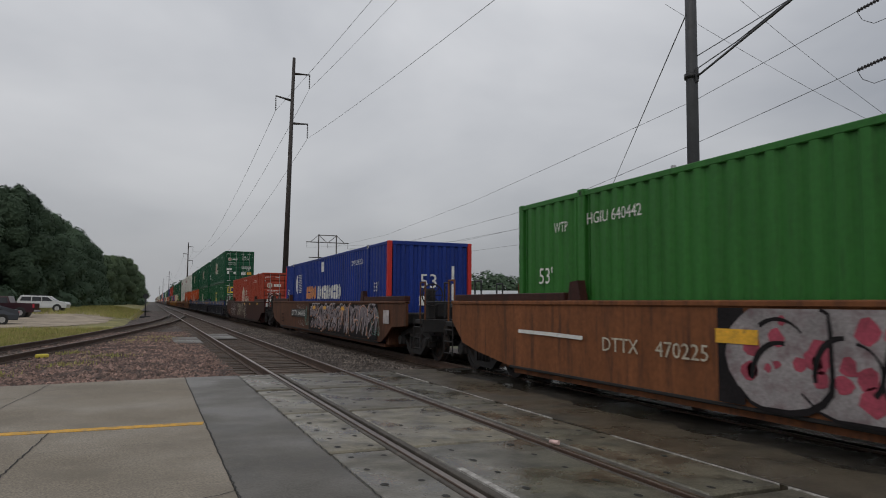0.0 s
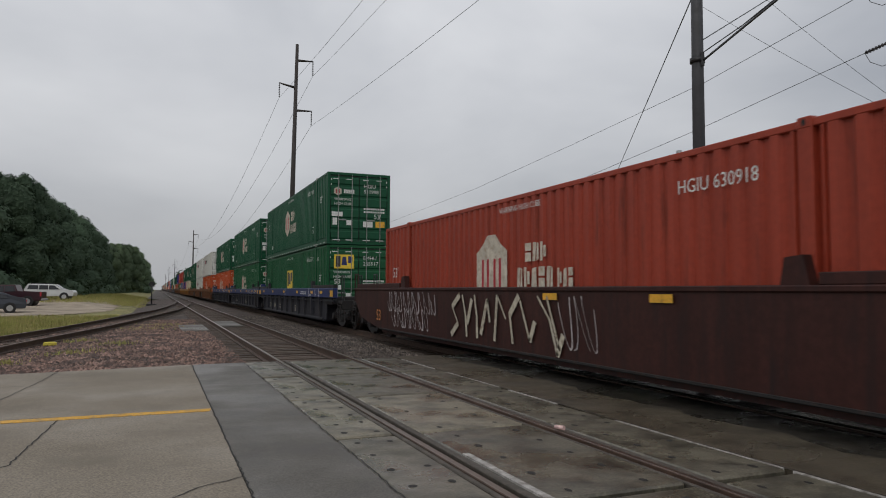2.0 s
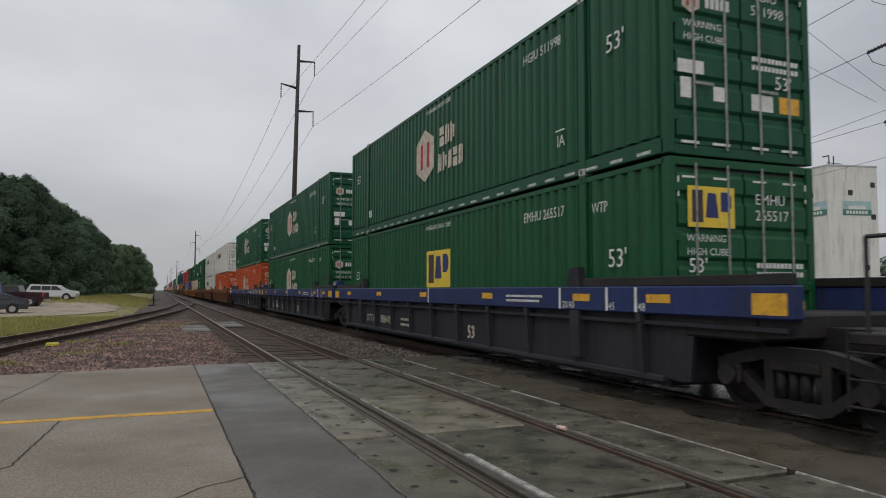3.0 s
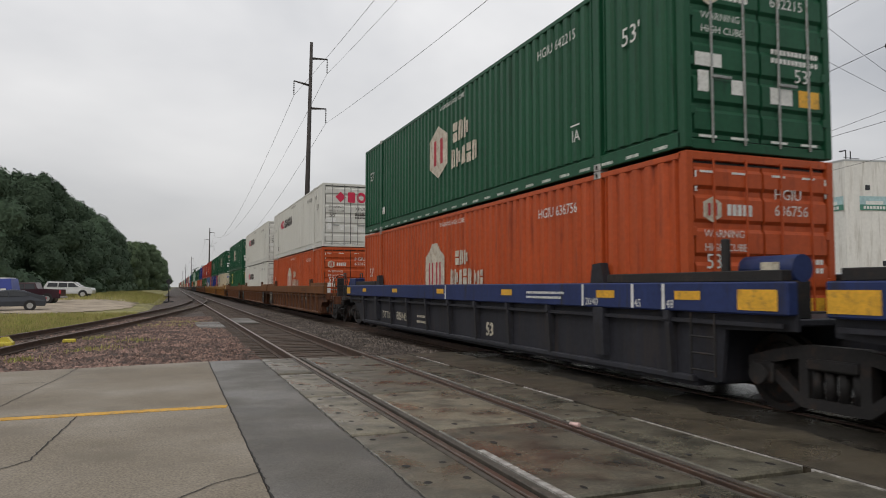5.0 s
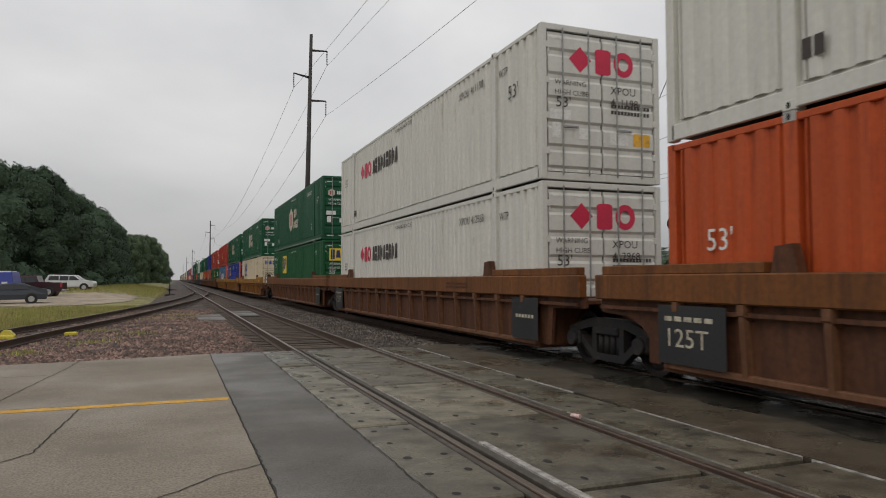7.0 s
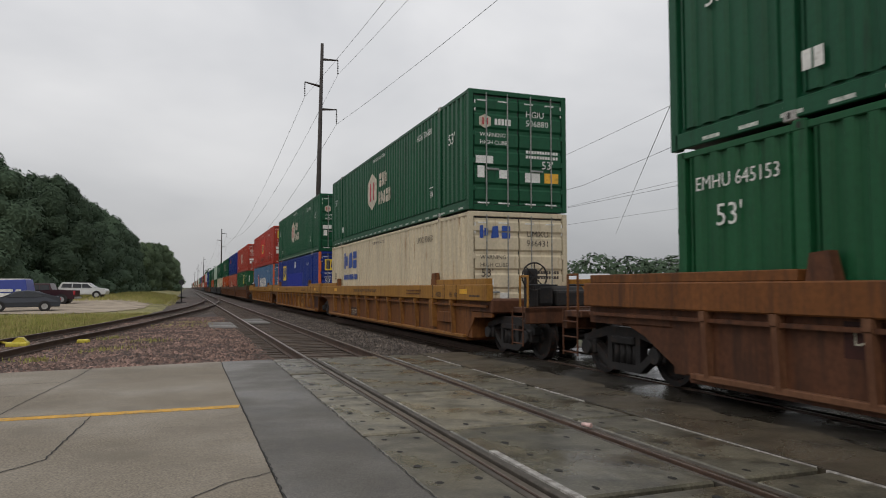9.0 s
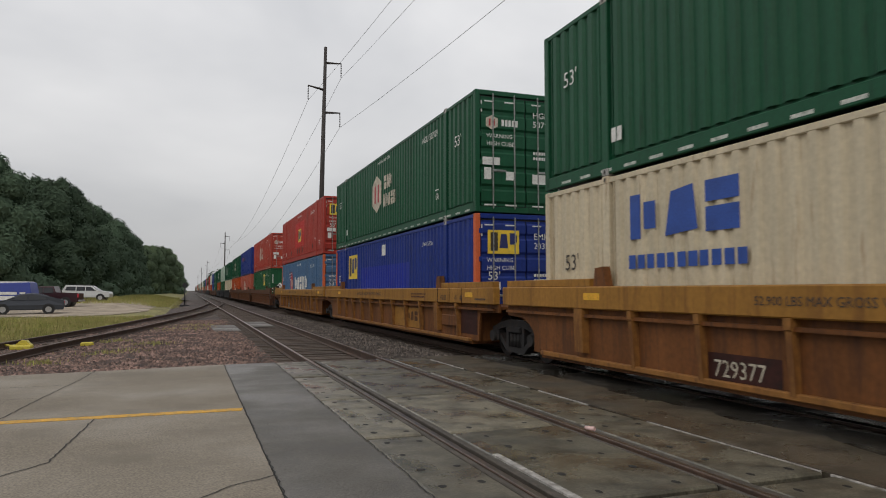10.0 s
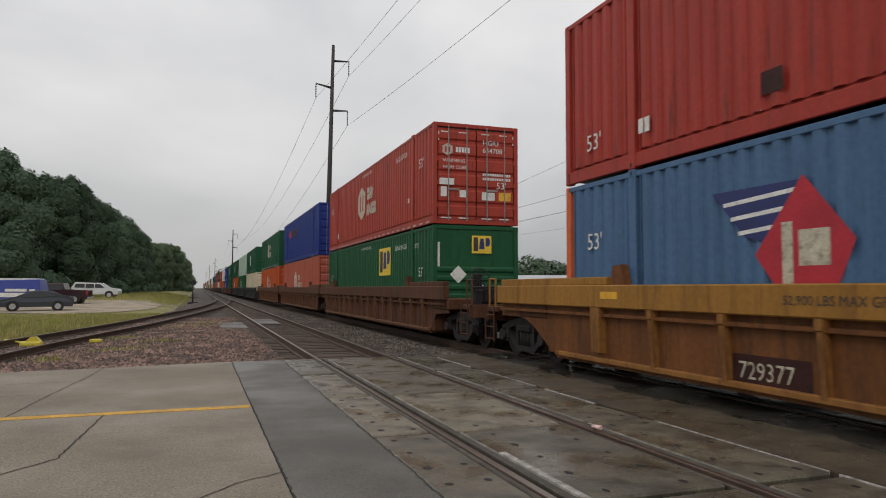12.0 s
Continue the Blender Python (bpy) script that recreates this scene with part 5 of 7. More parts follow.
def bubble_letters(car, y0, y1, seed):
    """Fat pale forms with magenta blots and thin black curves, after a black band."""
    r = random.Random(seed)
    decal("graffiti", plate(bmesh.new(), -y1 - 0.28, 0.35, -y1 + 0.1, 1.39), M["black_ink"], car, NEAR, 1.503, "black sprayed band")
    g, f, o = bmesh.new(), bmesh.new(), bmesh.new()
    y, lift = y1, 0.0
    while y > y0 + 0.6:
        w = r.uniform(0.95, 1.35)
        lift += 0.0002
        n = 22
        rim = []
        for k in range(n):
            q = k * math.tau / n
            cx, cz = -y + w / 2 + 0.58 * w * math.cos(q) * (1 + 0.12 * math.sin(3 * q + y)), 0.88 + 0.58 * math.sin(q) * (1 + 0.10 * math.cos(2 * q + y))
            rim.append((cx, max(0.35, min(1.385, cz if cz < 1.0 else cz + 0.12))))
        flat(g, rim, lift)
        cut = r.randint(9, 13)
        stroke(o, [rim[(k + cut) % n] for k in range(13)], r.uniform(0.035, 0.06), lift + 0.004, 0.4)
        for _ in range(2):
            a0, turn = r.uniform(0.6, 1.6), r.choice((-1, 1)) * r.uniform(1.4, 2.2)
            px, pz, rx, rz = -y + w / 2 + r.uniform(-0.3, 0.2), r.uniform(0.6, 0.95), r.uniform(0.25, 0.45), r.uniform(0.25, 0.45)
            stroke(o, [(px + rx * math.cos(a0 + turn * k / 9), max(0.4, min(1.37, pz + rz * math.sin(a0 + turn * k / 9)))) for k in range(10)], r.uniform(0.03, 0.05), lift + 0.0041, 0.5)
        for _ in range(9):
            px, pz, s = -y + w / 2 + r.uniform(-0.42, 0.42) * w, r.uniform(0.55, 1.28), r.uniform(0.05, 0.15)
            flat(f, [(px + s * r.uniform(0.7, 1.1) * math.cos(k * math.tau / 9), pz + s * r.uniform(0.7, 1.1) * math.sin(k * math.tau / 9)) for k in range(9)], lift + 0.0035)
        y -= w * r.uniform(0.72, 0.9)
    q = decal("graffiti", g, M["pale_spray"], car, NEAR, 1.504, "pale sprayed graffiti shapes")
    part("graffiti_outline", f, M["pink_ink"], q, kind="stuff")
    part("graffiti_outline", o, M["black_ink"], q, kind="stuff")


def flowing(car, y0, y1, seed):
    """Grey blades and drops on a black ground, edged in orange and thin pale lines."""
    r = random.Random(seed)
    g, f, o, e, k_in = bmesh.new(), bmesh.new(), bmesh.new(), bmesh.new(), bmesh.new()

    def clamp(z):
        return max(0.36, min(1.39, z))
    n = int((y1 - y0) / 0.15)
    top = [(-(y0 + (y1 - y0) * k / n), 1.38 + r.uniform(-0.03, 0.01)) for k in range(n + 1)]
    low = [(-(y0 + (y1 - y0) * k / n), 0.345 + r.uniform(0, 0.02)) for k in range(n + 1)]
    for k in range(n):
        g.faces.new([g.verts.new((px, pz, 0)) for px, pz in (top[k], low[k], low[k + 1], top[k + 1])])
    lift = 0.001

    def ribbon(ax, az, bx, bz, bow, w, blunt):
        nonlocal lift
        lift += 0.0002
        dx, dz = bx - ax, bz - az
        d = math.hypot(dx, dz)
        lo, hi, m = [], [], 14
        for k in range(m + 1):
            u = k / m
            q = w * (math.sin(math.pi * min(1.0, u * 0.96 + 0.02)) ** 0.7) * (1 - blunt * u) * 0.68
            c = bow * math.sin(math.pi * u)
            px, pz = ax + dx * u - dz / d * c, az + dz * u + dx / d * c
            lo.append((px + dz / d * q, clamp(pz - dx / d * q)))
            hi.append((px - dz / d * q, clamp(pz + dx / d * q)))
        for k in range(m):
            f.faces.new([f.verts.new((px, pz, lift)) for px, pz in (lo[k], hi[k], hi[k + 1], lo[k + 1])])
        stroke(e, lo[:10], r.uniform(0.022, 0.038), lift + 0.0004, 0.7)
        stroke(k_in, lo, 0.024, lift + 0.0006, 0.4)
        stroke(o, hi[2:], 0.02, lift + 0.0005, 0.4)
        mid = [((a + b) / 2, (c + d2) / 2) for (a, c), (b, d2) in zip(lo, hi)]
        cut = r.randint(4, 7)
        stroke(k_in, mid[cut:cut + 6], r.uniform(0.02, 0.05), lift + 0.0007, 0.8)
        return lo, hi

    y = y0 + 0.35
    while y < y1 - 0.3:
        cx, s = -y, r.choice((1, 1, -1))
        kind = r.random()
        if kind < 0.45:
            ribbon(cx - 0.32 * s, r.uniform(0.44, 0.6), cx + 0.42 * s, r.uniform(1.24, 1.38), 0.12 * s, r.uniform(0.26, 0.4), 0.3)
            ribbon(cx - 0.30, r.uniform(0.5, 0.62), cx + r.uniform(0.1, 0.3), r.uniform(0.6, 0.8), 0.08, r.uniform(0.24, 0.34), 0.0)
        elif kind < 0.75:
            ribbon(cx - 0.28, r.uniform(0.85, 1.0), cx + 0.32, r.uniform(0.85, 1.1), 0.1, r.uniform(0.3, 0.42), 0.25)
            ribbon(cx - 0.1, 0.45, cx + 0.2 * s, 0.8, -0.06, 0.2, 0.6)
            ribbon(cx + 0.05, 1.15, cx + 0.5, 1.36, 0.05, 0.18, 0.5)
        else:
            ribbon(cx - 0.15 * s, 1.34, cx + 0.12 * s, r.uniform(0.42, 0.55), 0.28 * s, r.uniform(0.28, 0.38), 0.45)
        for _ in range(1):
            a0, turn = r.uniform(0, 6.28), r.choice((-1, 1)) * r.uniform(1.4, 3.0)
            rx, rz = r.uniform(0.14, 0.36), r.uniform(0.12, 0.36)
            px, pz = cx + r.uniform(0.1, 0.6), r.uniform(0.65, 1.15)
            pts = [(px + rx * math.cos(a0 + turn * k / 11), clamp(pz + rz * math.sin(a0 + turn * k / 11))) for k in range(12)]
            stroke(e, pts, r.uniform(0.018, 0.032), 0.0105, 0.7)
            stroke(o, [(a + 0.03, c + 0.015) for a, c in pts], 0.018, 0.0108, 0.4)
        y += r.uniform(0.26, 0.36)
    decal("graffiti", g, M["black_ink"], car, NEAR, 1.503, "black sprayed graffiti ground")
    q = decal("graffiti", f, M["mauve_ink"], car, NEAR, 1.504, "mauve grey sprayed graffiti shapes")
    for geo, ink in ((o, "silver_ink"), (e, "orange_ink"), (k_in, "black_ink")):
        part("graffiti_outline", geo, M[ink], q, kind="stuff")


def smooth_sided(car):
    return "smooth" in car["label"]


def scrawl(car, spans, ink, seed, w=0.03):
    r = random.Random(seed)
    bm = bmesh.new()
    for y0, y1, za, zb in spans:
        y = y0
        while y < y1:
            step = r.uniform(0.22, 0.42)
            pts = []
            k0, zz = r.uniform(0, 6), r.uniform(0.8, 1.25)
            for k in range(14):
                u = k / 13
                pts.append((-(y + step * (u + 0.35 * math.sin(6.3 * u * zz + k0))), za + (zb - za) * (0.5 + 0.5 * math.sin(k0 + 5.6 * u * zz))))
            stroke(bm, pts, w * r.uniform(0.7, 1.5), 0, 0.6)
            y += step * 0.85
    decal("graffiti", bm, ink, car, NEAR, 1.505 if smooth_sided(car) else 1.38, "sprayed line graffiti")


GREEN = "dark green corrugated steel container"
ORANGE = "orange corrugated container in a well car"
# single cars at the head of what is seen
car = well_car(-5.1, "smooth", "car_rust", "car_rust", "rust orange smooth sided well car with pink graffiti", "coupler", "coupler", seed=1)
letters("DTTX", 0.20, M["cream_ink"], car, NEAR, -1.503, 13.38, 0.77, 1.1)
letters("470225", 0.20, M["cream_ink"], car, NEAR, -1.503, 12.24, 0.77, 1.12)
decal("scuff", stroke(bmesh.new(), [(-15.8, 0.95), (-14.8, 0.94), (-13.85, 0.92)], 0.06), M["white"], car, NEAR, 1.504, "white sprayed scuff")
bubble_letters(car, -0.8, 10.9, 11)
for y in (8.6, 10.9):
    decal("reflector", plate(bmesh.new(), -y - 0.3, 1.0, -y + 0.3, 1.16), M["yellow_tag"], car, NEAR, 1.514, "yellow reflective tag")
container("leaf_green", "bright green corrugated container down in a rusty well car", -5.1, 0, number="HGIU 640442", brand="")

car = well_car(18.6, "smooth", "car_brown", "car_brown", "brown smooth sided well car covered in grey graffiti", "coupler", "coupler", seed=3)
decal("number_patch", plate(bmesh.new(), -13.3, 0.80, -9.9, 1.14), M["black"], car, NEAR, 1.503, "black number patch")
letters("DTTX 646803", 0.24, M["white"], car, NEAR, -1.507, 13.2, 0.86, 1.5)
flowing(car, 0.3, 9.5, 23)
decal("stencil_patch", plate(bmesh.new(), 0.25, 0.86, 0.75, 1.22), M["silver_ink"], car, NEAR, 1.503, "pale stencilled patch")
for y in (4.1, 6.7, 8.5):
    decal("reflector", plate(bmesh.new(), -y - 0.22, 1.17, -y + 0.22, 1.29), M["yellow_tag"], car, NEAR, 1.517, "yellow reflective tag")
scrawl(car, [(9.6, 10.3, 0.5, 1.3), (0.1, 0.9, 0.5, 1.3)], M["teal_ink"], 29, 0.02)
scrawl(car, [(10.5, 11.9, 1.16, 1.36), (10.3, 11.3, 0.45, 0.66), (0.1, 1.0, 0.5, 1.3)], M["silver_ink"], 4, 0.011)
letters("53", 0.42, M["black_ink"], car, NEAR, -1.503, 15.7, 0.5)
container("blue", "blue corrugated container with red corner posts and logo", 18.6, 0, end="corrugated", brand="globe", number="UMXU 881531", posts="post_red")

car = well_car(42.5, "smooth", "car_maroon", "car_maroon", "dark maroon smooth sided well car with scrawled graffiti", "coupler", "coupler", seed=5)
bm = bmesh.new()
for y, pts in ((10.9, ((0.1, 0.0), (0.42, 0.3), (0.15, 0.7), (0.5, 1.0))), (10.2, ((0.0, 1.0), (0.15, 0.5), (0.2, 0.0))), (9.95, ((0.2, 0.9), (0.0, 0.3))),
               (9.6, ((0.0, 1.0), (0.1, 0.5), (0.12, 0.0))), (9.3, ((0.0, 0.1), (0.25, 0.9), (0.35, 0.4))), (8.7, ((0.0, 0.0), (0.1, 1.0), (0.4, 0.5))),
               (8.2, ((0.4, 1.0), (0.1, 0.6), (0.2, 0.0))), (7.7, ((0.0, 0.9), (0.3, 0.1), (0.45, 0.5))), (7.1, ((0.0, 1.0), (0.35, 0.55), (0.55, -0.1), (0.7, 0.3))), (6.8, ((0.0, 1.0), (0.35, 0.0)))):
    fine = [(px0 + (px1 - px0) * k / 5, pz0 + (pz1 - pz0) * k / 5) for (px0, pz0), (px1, pz1) in zip(pts, pts[1:]) for k in range(6)]
    stroke(bm, [(-y + 1.15 * px, 0.46 + 0.86 * pz) for px, pz in fine], 0.085, 0.0, 0.5)
decal("graffiti", bm, M["cream_ink"], car, NEAR, 1.505, "large cream sprayed strokes")
scrawl(car, [(11.7, 15.1, 0.85, 1.36), (12.2, 14.6, 0.45, 0.95)], M["silver_ink"], 9, 0.028)
scrawl(car, [(5.4, 6.2, 0.5, 1.34)], M["silver_ink"], 10, 0.02)
letters("53", 0.32, M["orange_ink"], car, NEAR, -1.503, 16.35, 0.55)
for y in (0.6, 4.0, 6.7):
    decal("reflector", plate(bmesh.new(), -y - 0.22, 1.26, -y + 0.22, 1.37), M["yellow_tag"], car, NEAR, 1.503, "yellow reflective tag")
container("rust_red", "red orange corrugated container with a white house emblem", 42.5, 0, brand="house", number="HGIU 630918")

# articulated cars of three wells, each well a unit of its own
TRIPLES = [
    (66.28, "car_grey", "car_blue", "charcoal ribbed well car with a blue top chord", 1.5, ("888445", "888445", "888445")),
    (129.21, "car_brown", "car_ochre", "brown ribbed well car with a rusty top chord", 1.05, ("785716", "", "785716")),
    (192.06, "car_ochre", "car_mustard", "ochre ribbed well car with a mustard top chord", 1.5, ("729377", "", "729377")),
    (254.48, "car_brown", "car_brown", "weathered brown ribbed well car", 1.05, ("", "", "")),
]
for y0, body, chord, label, pitch, nums in TRIPLES:
    for k in range(3):
        well_car(y0 + 19.55 * k, "ribbed", body, chord, label, "coupler" if k == 0 else "joint", "coupler" if k == 2 else "joint", pitch=pitch, number=nums[k], seed=int(y0) + k)

container("emp_green", "green corrugated container with a yellow logo plate", 66.28, 0, brand="square", number="EMHU 265517")
container("hub_green", GREEN + " with a white hexagon emblem", 66.28, 1, brand="hex", number="HGIU 511998")
container("emp_green", GREEN + ", loaded in the lower tier", 85.9, 0, brand="hex", number="HGIU 502113")
container("hub_green", GREEN + " with a white hexagon emblem", 85.9, 1, brand="hex", number="HGIU 509264")
container("orange", ORANGE + " with a white house emblem", 105.6, 0, brand="house", number="HGIU 636756")
container("hub_green", GREEN + " with a white hexagon emblem", 105.6, 1, brand="hex", number="HGIU 642215")
container("orange", ORANGE + " with a white house emblem", 129.21, 0, brand="house", number="HGIU 631421")
container("white", "white corrugated container with a crimson and black logo", 129.21, 1, brand="crimson", number="XPOU 412824", ink="dark_ink")
container("white", "white corrugated container loaded in the lower tier", 148.76, 0, brand="crimson", number="XPOU 412968", ink="dark_ink")
container("white", "white corrugated container with a crimson and black logo", 148.76, 1, brand="crimson", number="XPOU 411198", ink="dark_ink")
container("emp_green", "green corrugated container with a yellow logo plate", 168.62, 0, brand="square_rear2", number="EMHU 645153")
container("hub_green", GREEN + " with a white hexagon emblem", 168.74, 1, brand="hex", number="HGIU 508417")
container("cream", "cream corrugated container with a cobalt blue logo and rust streaks", 192.06, 0, brand="cobalt", number="UMXU 936431", ink="dark_ink")
container("hub_green", GREEN + " with a white hexagon emblem", 192.06, 1, brand="hex", number="HGIU 506880")
container("blue", "blue corrugated container with orange posts and a repainted patch", 211.54, 0, brand="square_rear", number="EMHU 203366", posts="post_orange")
container("hub_green", GREEN + " with a white hexagon emblem", 211.54, 1, brand="hex", number="HGIU 507929")
container("pale_blue", "faded blue corrugated container with a red and navy diamond emblem", 230.95, 0, brand="diamond", number="PACU 897765", posts="post_orange")
container("red", "red corrugated container with a yellow logo plate and patches", 230.95, 1, brand="square_red", number="EMHU 200815")
container("emp_green", "green container with a ribbed end and a yellow logo plate", 254.48, 0, end="ribbed", brand="square", number="EMHU 641207")
container("brick", "faded red corrugated container with a white hexagon emblem", 254.48, 1, brand="hex", number="HGIU 634708")
container("salmon", "salmon corrugated container loaded in the lower tier", 274.0, 0, brand="house", detail=1)
container("blue", "blue corrugated container with white lettering", 274.0, 1, brand="crimson", detail=1)
container("orange", ORANGE, 293.5, 0, brand="house", detail=1)
container("hub_green", GREEN, 293.5, 1, brand="hex", detail=1)

# the rest of the train, far down the line
r = random.Random(21)
LOWER = ["cream", "emp_green", "orange", "emp_green", "blue", "orange", "salmon", "white"]
UPPER = ["hub_green", "mint", "hub_green", "hub_green", "blue", "white", "brick", "hub_green"]
y, k = 317.1, 0
while y < 1150:
    well_car(y, "ribbed", "car_brown" if (k // 3) % 2 else "car_grey", "car_brown" if (k // 3) % 2 else "car_grey",
             "dark ribbed well car far down the line", "coupler" if k % 3 == 0 else "joint", "coupler" if k % 3 == 2 else "joint", detail=0)
    lo, hi = (LOWER[k], UPPER[k]) if k < 8 else (r.choice(LOWER), r.choice(UPPER))
    if not (k > 8 and r.random() < 0.08):
        container(lo, lo.replace("_", " ").replace("hub ", "dark ").replace("emp ", "") + " container far down the train, lower tier", y, 0, brand="hex" if lo != "white" else "", detail=0)
        container(hi, hi.replace("_", " ").replace("hub ", "dark ").replace("emp ", "") + " container far down the train, upper tier", y, 1, brand="hex" if hi not in ("white", "mint") else "", detail=0)
    y += 19.55 if k % 3 != 2 else 23.6
    k += 1


def motions():
    for ob, (x, y0, z) in MOVERS:
        walk(ob, [(t, pose(x, y0 - SPEED * t, z)) for t in (0.0, 4.0, 8.0, 12.0)])


# ---- trees ----
def leaf_cloud(lobes, count, size, seed):
    """Leaf sprays scattered through the outer part of several lobes."""
    r = random.Random(seed)
    verts, faces = [], []
    weight = [a * b * c for (_, (a, b, c)) in lobes]
    for _ in range(count):
        (cx, cy, cz), (rx, ry, rz) = r.choices(lobes, weight)[0]
        d = Vector((r.gauss(0, 1), r.gauss(0, 1), r.gauss(0.15, 1))).normalized()
        q = r.uniform(0.62, 1.0) ** 0.5 * (1 + 0.16 * noise.noise(d * 2.3 + Vector((cx, cy, cz))))
        p = Vector((cx + d.x * rx * q, cy + d.y * ry * q, cz + d.z * rz * q))
        s = size * r.uniform(0.5, 1.25)
        face = (d + Vector((r.gauss(0, 0.35), r.gauss(0, 0.35), 0.35 + r.gauss(0, 0.35)))).normalized()
        u = face.cross(Vector((r.gauss(0, 1), r.gauss(0, 1), r.gauss(0, 1)))).normalized()
        w = u.cross(face)
        b = len(verts)
        verts += [p - u * s, p - w * s * 0.45 + u * s * 0.1, p + u * s, p + w * s * 0.5]
        faces.append((b, b + 1, b + 2, b + 3))
    for (cx, cy, cz), (rx, ry, rz) in lobes if size < 1 else []:
        b, nu, nv = len(verts), 13, 8
        for j in range(nv + 1):
            for i in range(nu):
                a, e = i * math.tau / nu, -math.pi / 2 + math.pi * j / nv
                d = Vector((math.cos(a) * math.cos(e), math.sin(a) * math.cos(e), math.sin(e)))
                q = 0.82 * (1 + 0.16 * noise.noise(d * 2.3 + Vector((cx, cy, cz))) + 0.16 * noise.noise(d * 6.1 + Vector((cy, cz, cx))))
                verts.append(Vector((cx + d.x * rx * q, cy + d.y * ry * q, cz + d.z * rz * q)))
        faces += [(b + j * nu + i, b + j * nu + (i + 1) % nu, b + (j + 1) * nu + (i + 1) % nu, b + (j + 1) * nu + i) for j in range(nv) for i in range(nu)]
    me = bpy.data.meshes.new("leaves")
    me.from_pydata([tuple(v) for v in verts], [], faces)
    me.materials.append(None)
    return me


def tree(label, tall, spread, mat, seed, at, count=26000):
    r = random.Random(seed)
    t = thing("tree", label, "tree", at, "trees along the lot")
    lobes = []
    bm = bmesh.new()
    rod(bm, (0, 0, -0.6), (0.1, 0.1, tall * 0.35), 0.34, 9, 0.24)
    rod(bm, (0.1, 0.1, tall * 0.35), (0.2, 0, tall * 0.7), 0.24, 8, 0.10)
    n = 19
    for k in range(n):
        z = tall * (0.16 + 0.74 * k / (n - 1)) * r.uniform(0.94, 1.05)
        w = spread * (1.0 - 0.62 * max(0, k / (n - 1) - 0.35)) * r.uniform(0.75, 1.1)
        a = k * 2.4 + r.uniform(-0.5, 0.5)
        o = w * (0.55 if k < n - 1 else 0.12)
        c = (o * math.cos(a), o * math.sin(a), min(z, tall * 0.86))
        lobes.append((c, (w * 0.52, w * 0.52, tall * r.uniform(0.10, 0.16))))
        rod(bm, (0.1, 0.05, c[2] * 0.6), c, 0.10, 6, 0.03)
    part("trunk", bm, M["bark"], t, "dark trunk with limbs")
    part("crown", leaf_cloud(lobes, count, 0.23, seed), mat, t, "dense uneven crown of leaves")
    return t


DARK, PALE = "tall dark green broadleaf tree at the lot's edge", "rounded lighter green tree beside the tracks"
firsts = [tree(DARK, 17.0, 5.6, M["leaf"], 31, pose(-21.0, 88, 0.35)), tree(DARK, 16.4, 5.0, M["leaf"], 32, pose(-16.6, 104, 0.35)),
          tree(DARK, 15.8, 5.4, M["leaf"], 33, pose(-15.6, 127, 0.35)), tree(DARK, 15.2, 5.0, M["leaf"], 34, pose(-14.9, 152, 0.35))]
rt = random.Random(5)
for k, (x, y) in enumerate([(-26, 84), (-32, 90), (-23.5, 97), (-28, 104), (-21.5, 108), (-16.4, 115), (-20, 124), (-25, 118), (-15.2, 139), (-19, 143), (-14.6, 166), (-19, 160),
                            (-15.2, 180), (-18, 190), (-15.0, 196), (-22, 135), (-30, 97), (-36, 84), (-40, 95)]):
    copy_thing(firsts[k % 4], pose(x, y, 0.35 + rt.uniform(-0.9, 0.1), 0, 0, rt.uniform(0, 360)))
pale = [tree(PALE, 15.6, 5.0, M["leaf_light"], 41, pose(-11.4, 236, 0.3)), tree(PALE, 17.0, 5.6, M["leaf_light"], 42, pose(-9.6, 262, 0.3))]
for k, (x, y) in enumerate([(-13.5, 228), (-8.6, 285), (-7.2, 308), (-14, 250), (-12.5, 280), (-6.2, 332)]):
    copy_thing(pale[k % 2], pose(x, y, -0.5 - 0.5 * (k == 5) * 4, 0, 0, rt.uniform(0, 360)))


def brush(name, label, spans, seed, mat, count, size, tall):
    r = random.Random(seed)
    lobes = []
    for (x0, y0), (x1, y1), n in spans:
        for k in range(n):
            u = (k + r.random()) / n
            h = tall * r.uniform(0.55, 1.1)
            lobes.append(((x0 + (x1 - x0) * u + r.uniform(-1, 1), y0 + (y1 - y0) * u, h * 0.45 - 0.5), (h * r.uniform(0.7, 1.1), h * r.uniform(0.7, 1.1), h * 0.62)))
    return tagged(part(name, leaf_cloud(lobes, count, size, seed), mat, None, label), "", "bushes", kind="stuff")


brush("undergrowth", "dense dark undergrowth below the trees", [((-34, 84), (-19, 87), 10), ((-19, 87), (-13.5, 125), 14), ((-13.5, 125), (-12, 220), 16), ((-12, 220), (-5, 330), 10)], 51, M["leaf"], 12000, 0.42, 3.6)
brush("far_woods", "low band of woods on the horizon", [((70, 300), (170, 250), 20), ((170, 250), (270, 150), 20), ((60, 310), (20, 420), 8)], 52, M["leaf"], 26000, 1.2, 14.0)


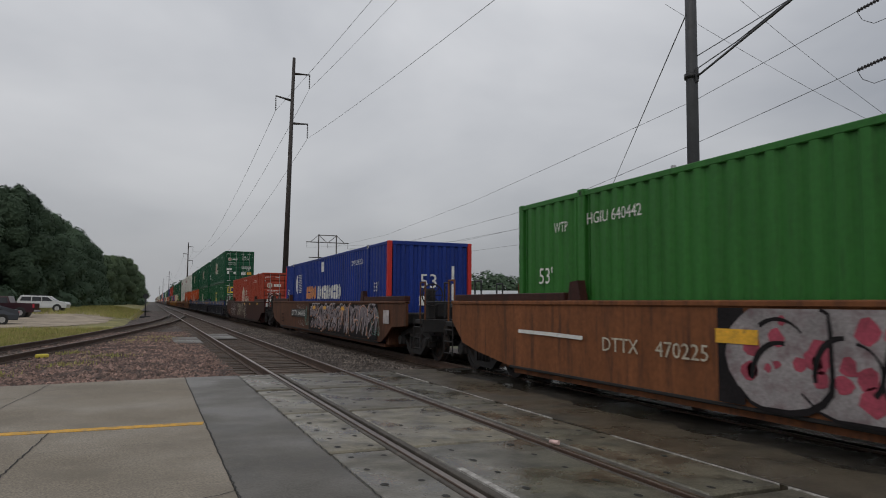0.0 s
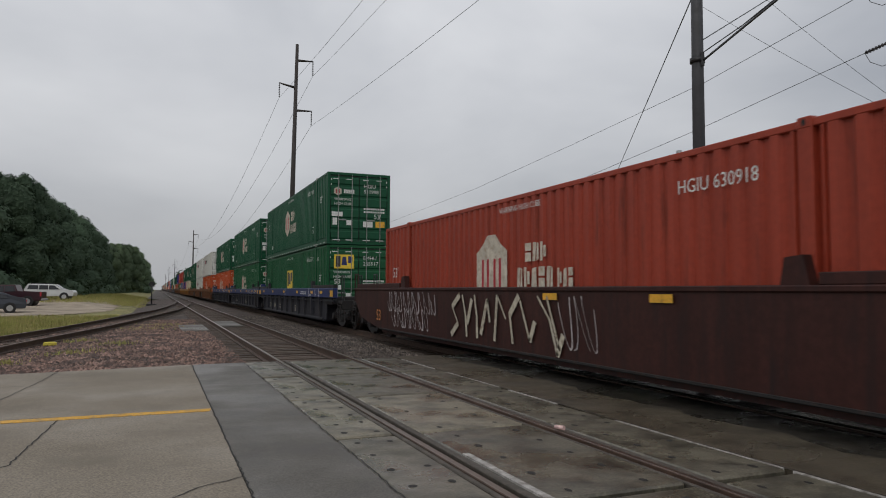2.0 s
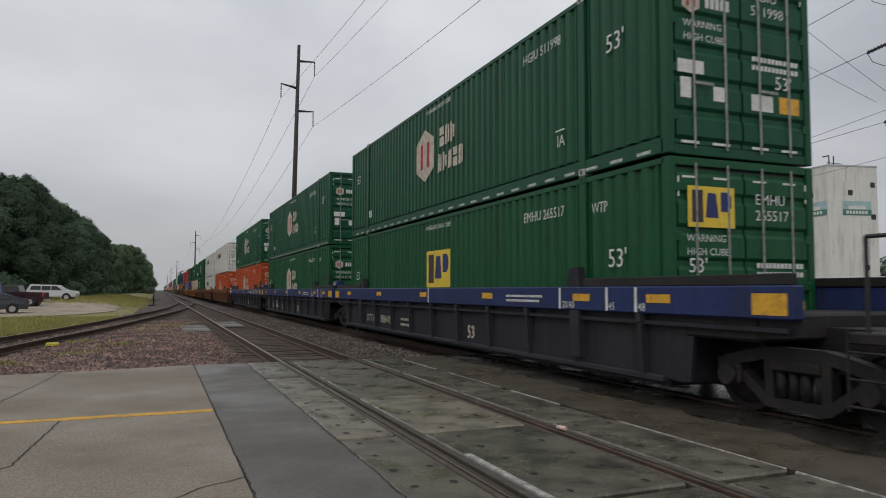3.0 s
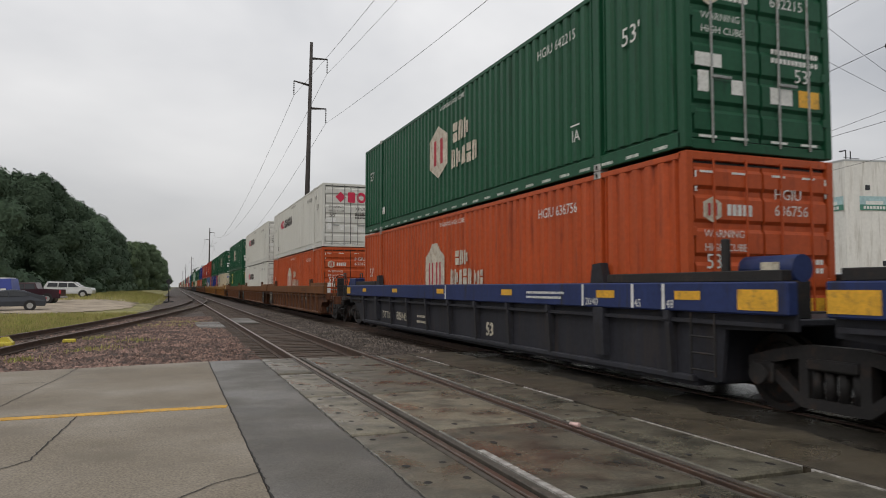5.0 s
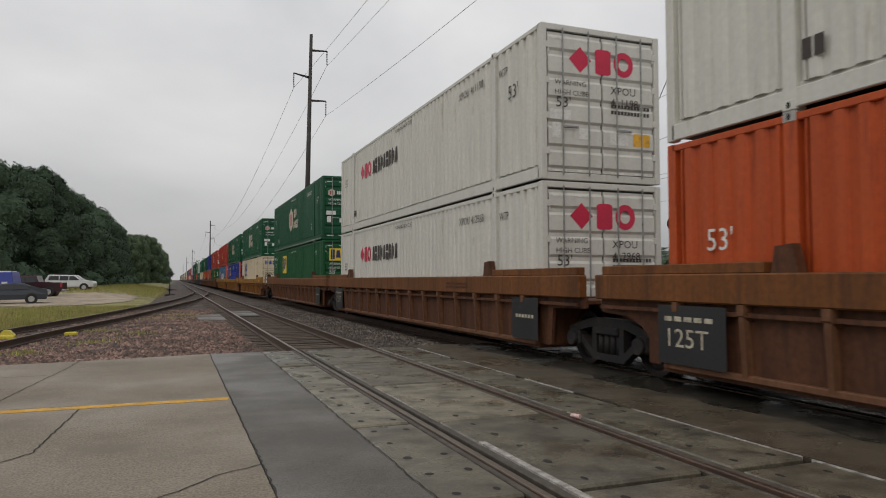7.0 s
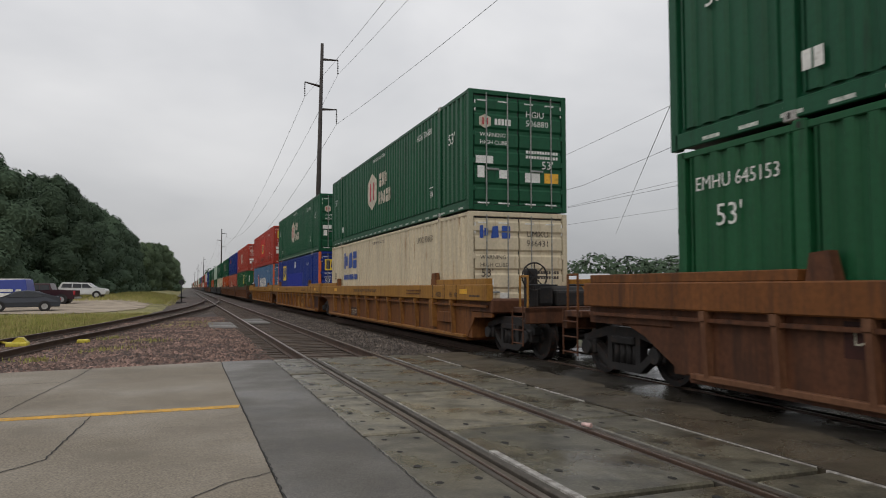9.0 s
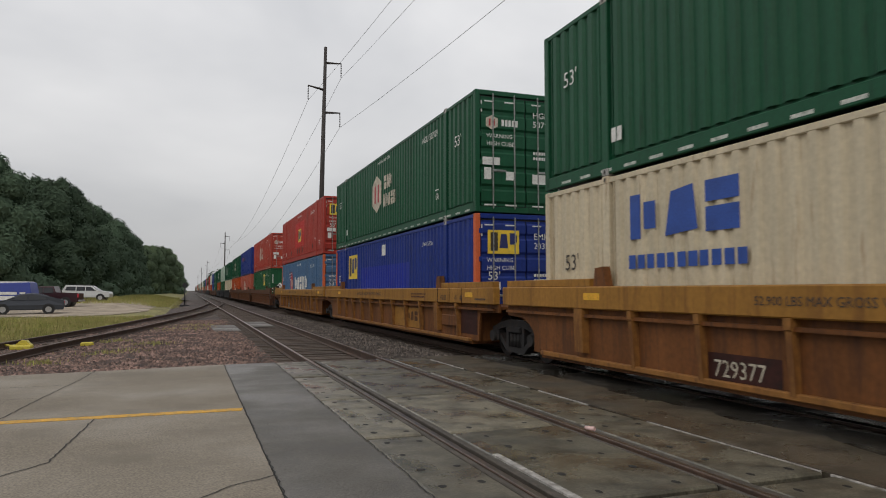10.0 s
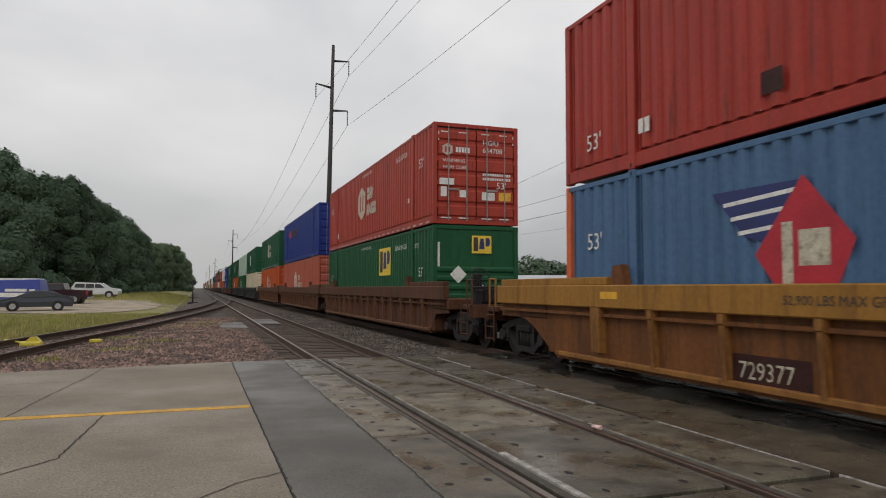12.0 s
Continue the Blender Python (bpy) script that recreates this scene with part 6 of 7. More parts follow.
# ---- grass and weeds ----
def blades(name, label, count, place, seed, tall):
    r = random.Random(seed)
    verts, faces = [], []
    for _ in range(count):
        x, y, z = place(r)
        h, w = tall * r.uniform(0.4, 1.2), r.uniform(0.012, 0.03)
        a, lean = r.uniform(0, 6.28), r.uniform(0.05, 0.5) * h
        dx, dy = math.cos(a), math.sin(a)
        b = len(verts)
        verts += [(x - dy * w, y + dx * w, z), (x + dy * w, y - dx * w, z), (x + dx * lean, y + dy * lean, z + h)]
        faces.append((b, b + 1, b + 2))
    me = bpy.data.meshes.new(name)
    me.from_pydata(verts, [], faces)
    me.materials.append(None)
    return tagged(part(name, me, M["blade"], None, label), "", "grass", kind="stuff")


def verge(r):
    while True:
        y = 14 + 32 * r.random() ** 0.9
        x = siding_x(y) - 1.35 - 9 * r.random() ** 1.4
        if y > 13.5:
            return x, y, terrain(x, y) - 0.02


def far_verge(r):
    y = r.uniform(78, 160)
    x = r.uniform(-14, -1.1)
    return x, y, terrain(x, y) - 0.02


def weeds(r):
    cx, cy, s = r.choice(((-1.9, 19.2, 0.4), (-1.0, 21.8, 0.35), (-0.4, 31.0, 0.8), (-2.2, 24.0, 0.3), (0.3, 34.0, 0.6), (-3.1, 17.5, 0.25)))
    x, y = cx + r.gauss(0, s), cy + r.gauss(0, s)
    return x, y, bed_height(x, y) - 0.02


blades("grass_blades", "tall green and straw grass beside the siding", 52000, verge, 61, 0.34)
blades("grass_blades", "rough grass beyond the gravel lot", 26000, far_verge, 62, 0.42)
blades("weeds", "yellow green weeds growing through the ballast", 1000, weeds, 63, 0.13)


# ---- power lines ----
def tube(name, pts, radius, mat, parent, n=5):
    bm = bmesh.new()
    rings = []
    for k, p in enumerate(pts):
        d = (Vector(pts[min(len(pts) - 1, k + 1)]) - Vector(pts[max(0, k - 1)])).normalized()
        q = d.to_track_quat("Z", "Y")
        rings.append([bm.verts.new(Vector(p) + q @ Vector((radius * math.cos(j * math.tau / n), radius * math.sin(j * math.tau / n), 0))) for j in range(n)])
    for a, b in zip(rings, rings[1:]):
        for j in range(n):
            bm.faces.new((a[j], a[(j + 1) % n], b[(j + 1) % n], b[j]))
    return part(name, bm, mat, parent)


def span(a, b, sag, n=28):
    return [(a[0] + (b[0] - a[0]) * u, a[1] + (b[1] - a[1]) * u, a[2] + (b[2] - a[2]) * u - 4 * sag * u * (1 - u)) for u in [k / n for k in range(n + 1)]]


def insulator_string(bm, a, b, n):
    a, b = Vector(a), Vector(b)
    rod(bm, a, b, 0.025, 6)
    for k in range(n):
        c = a.lerp(b, (k + 0.5) / n)
        d = (b - a).normalized() * 0.03
        rod(bm, c - d, c + d, 0.085, 8, 0.05)


def davit_pole(y, tall, lean=0.0, full=True):
    p = thing("power_pole", "tall dark steel power pole with three davit arms", "power pole", pose(11.62, y, 0), "power line poles")
    bm = bmesh.new()
    rod(bm, (0, 0, -0.6), (lean, 0, tall), 0.30 if full else 0.34, 10, 0.15)
    part("shaft", bm, M["pole"], p)
    ends = []
    for z, side, rise in ((tall - 1.5, 1, 0.0), (tall - 4.2, -1, 0.22), (tall - 6.45, 1, 0.0)):
        x = lean * z / tall
        tip = (11.62 + x + side * 1.58, y, z + rise)
        bm = bmesh.new()
        rod(bm, (x + side * 0.1, 0, z - 0.08), (x + side * 1.62, 0, z + rise), 0.13, 8, 0.06)
        part("davit_arm", bm, M["pole"], p)
        bm = bmesh.new()
        insulator_string(bm, (x + side * 1.58, 0, z + rise - 0.05), (x + side * 1.58, 0, z + rise - 1.42), 8)
        part("insulator", bm, M["insulator"], p)
        ends.append((tip[0], y, z + rise - 1.45))
    return ends


near = davit_pole(67.0, 25.3, 0.44)
line = thing("power_line", "three sagging power line wires over the tracks", "power line", group="wires")
for e in near:
    tube("wire", span(e, (e[0], -133.0, e[2]), 4.0, 60), 0.013, M["wire"], line)
before = near
for y, tall in ((264.0, 22.6), (547.0, 23.8), (824.0, 27.0), (1170.0, 26.0)):
    here = davit_pole(y, tall, 0.0, False)
    ln = thing("power_line", "thin power line wires running down the line", "power line", group="wires")
    for a, b in zip(before, here):
        tube("wire", span(a, b, 5.5, 30), 0.016, M["wire"], ln)
    before = here

# guyed street pole beside the crossing
sp = thing("street_pole", "dark grey utility pole beside the crossing signal", "utility pole", pose(12.6, 13.68, 0))
bm = bmesh.new()
rod(bm, (0, 0, -0.5), (0.06, 0, 15.5), 0.165, 12, 0.135)
part("shaft", bm, M["street_pole"], sp)
bm = bmesh.new()
rod(bm, (0.03, -0.17, 7.1), (0.03, -0.17, 7.45), 0.05, 6)
rod(bm, (0.02, 0, 7.22), (0.02, 0, 7.34), 0.19, 12)
part("bracket", bm, M["black"], sp)
tube("cable", [(0.05, -0.2, 7.25), (-0.9, -2.4, 7.16), (-1.9, -4.7, 7.06), (-6, -14, 6.7)], 0.028, M["black"], sp)
tube("cable", [(0.05, -0.2, 7.45), (-0.9, -2.4, 7.22), (-1.9, -4.7, 7.09), (-6, -14, 6.75)], 0.014, M["black"], sp)
tube("cable", [(0.1, -0.15, 7.8), (4.2, 0.55, 10.3), (12, 2, 15)], 0.014, M["black"], sp)
tube("guy_wire", [(-0.12, 0.0, 8.9), (22.2, 35.2, 9.0), (45, 71, 9.1)], 0.016, M["wire"], sp)
bm = bmesh.new()
rod(bm, (0.2, -0.1, 0.0), (0.2, -0.1, 3.4), 0.05, 8)
part("conduit", bm, M["galv"], sp)

# wooden double pole far off and its wires
TX, TY = 40.2, 171.0
ht = thing("transmission_tower", "dark wooden double pole transmission tower with braces", "tower", pose(TX, TY, 0))
for x in (-2.25, 2.25):
    bm = bmesh.new()
    part("pole", rod(bm, (x, 0, -0.6), (x, 0, 18.4), 0.22, 8, 0.15), M["far_pole"], ht)
for z, w in ((18.2, 2.3), (16.4, 5.4), (12.6, 4.6)):
    part("crossarm", rod(bmesh.new(), (-w, 0, z), (w, 0, z), 0.12, 6), M["far_pole"], ht)
for x in (-2.25, 2.25):
    for s in (-1, 1):
        part("brace", rod(bmesh.new(), (x, 0, 18.2), (x + s * 2.1, 0, 16.4), 0.08, 6), M["far_pole"], ht)
for x in (-5.2, 0, 5.2):
    bm = bmesh.new()
    insulator_string(bm, (x, 0, 16.4), (x, 0, 15.0), 6)
    part("insulator", bm, M["insulator"], ht)
hl = thing("power_line", "wires from the far tower with dark strain insulators", "power line", group="wires")
T1, T2, T3 = (TX - 5.2, TY, 15.0), (TX, TY, 15.0), (TX + 5.2, TY, 15.0)
for pts, ins in (([(26.0, 13.0, 11.6), (26.58, 19.32, 11.15), (27.47, 29.19, 10.39), (29.07, 47.04, 9.39), (31.5, 90.0, 9.6), T1], 1),
                 ([(26.0, 13.0, 14.1), (26.58, 19.23, 13.63), (27.48, 29.22, 12.82), (28.9, 45.1, 12.45), (30.78, 66.05, 12.1), (34, 105, 12.2), T2], 1),
                 ([(32.7, 17.0, 10.1), (32.98, 23.22, 9.76), (33.58, 35.63, 9.21), (33.9, 42.1, 8.9), (38, 100, 10.0), T3], 1),
                 ([(50.4, 20.0, 12.9), (49.4, 34.1, 11.32), (48.22, 51.62, 9.78), (47.93, 56.04, 9.57), (47, 100, 9.8), T3], 0),
                 ([(40.0, 20.0, 13.3), (40.0, 27.5, 12.31), (40.01, 38.71, 10.97), (40.02, 42.16, 10.75), (41, 90, 10.4), T3], 0)):
    tube("wire", pts, 0.014, M["wire"], hl)
    if ins:
        bm = bmesh.new()
        c, d = Vector(pts[1]), (Vector(pts[0]) - Vector(pts[1])).normalized()
        insulator_string(bm, c + d * 1.9, c, 13)
        part("insulator", bm, M["insulator"], hl)
        tube("jumper", [tuple(c), tuple(c + Vector((0.1, -0.15, -0.4))), tuple(c + Vector((0.3, -0.5, -0.65))), tuple(c + Vector((0.6, -1.1, -0.5)))], 0.014, M["wire"], hl)
for a, b in (((49.5, 33.9, 15.5), (43.4, 41.4, 26.3)), ((48.8, 34.9, 15.4), (38.0, 44.0, 26.0))):
    tube("wire", span(a, b, 0.2, 8), 0.016, M["wire"], hl)

# ---- crossing signal ----
sg = thing("crossing_signal", "galvanised railroad crossing signal with crossbuck and red lights", "crossing signal", pose(11.33, 12.94, 0, 0, 0, -42))
part("mast", rod(bmesh.new(), (0, 0, 0), (0, 0, 4.72), 0.065, 10), M["galv"], sg)
part("base", rounded(bmesh.new(), -0.28, 0.28, -0.28, 0.28, -0.2, 0.35, 0.04, 1), M["galv"], sg)
part("light_arm", rod(bmesh.new(), (-0.62, -0.1, 2.98), (0.62, -0.1, 2.98), 0.028, 8), M["black"], sg)
part("junction_box", rounded(bmesh.new(), 0.08, 0.34, -0.1, 0.06, 3.2, 3.42, 0.02, 1), M["galv"], sg)
part("small_sign", rounded(bmesh.new(), -0.13, 0.10, -0.1, -0.08, 2.02, 2.26, 0.008, 1), M["cobalt_ink"], sg, "small blue notice sign")
for k, words in enumerate(("RAIL  ROAD", "CROS SING")):
    tilt = -38 if k == 0 else 52
    bm = bmesh.new()
    rounded(bm, -0.61, 0.61, -0.012, 0.012, -0.115, 0.115, 0.006, 1)
    bl = part("crossbuck_blade", bm, M["sign_white"], sg, "white reflective blade with black letters", pose(0.30, -0.22 - 0.03 * k, 4.02, 0, 0, 56) @ pose(0, 0, 0, 0, -tilt, 0))
    part("lettering", text_mesh(words, 0.15), M["black"], bl, "", Matrix.Translation((-0.54, -0.014, -0.07)) @ FRONT @ Matrix.Diagonal((0.82, 1, 1, 1)))
for x, lit, turn in ((-0.48, False, 0), (-0.16, True, 0), (0.26, False, 30), (0.55, False, 60)):
    lt = part("flashing_light", rod(bmesh.new(), (0, 0.02, 0), (0, -0.03, 0), 0.19 if turn == 0 else 0.18, 24), M["black"], sg, "black round light backing", pose(x, -0.16, 2.70, 0, 0, -turn * 1.2))
    part("lens", rod(bmesh.new(), (0, -0.03, 0), (0, -0.055, 0), 0.095, 18, 0.085), M["lens_on"] if lit else M["lens_off"], lt, "lit red lens" if lit else "dark lens")
    bm = bmesh.new()
    n = 14
    a = [bm.verts.new((0.115 * math.cos(q), -0.03, 0.115 * math.sin(q))) for q in [math.pi * (-0.1 + 1.2 * k / n) for k in range(n + 1)]]
    b = [bm.verts.new((0.125 * math.cos(q), -0.30, 0.125 * math.sin(q))) for q in [math.pi * (0.05 + 0.9 * k / n) for k in range(n + 1)]]
    for k in range(n):
        bm.faces.new((a[k], a[k + 1], b[k + 1], b[k]))
    part("hood", bm, M["black"], lt)

# ---- grain tower and sheds ----
A, B, C2 = Vector((133.9, 116.8)), Vector((132.7, 106.3)), Vector((144.5, 103.8))
Dd = A + C2 - B
tower = thing("grain_tower", "tall white concrete grain tower with small windows", "building")
part("wall", prism(bmesh.new(), [tuple(A), tuple(B), tuple(C2), tuple(Dd)], "z", -0.6, 28.4), M["silo"], tower)
mid = (A + C2) / 2
part("roof", prism(bmesh.new(), [tuple(mid + (q - mid) * 1.015) for q in (A, B, C2, Dd)], "z", 28.4, 28.75), M["shed_roof"], tower)


def on_face(p, q, u0, u1, z0, z1, mat, name, lift):
    d = (q - p).normalized()
    n = Vector((d.y, -d.x)) if (p - mid).dot(Vector((d.y, -d.x))) > 0 else Vector((-d.y, d.x))
    bm = bmesh.new()
    pts = [p + (q - p) * u0, p + (q - p) * u1, p + (q - p) * u1 + n * lift, p + (q - p) * u0 + n * lift]
    prism(bm, [tuple(v) for v in pts], "z", z0, z1)
    return part(name, bm, mat, tower)


for p, q, u, z in ((A, B, 0.52, 22.0), (B, C2, 0.40, 22.2), (B, C2, 0.86, 24.0), (B, C2, 0.86, 17.0), (B, C2, 0.70, 6.0)):
    on_face(p, q, u, u + 0.09, z, z + 1.1, M["window_dark"], "window", 0.08)
for p, q, u0, u1 in ((A, B, 0.2, 0.95), (B, C2, 0.28, 0.86)):
    on_face(p, q, u0, u1, 17.9, 20.9, M["logo_sky"], "sign", 0.08)
    on_face(p, q, u0, u1, 17.9, 19.1, M["logo_green"], "sign_band", 0.14)
    for k in range(7):
        w = (u1 - u0) / 9
        on_face(p, q, u0 + w * (k + 1), u0 + w * (k + 1.7), 18.15, 18.8, M["white"], "sign_bar", 0.18)
    on_face(p, q, u0 + (u1 - u0) * 0.2, u0 + (u1 - u0) * 0.8, 19.1, 19.9, M["white"], "sign_peak", 0.12)
bm = bmesh.new()
for dx in (0, 1.4):
    rod(bm, (B.x + 3 + dx, B.y + 2, 28.7), (B.x + 3 + dx, B.y + 2, 31.2), 0.12, 6)
rod(bm, (B.x + 3, B.y + 2, 31.2), (B.x + 1.2, B.y + 2, 30.8), 0.16, 6)
rod(bm, (B.x + 2.4, B.y + 2, 29.6), (B.x + 7, B.y + 2, 29.6), 0.08, 6)
part("rooftop_gear", bm, M["black"], tower, "dark pipes and rail on the roof")


def shed(label, x, y, turn, w, d, wall, ridge):
    s = thing("shed", label, "building", pose(x, y, -0.6, 0, 0, turn), "sheds beyond the tracks")
    part("wall", prism(bmesh.new(), [(-d / 2, 0), (d / 2, 0), (d / 2, wall), (0, ridge), (-d / 2, wall)], "x", -w / 2, w / 2), M["shed"], s)
    bm = bmesh.new()
    prism(bm, [(-d / 2 - 0.4, wall - 0.1), (0, ridge + 0.05), (d / 2 + 0.4, wall - 0.1), (d / 2 + 0.4, wall + 0.05), (0, ridge + 0.2), (-d / 2 - 0.4, wall + 0.05)], "x", -w / 2 - 0.3, w / 2 + 0.3)
    part("roof", bm, M["shed_roof"], s)
    for k in range(int(w / 6)):
        part("door", rounded(bmesh.new(), -w / 2 + 2 + k * 6, -w / 2 + 5 + k * 6, -d / 2 - 0.06, -d / 2, 0, wall * 0.75, 0.03, 1), M["shed_roof"], s)


shed("long low white metal shed by the grain tower", 104, 84, -38, 44, 12, 3.0, 4.3)
shed("white metal shed beyond the tracks", 74, 138, -20, 30, 12, 3.4, 4.8)
shed("low white shed far beyond the tracks", 96, 205, -15, 40, 14, 4.2, 6.2)


# ---- parked vehicles ----
def wheel_set(car, xs, track_w, r):
    for x in xs:
        for s in (-1, 1):
            ty = part("wheel", rod(bmesh.new(), (0, -0.11, 0), (0, 0.11, 0), r, 20), M["tyre"], car, "black tyre", pose(x, s * track_w / 2, r))
            part("rim", rod(bmesh.new(), (0, -0.118, 0), (0, 0.118, 0), r * 0.62, 14), M["rim"], ty, "pale alloy rim")


def vehicle(name, label, at, body_pts, glass, width, paint_mat, wheels, r, extra=(), screens=()):
    """Body from a side outline (x along the car, z up); glass: list of outlines of side windows."""
    v = thing(name, label, "car", at, "parked cars")
    bm = bmesh.new()
    prism(bm, body_pts, "y", -width / 2, width / 2)
    top = max(p[1] for p in body_pts)
    for q in bm.verts:
        if q.co.z > 0.95:
            q.co.y *= 1 - 0.17 * (q.co.z - 0.95) / max(0.2, top - 0.95)
    bmesh.ops.bevel(bm, geom=bm.edges[:], offset=0.05, segments=2, affect="EDGES", profile=0.5)
    part("body", bm, paint_mat, v)
    for pts in glass:
        for s in (-1, 1):
            bm = bmesh.new()
            prism(bm, pts, "y", -0.012, 0.012)
            ob = part("window", bm, M["car_glass"], v, "tinted side glass")
            zc = sum(p[1] for p in pts) / len(pts)
            ob.matrix_basis = pose(0, s * (width / 2 * (1 - 0.17 * (zc - 0.95) / max(0.2, top - 0.95)) + 0.012), 0) @ Matrix.Translation((0, 0, zc)) @ pose(0, 0, 0, s * math.degrees(math.atan(0.17 * width / 2 / max(0.2, top - 0.95)))) @ Matrix.Translation((0, 0, -zc))
    for (ax, az), (bx, bz) in screens:
        d = Vector((bx - ax, bz - az)).normalized()
        nx, nz = (d.y, -d.x) if d.x < 0 and ax > 0 else (-d.y, d.x)
        if nz < 0:
            nx, nz = -nx, -nz
        half = width / 2 * 0.80
        bm = prism(bmesh.new(), [(ax + nx * 0.004, az + nz * 0.004), (bx + nx * 0.004, bz + nz * 0.004), (bx + nx * 0.02, bz + nz * 0.02), (ax + nx * 0.02, az + nz * 0.02)], "y", -half, half)
        part("windscreen", bm, M["car_glass"], v, "dark sloping glass")
    for x in wheels:
        part("wheel_arch", rod(bmesh.new(), (x, -width / 2 - 0.004, r * 1.05), (x, width / 2 + 0.004, r * 1.05), r * 1.2, 18), M["black"], v, "dark wheel arch")
    wheel_set(v, wheels, width - 0.16, r)
    for nm, bounds, mat in extra:
        part(nm, rounded(bmesh.new(), *bounds, 0.02, 1), mat, v)
    return v


GREY_CAR = material("dark grey car paint", (0.05, 0.055, 0.066), 0.28, 0.35, vary=0.06)
MAROON_CAR = material("dark maroon car paint", (0.035, 0.010, 0.013), 0.28, 0.3, vary=0.06)
WHITE_CAR = material("silver white car paint", (0.55, 0.56, 0.55), 0.3, 0.2, vary=0.06)
BLUE_VAN = material("blue van paint", (0.03, 0.05, 0.26), 0.3, 0.1, vary=0.08)
vehicle("sedan", "dark grey four door sedan parked on gravel", pose(-10.95, 57.0, terrain(-10.95, 57.0) + 0.045, 0, 0, 190),
        [(-2.3, 0.3), (2.28, 0.28), (2.36, 0.62), (2.2, 0.82), (1.2, 0.97), (0.45, 1.40), (-0.2, 1.47), (-0.95, 1.42), (-1.75, 1.08), (-2.3, 1.02), (-2.38, 0.65)],
        [[(0.98, 0.98), (0.42, 1.32), (-0.05, 1.37), (-0.05, 0.98)], [(-0.12, 0.98), (-0.12, 1.37), (-0.85, 1.33), (-1.35, 1.02)]], 1.82, GREY_CAR, (1.42, -1.36), 0.33,
        [("tail_light", (-2.37, -2.2, 0.55, 0.88, 0.76, 0.92), M["red_ink"]), ("headlight", (2.05, 2.34, 0.55, 0.88, 0.62, 0.76), M["rim"]), ("headlight", (2.05, 2.34, -0.88, -0.55, 0.62, 0.76), M["rim"])],
        [((1.12, 1.01), (0.52, 1.36)), ((-1.02, 1.39), (-1.68, 1.11))])
vehicle("pickup_truck", "dark maroon pickup truck parked on gravel", pose(-12.1, 71.2, terrain(-12.1, 71.2) + 0.045, 0, 0, 174),
        [(-2.8, 0.42), (2.75, 0.42), (2.85, 0.8), (2.7, 1.08), (1.45, 1.18), (0.75, 1.80), (-0.75, 1.82), (-0.95, 1.22), (-2.8, 1.22)],
        [[(1.2, 1.2), (0.68, 1.68), (0.1, 1.70), (0.1, 1.2)], [(0.02, 1.2), (0.02, 1.70), (-0.68, 1.70), (-0.78, 1.24)]], 2.0, MAROON_CAR, (1.75, -1.75), 0.39,
        [("tail_light", (-2.83, -2.7, 0.75, 0.98, 0.8, 1.15), M["red_ink"]), ("bumper", (-2.95, -2.75, -0.9, 0.9, 0.45, 0.6), M["galv"])], [((1.38, 1.24), (0.82, 1.74))])
vehicle("white_suv", "silver white sport utility vehicle parked by the grass", pose(-10.8, 87.3, terrain(-10.8, 87.3) + 0.045, 0, 0, -6),
        [(-2.4, 0.42), (2.4, 0.42), (2.48, 0.8), (2.35, 1.05), (1.3, 1.14), (0.55, 1.72), (-2.1, 1.78), (-2.42, 1.15)],
        [[(1.05, 1.16), (0.5, 1.60), (0.0, 1.62), (0.0, 1.16)], [(-0.08, 1.16), (-0.08, 1.62), (-0.95, 1.63), (-0.95, 1.16)], [(-1.05, 1.18), (-1.05, 1.63), (-1.95, 1.62), (-2.1, 1.2)]],
        1.9, WHITE_CAR, (1.5, -1.45), 0.38, [("roof_rack", (-1.8, 0.2, -0.6, -0.55, 1.76, 1.84), M["black"]), ("roof_rack", (-1.8, 0.2, 0.55, 0.6, 1.76, 1.84), M["black"])], [((1.22, 1.20), (0.62, 1.67))])
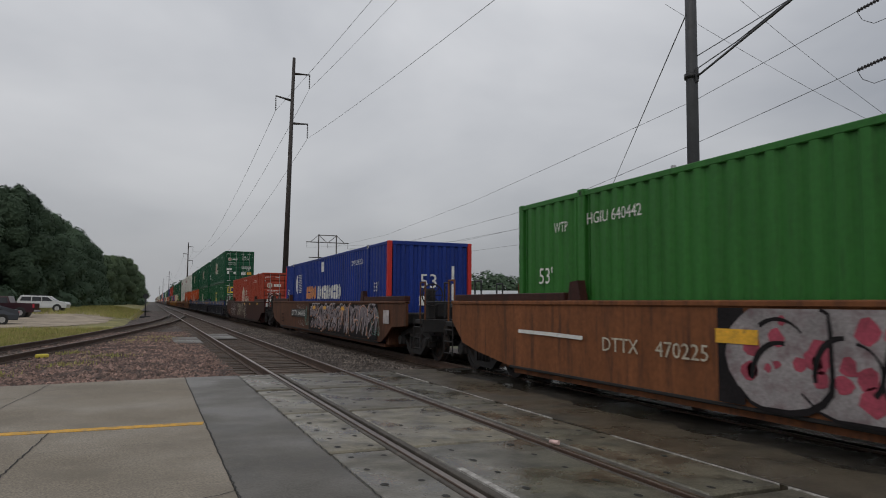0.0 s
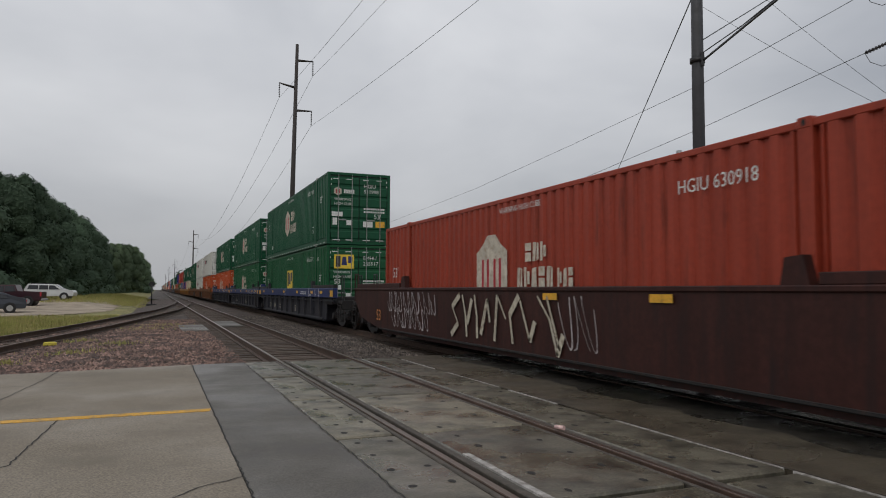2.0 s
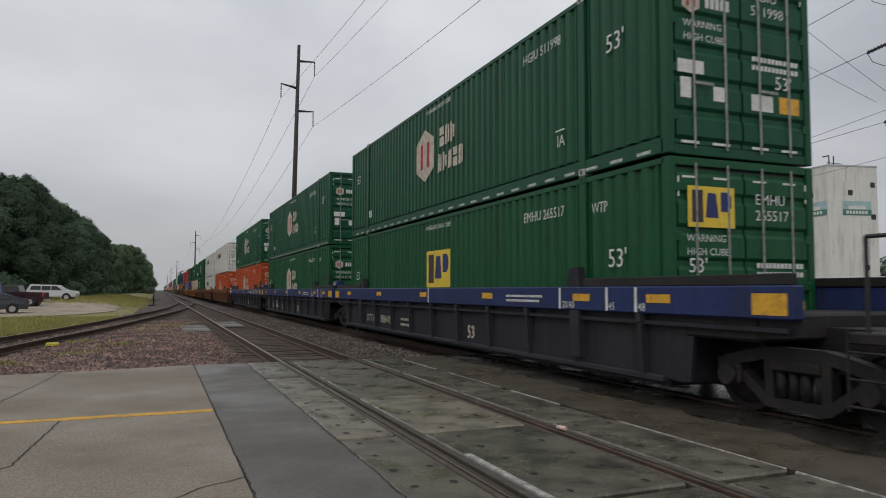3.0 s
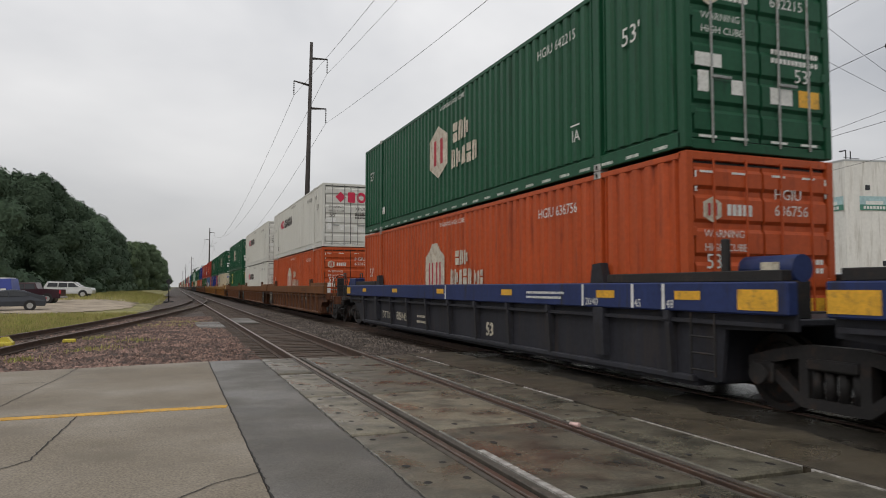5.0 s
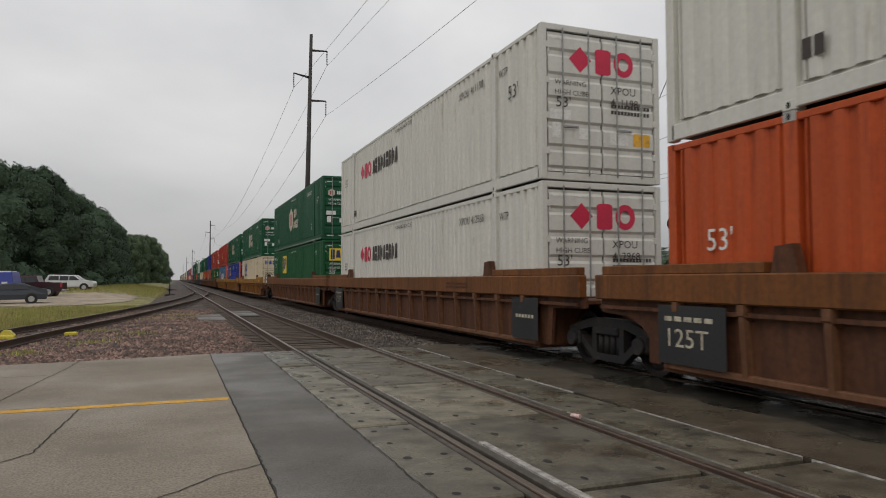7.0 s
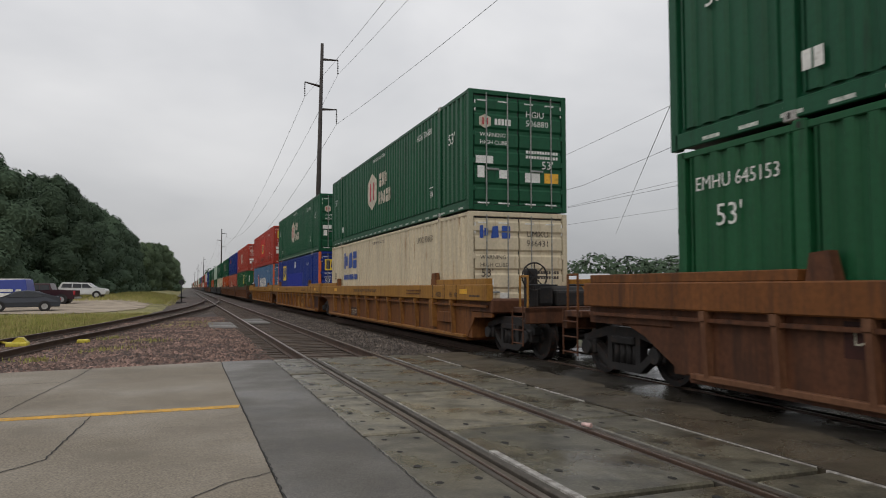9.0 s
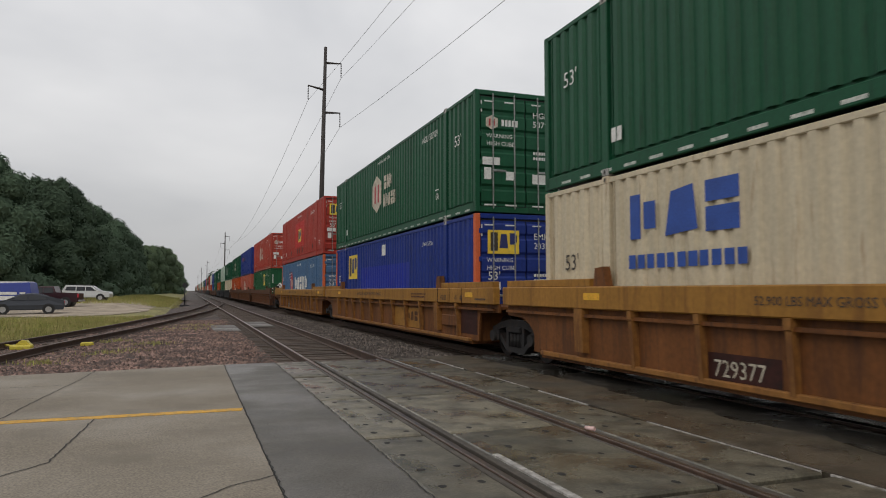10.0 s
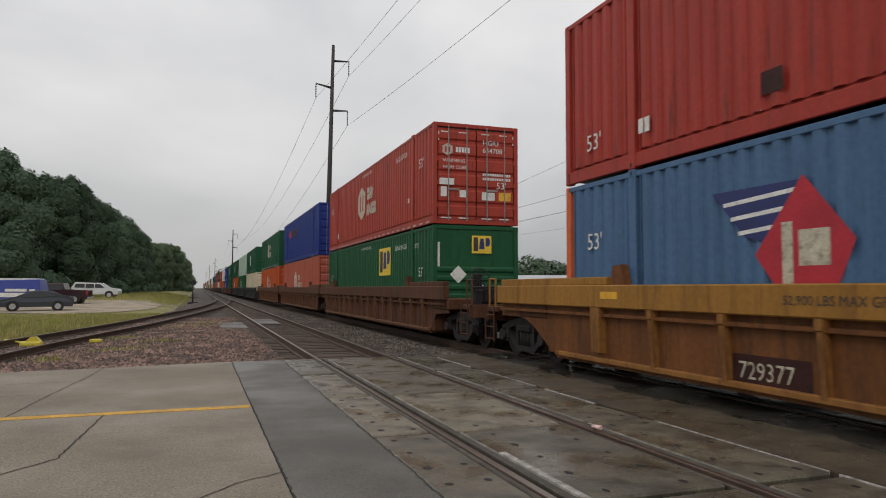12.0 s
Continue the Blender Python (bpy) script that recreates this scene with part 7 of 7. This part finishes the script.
van = vehicle("van", "blue and white lettered van parked on gravel", pose(-14.8, 65.5, terrain(-14.8, 65.5) + 0.045, 0, 0, 172),
              [(-2.9, 0.4), (2.6, 0.4), (2.75, 0.8), (2.6, 1.15), (1.8, 1.35), (1.1, 2.10), (-2.75, 2.2), (-2.92, 1.2)],
              [[(1.55, 1.36), (1.05, 1.92), (0.45, 1.94), (0.45, 1.36)]], 2.0, BLUE_VAN, (1.8, -1.7), 0.37,
              [("roof_panel", (-2.6, 0.9, -0.75, 0.75, 2.14, 2.26), M["white"]), ("lettering_bar", (-1.9, -0.3, 0.985, 1.0, 1.2, 1.42), M["white"]),
               ("lettering_bar", (-2.2, 0.6, 0.99, 1.004, 0.75, 1.1), M["white"]), ("lettering_bar", (0.5, 2.4, 0.99, 1.004, 0.6, 1.3), M["white"]), ("lettering_bar", (-2.5, -2.1, 0.985, 1.0, 0.85, 1.4), M["white"])])

# ---- trackside things ----
st = thing("switch_stand", "slim dark switch stand with a round target", "switch stand", pose(-0.51, 79.5, -0.3))
part("post", rod(bmesh.new(), (0, 0, 0), (0, 0, 2.2), 0.06, 8), M["black"], st)
part("target", rod(bmesh.new(), (0, -0.03, 2.25), (0, 0.03, 2.25), 0.28, 16), M["black"], st)
part("base", rounded(bmesh.new(), -0.5, 0.5, -0.2, 0.2, 0, 0.18, 0.02, 1), M["black"], st)
dr = thing("derail", "bright yellow derail device on the siding rail", "derail", pose(-4.25, 21.8, -0.2))
part("shoe", rounded(bmesh.new(), -0.28, 0.25, -0.2, 0.15, 0.0, 0.14, 0.04, 2), M["derail"], dr)
part("wedge", prism(bmesh.new(), [(-0.2, 0.1), (0.25, 0.1), (0.1, 0.26), (-0.03, 0.26)], "y", -0.12, 0.12), M["derail"], dr)
part("lever", rod(bmesh.new(), (-0.25, 0.1, 0.1), (-0.75, 0.4, 0.16), 0.03, 6), M["derail"], dr)
tb = thing("marker_block", "yellow painted block beside the siding rail", "marker", pose(-2.75, 22.4, -0.19))
part("block", rounded(bmesh.new(), -0.17, 0.17, -0.07, 0.07, 0, 0.12, 0.03, 1), M["derail"], tb)
mt = thing("track_mat", "grey mat lying between the rails", "track mat", pose(3.0, 33.5, -0.19))
part("mat", rounded(bmesh.new(), -0.55, 0.5, -2.4, 2.4, 0, 0.05, 0.02, 1), M["asphalt"], mt)
ob = copy_thing(mt, pose(1.45, 31.0, -0.22))
tagged(ob, "grey mat lying beside the rail")


motions()
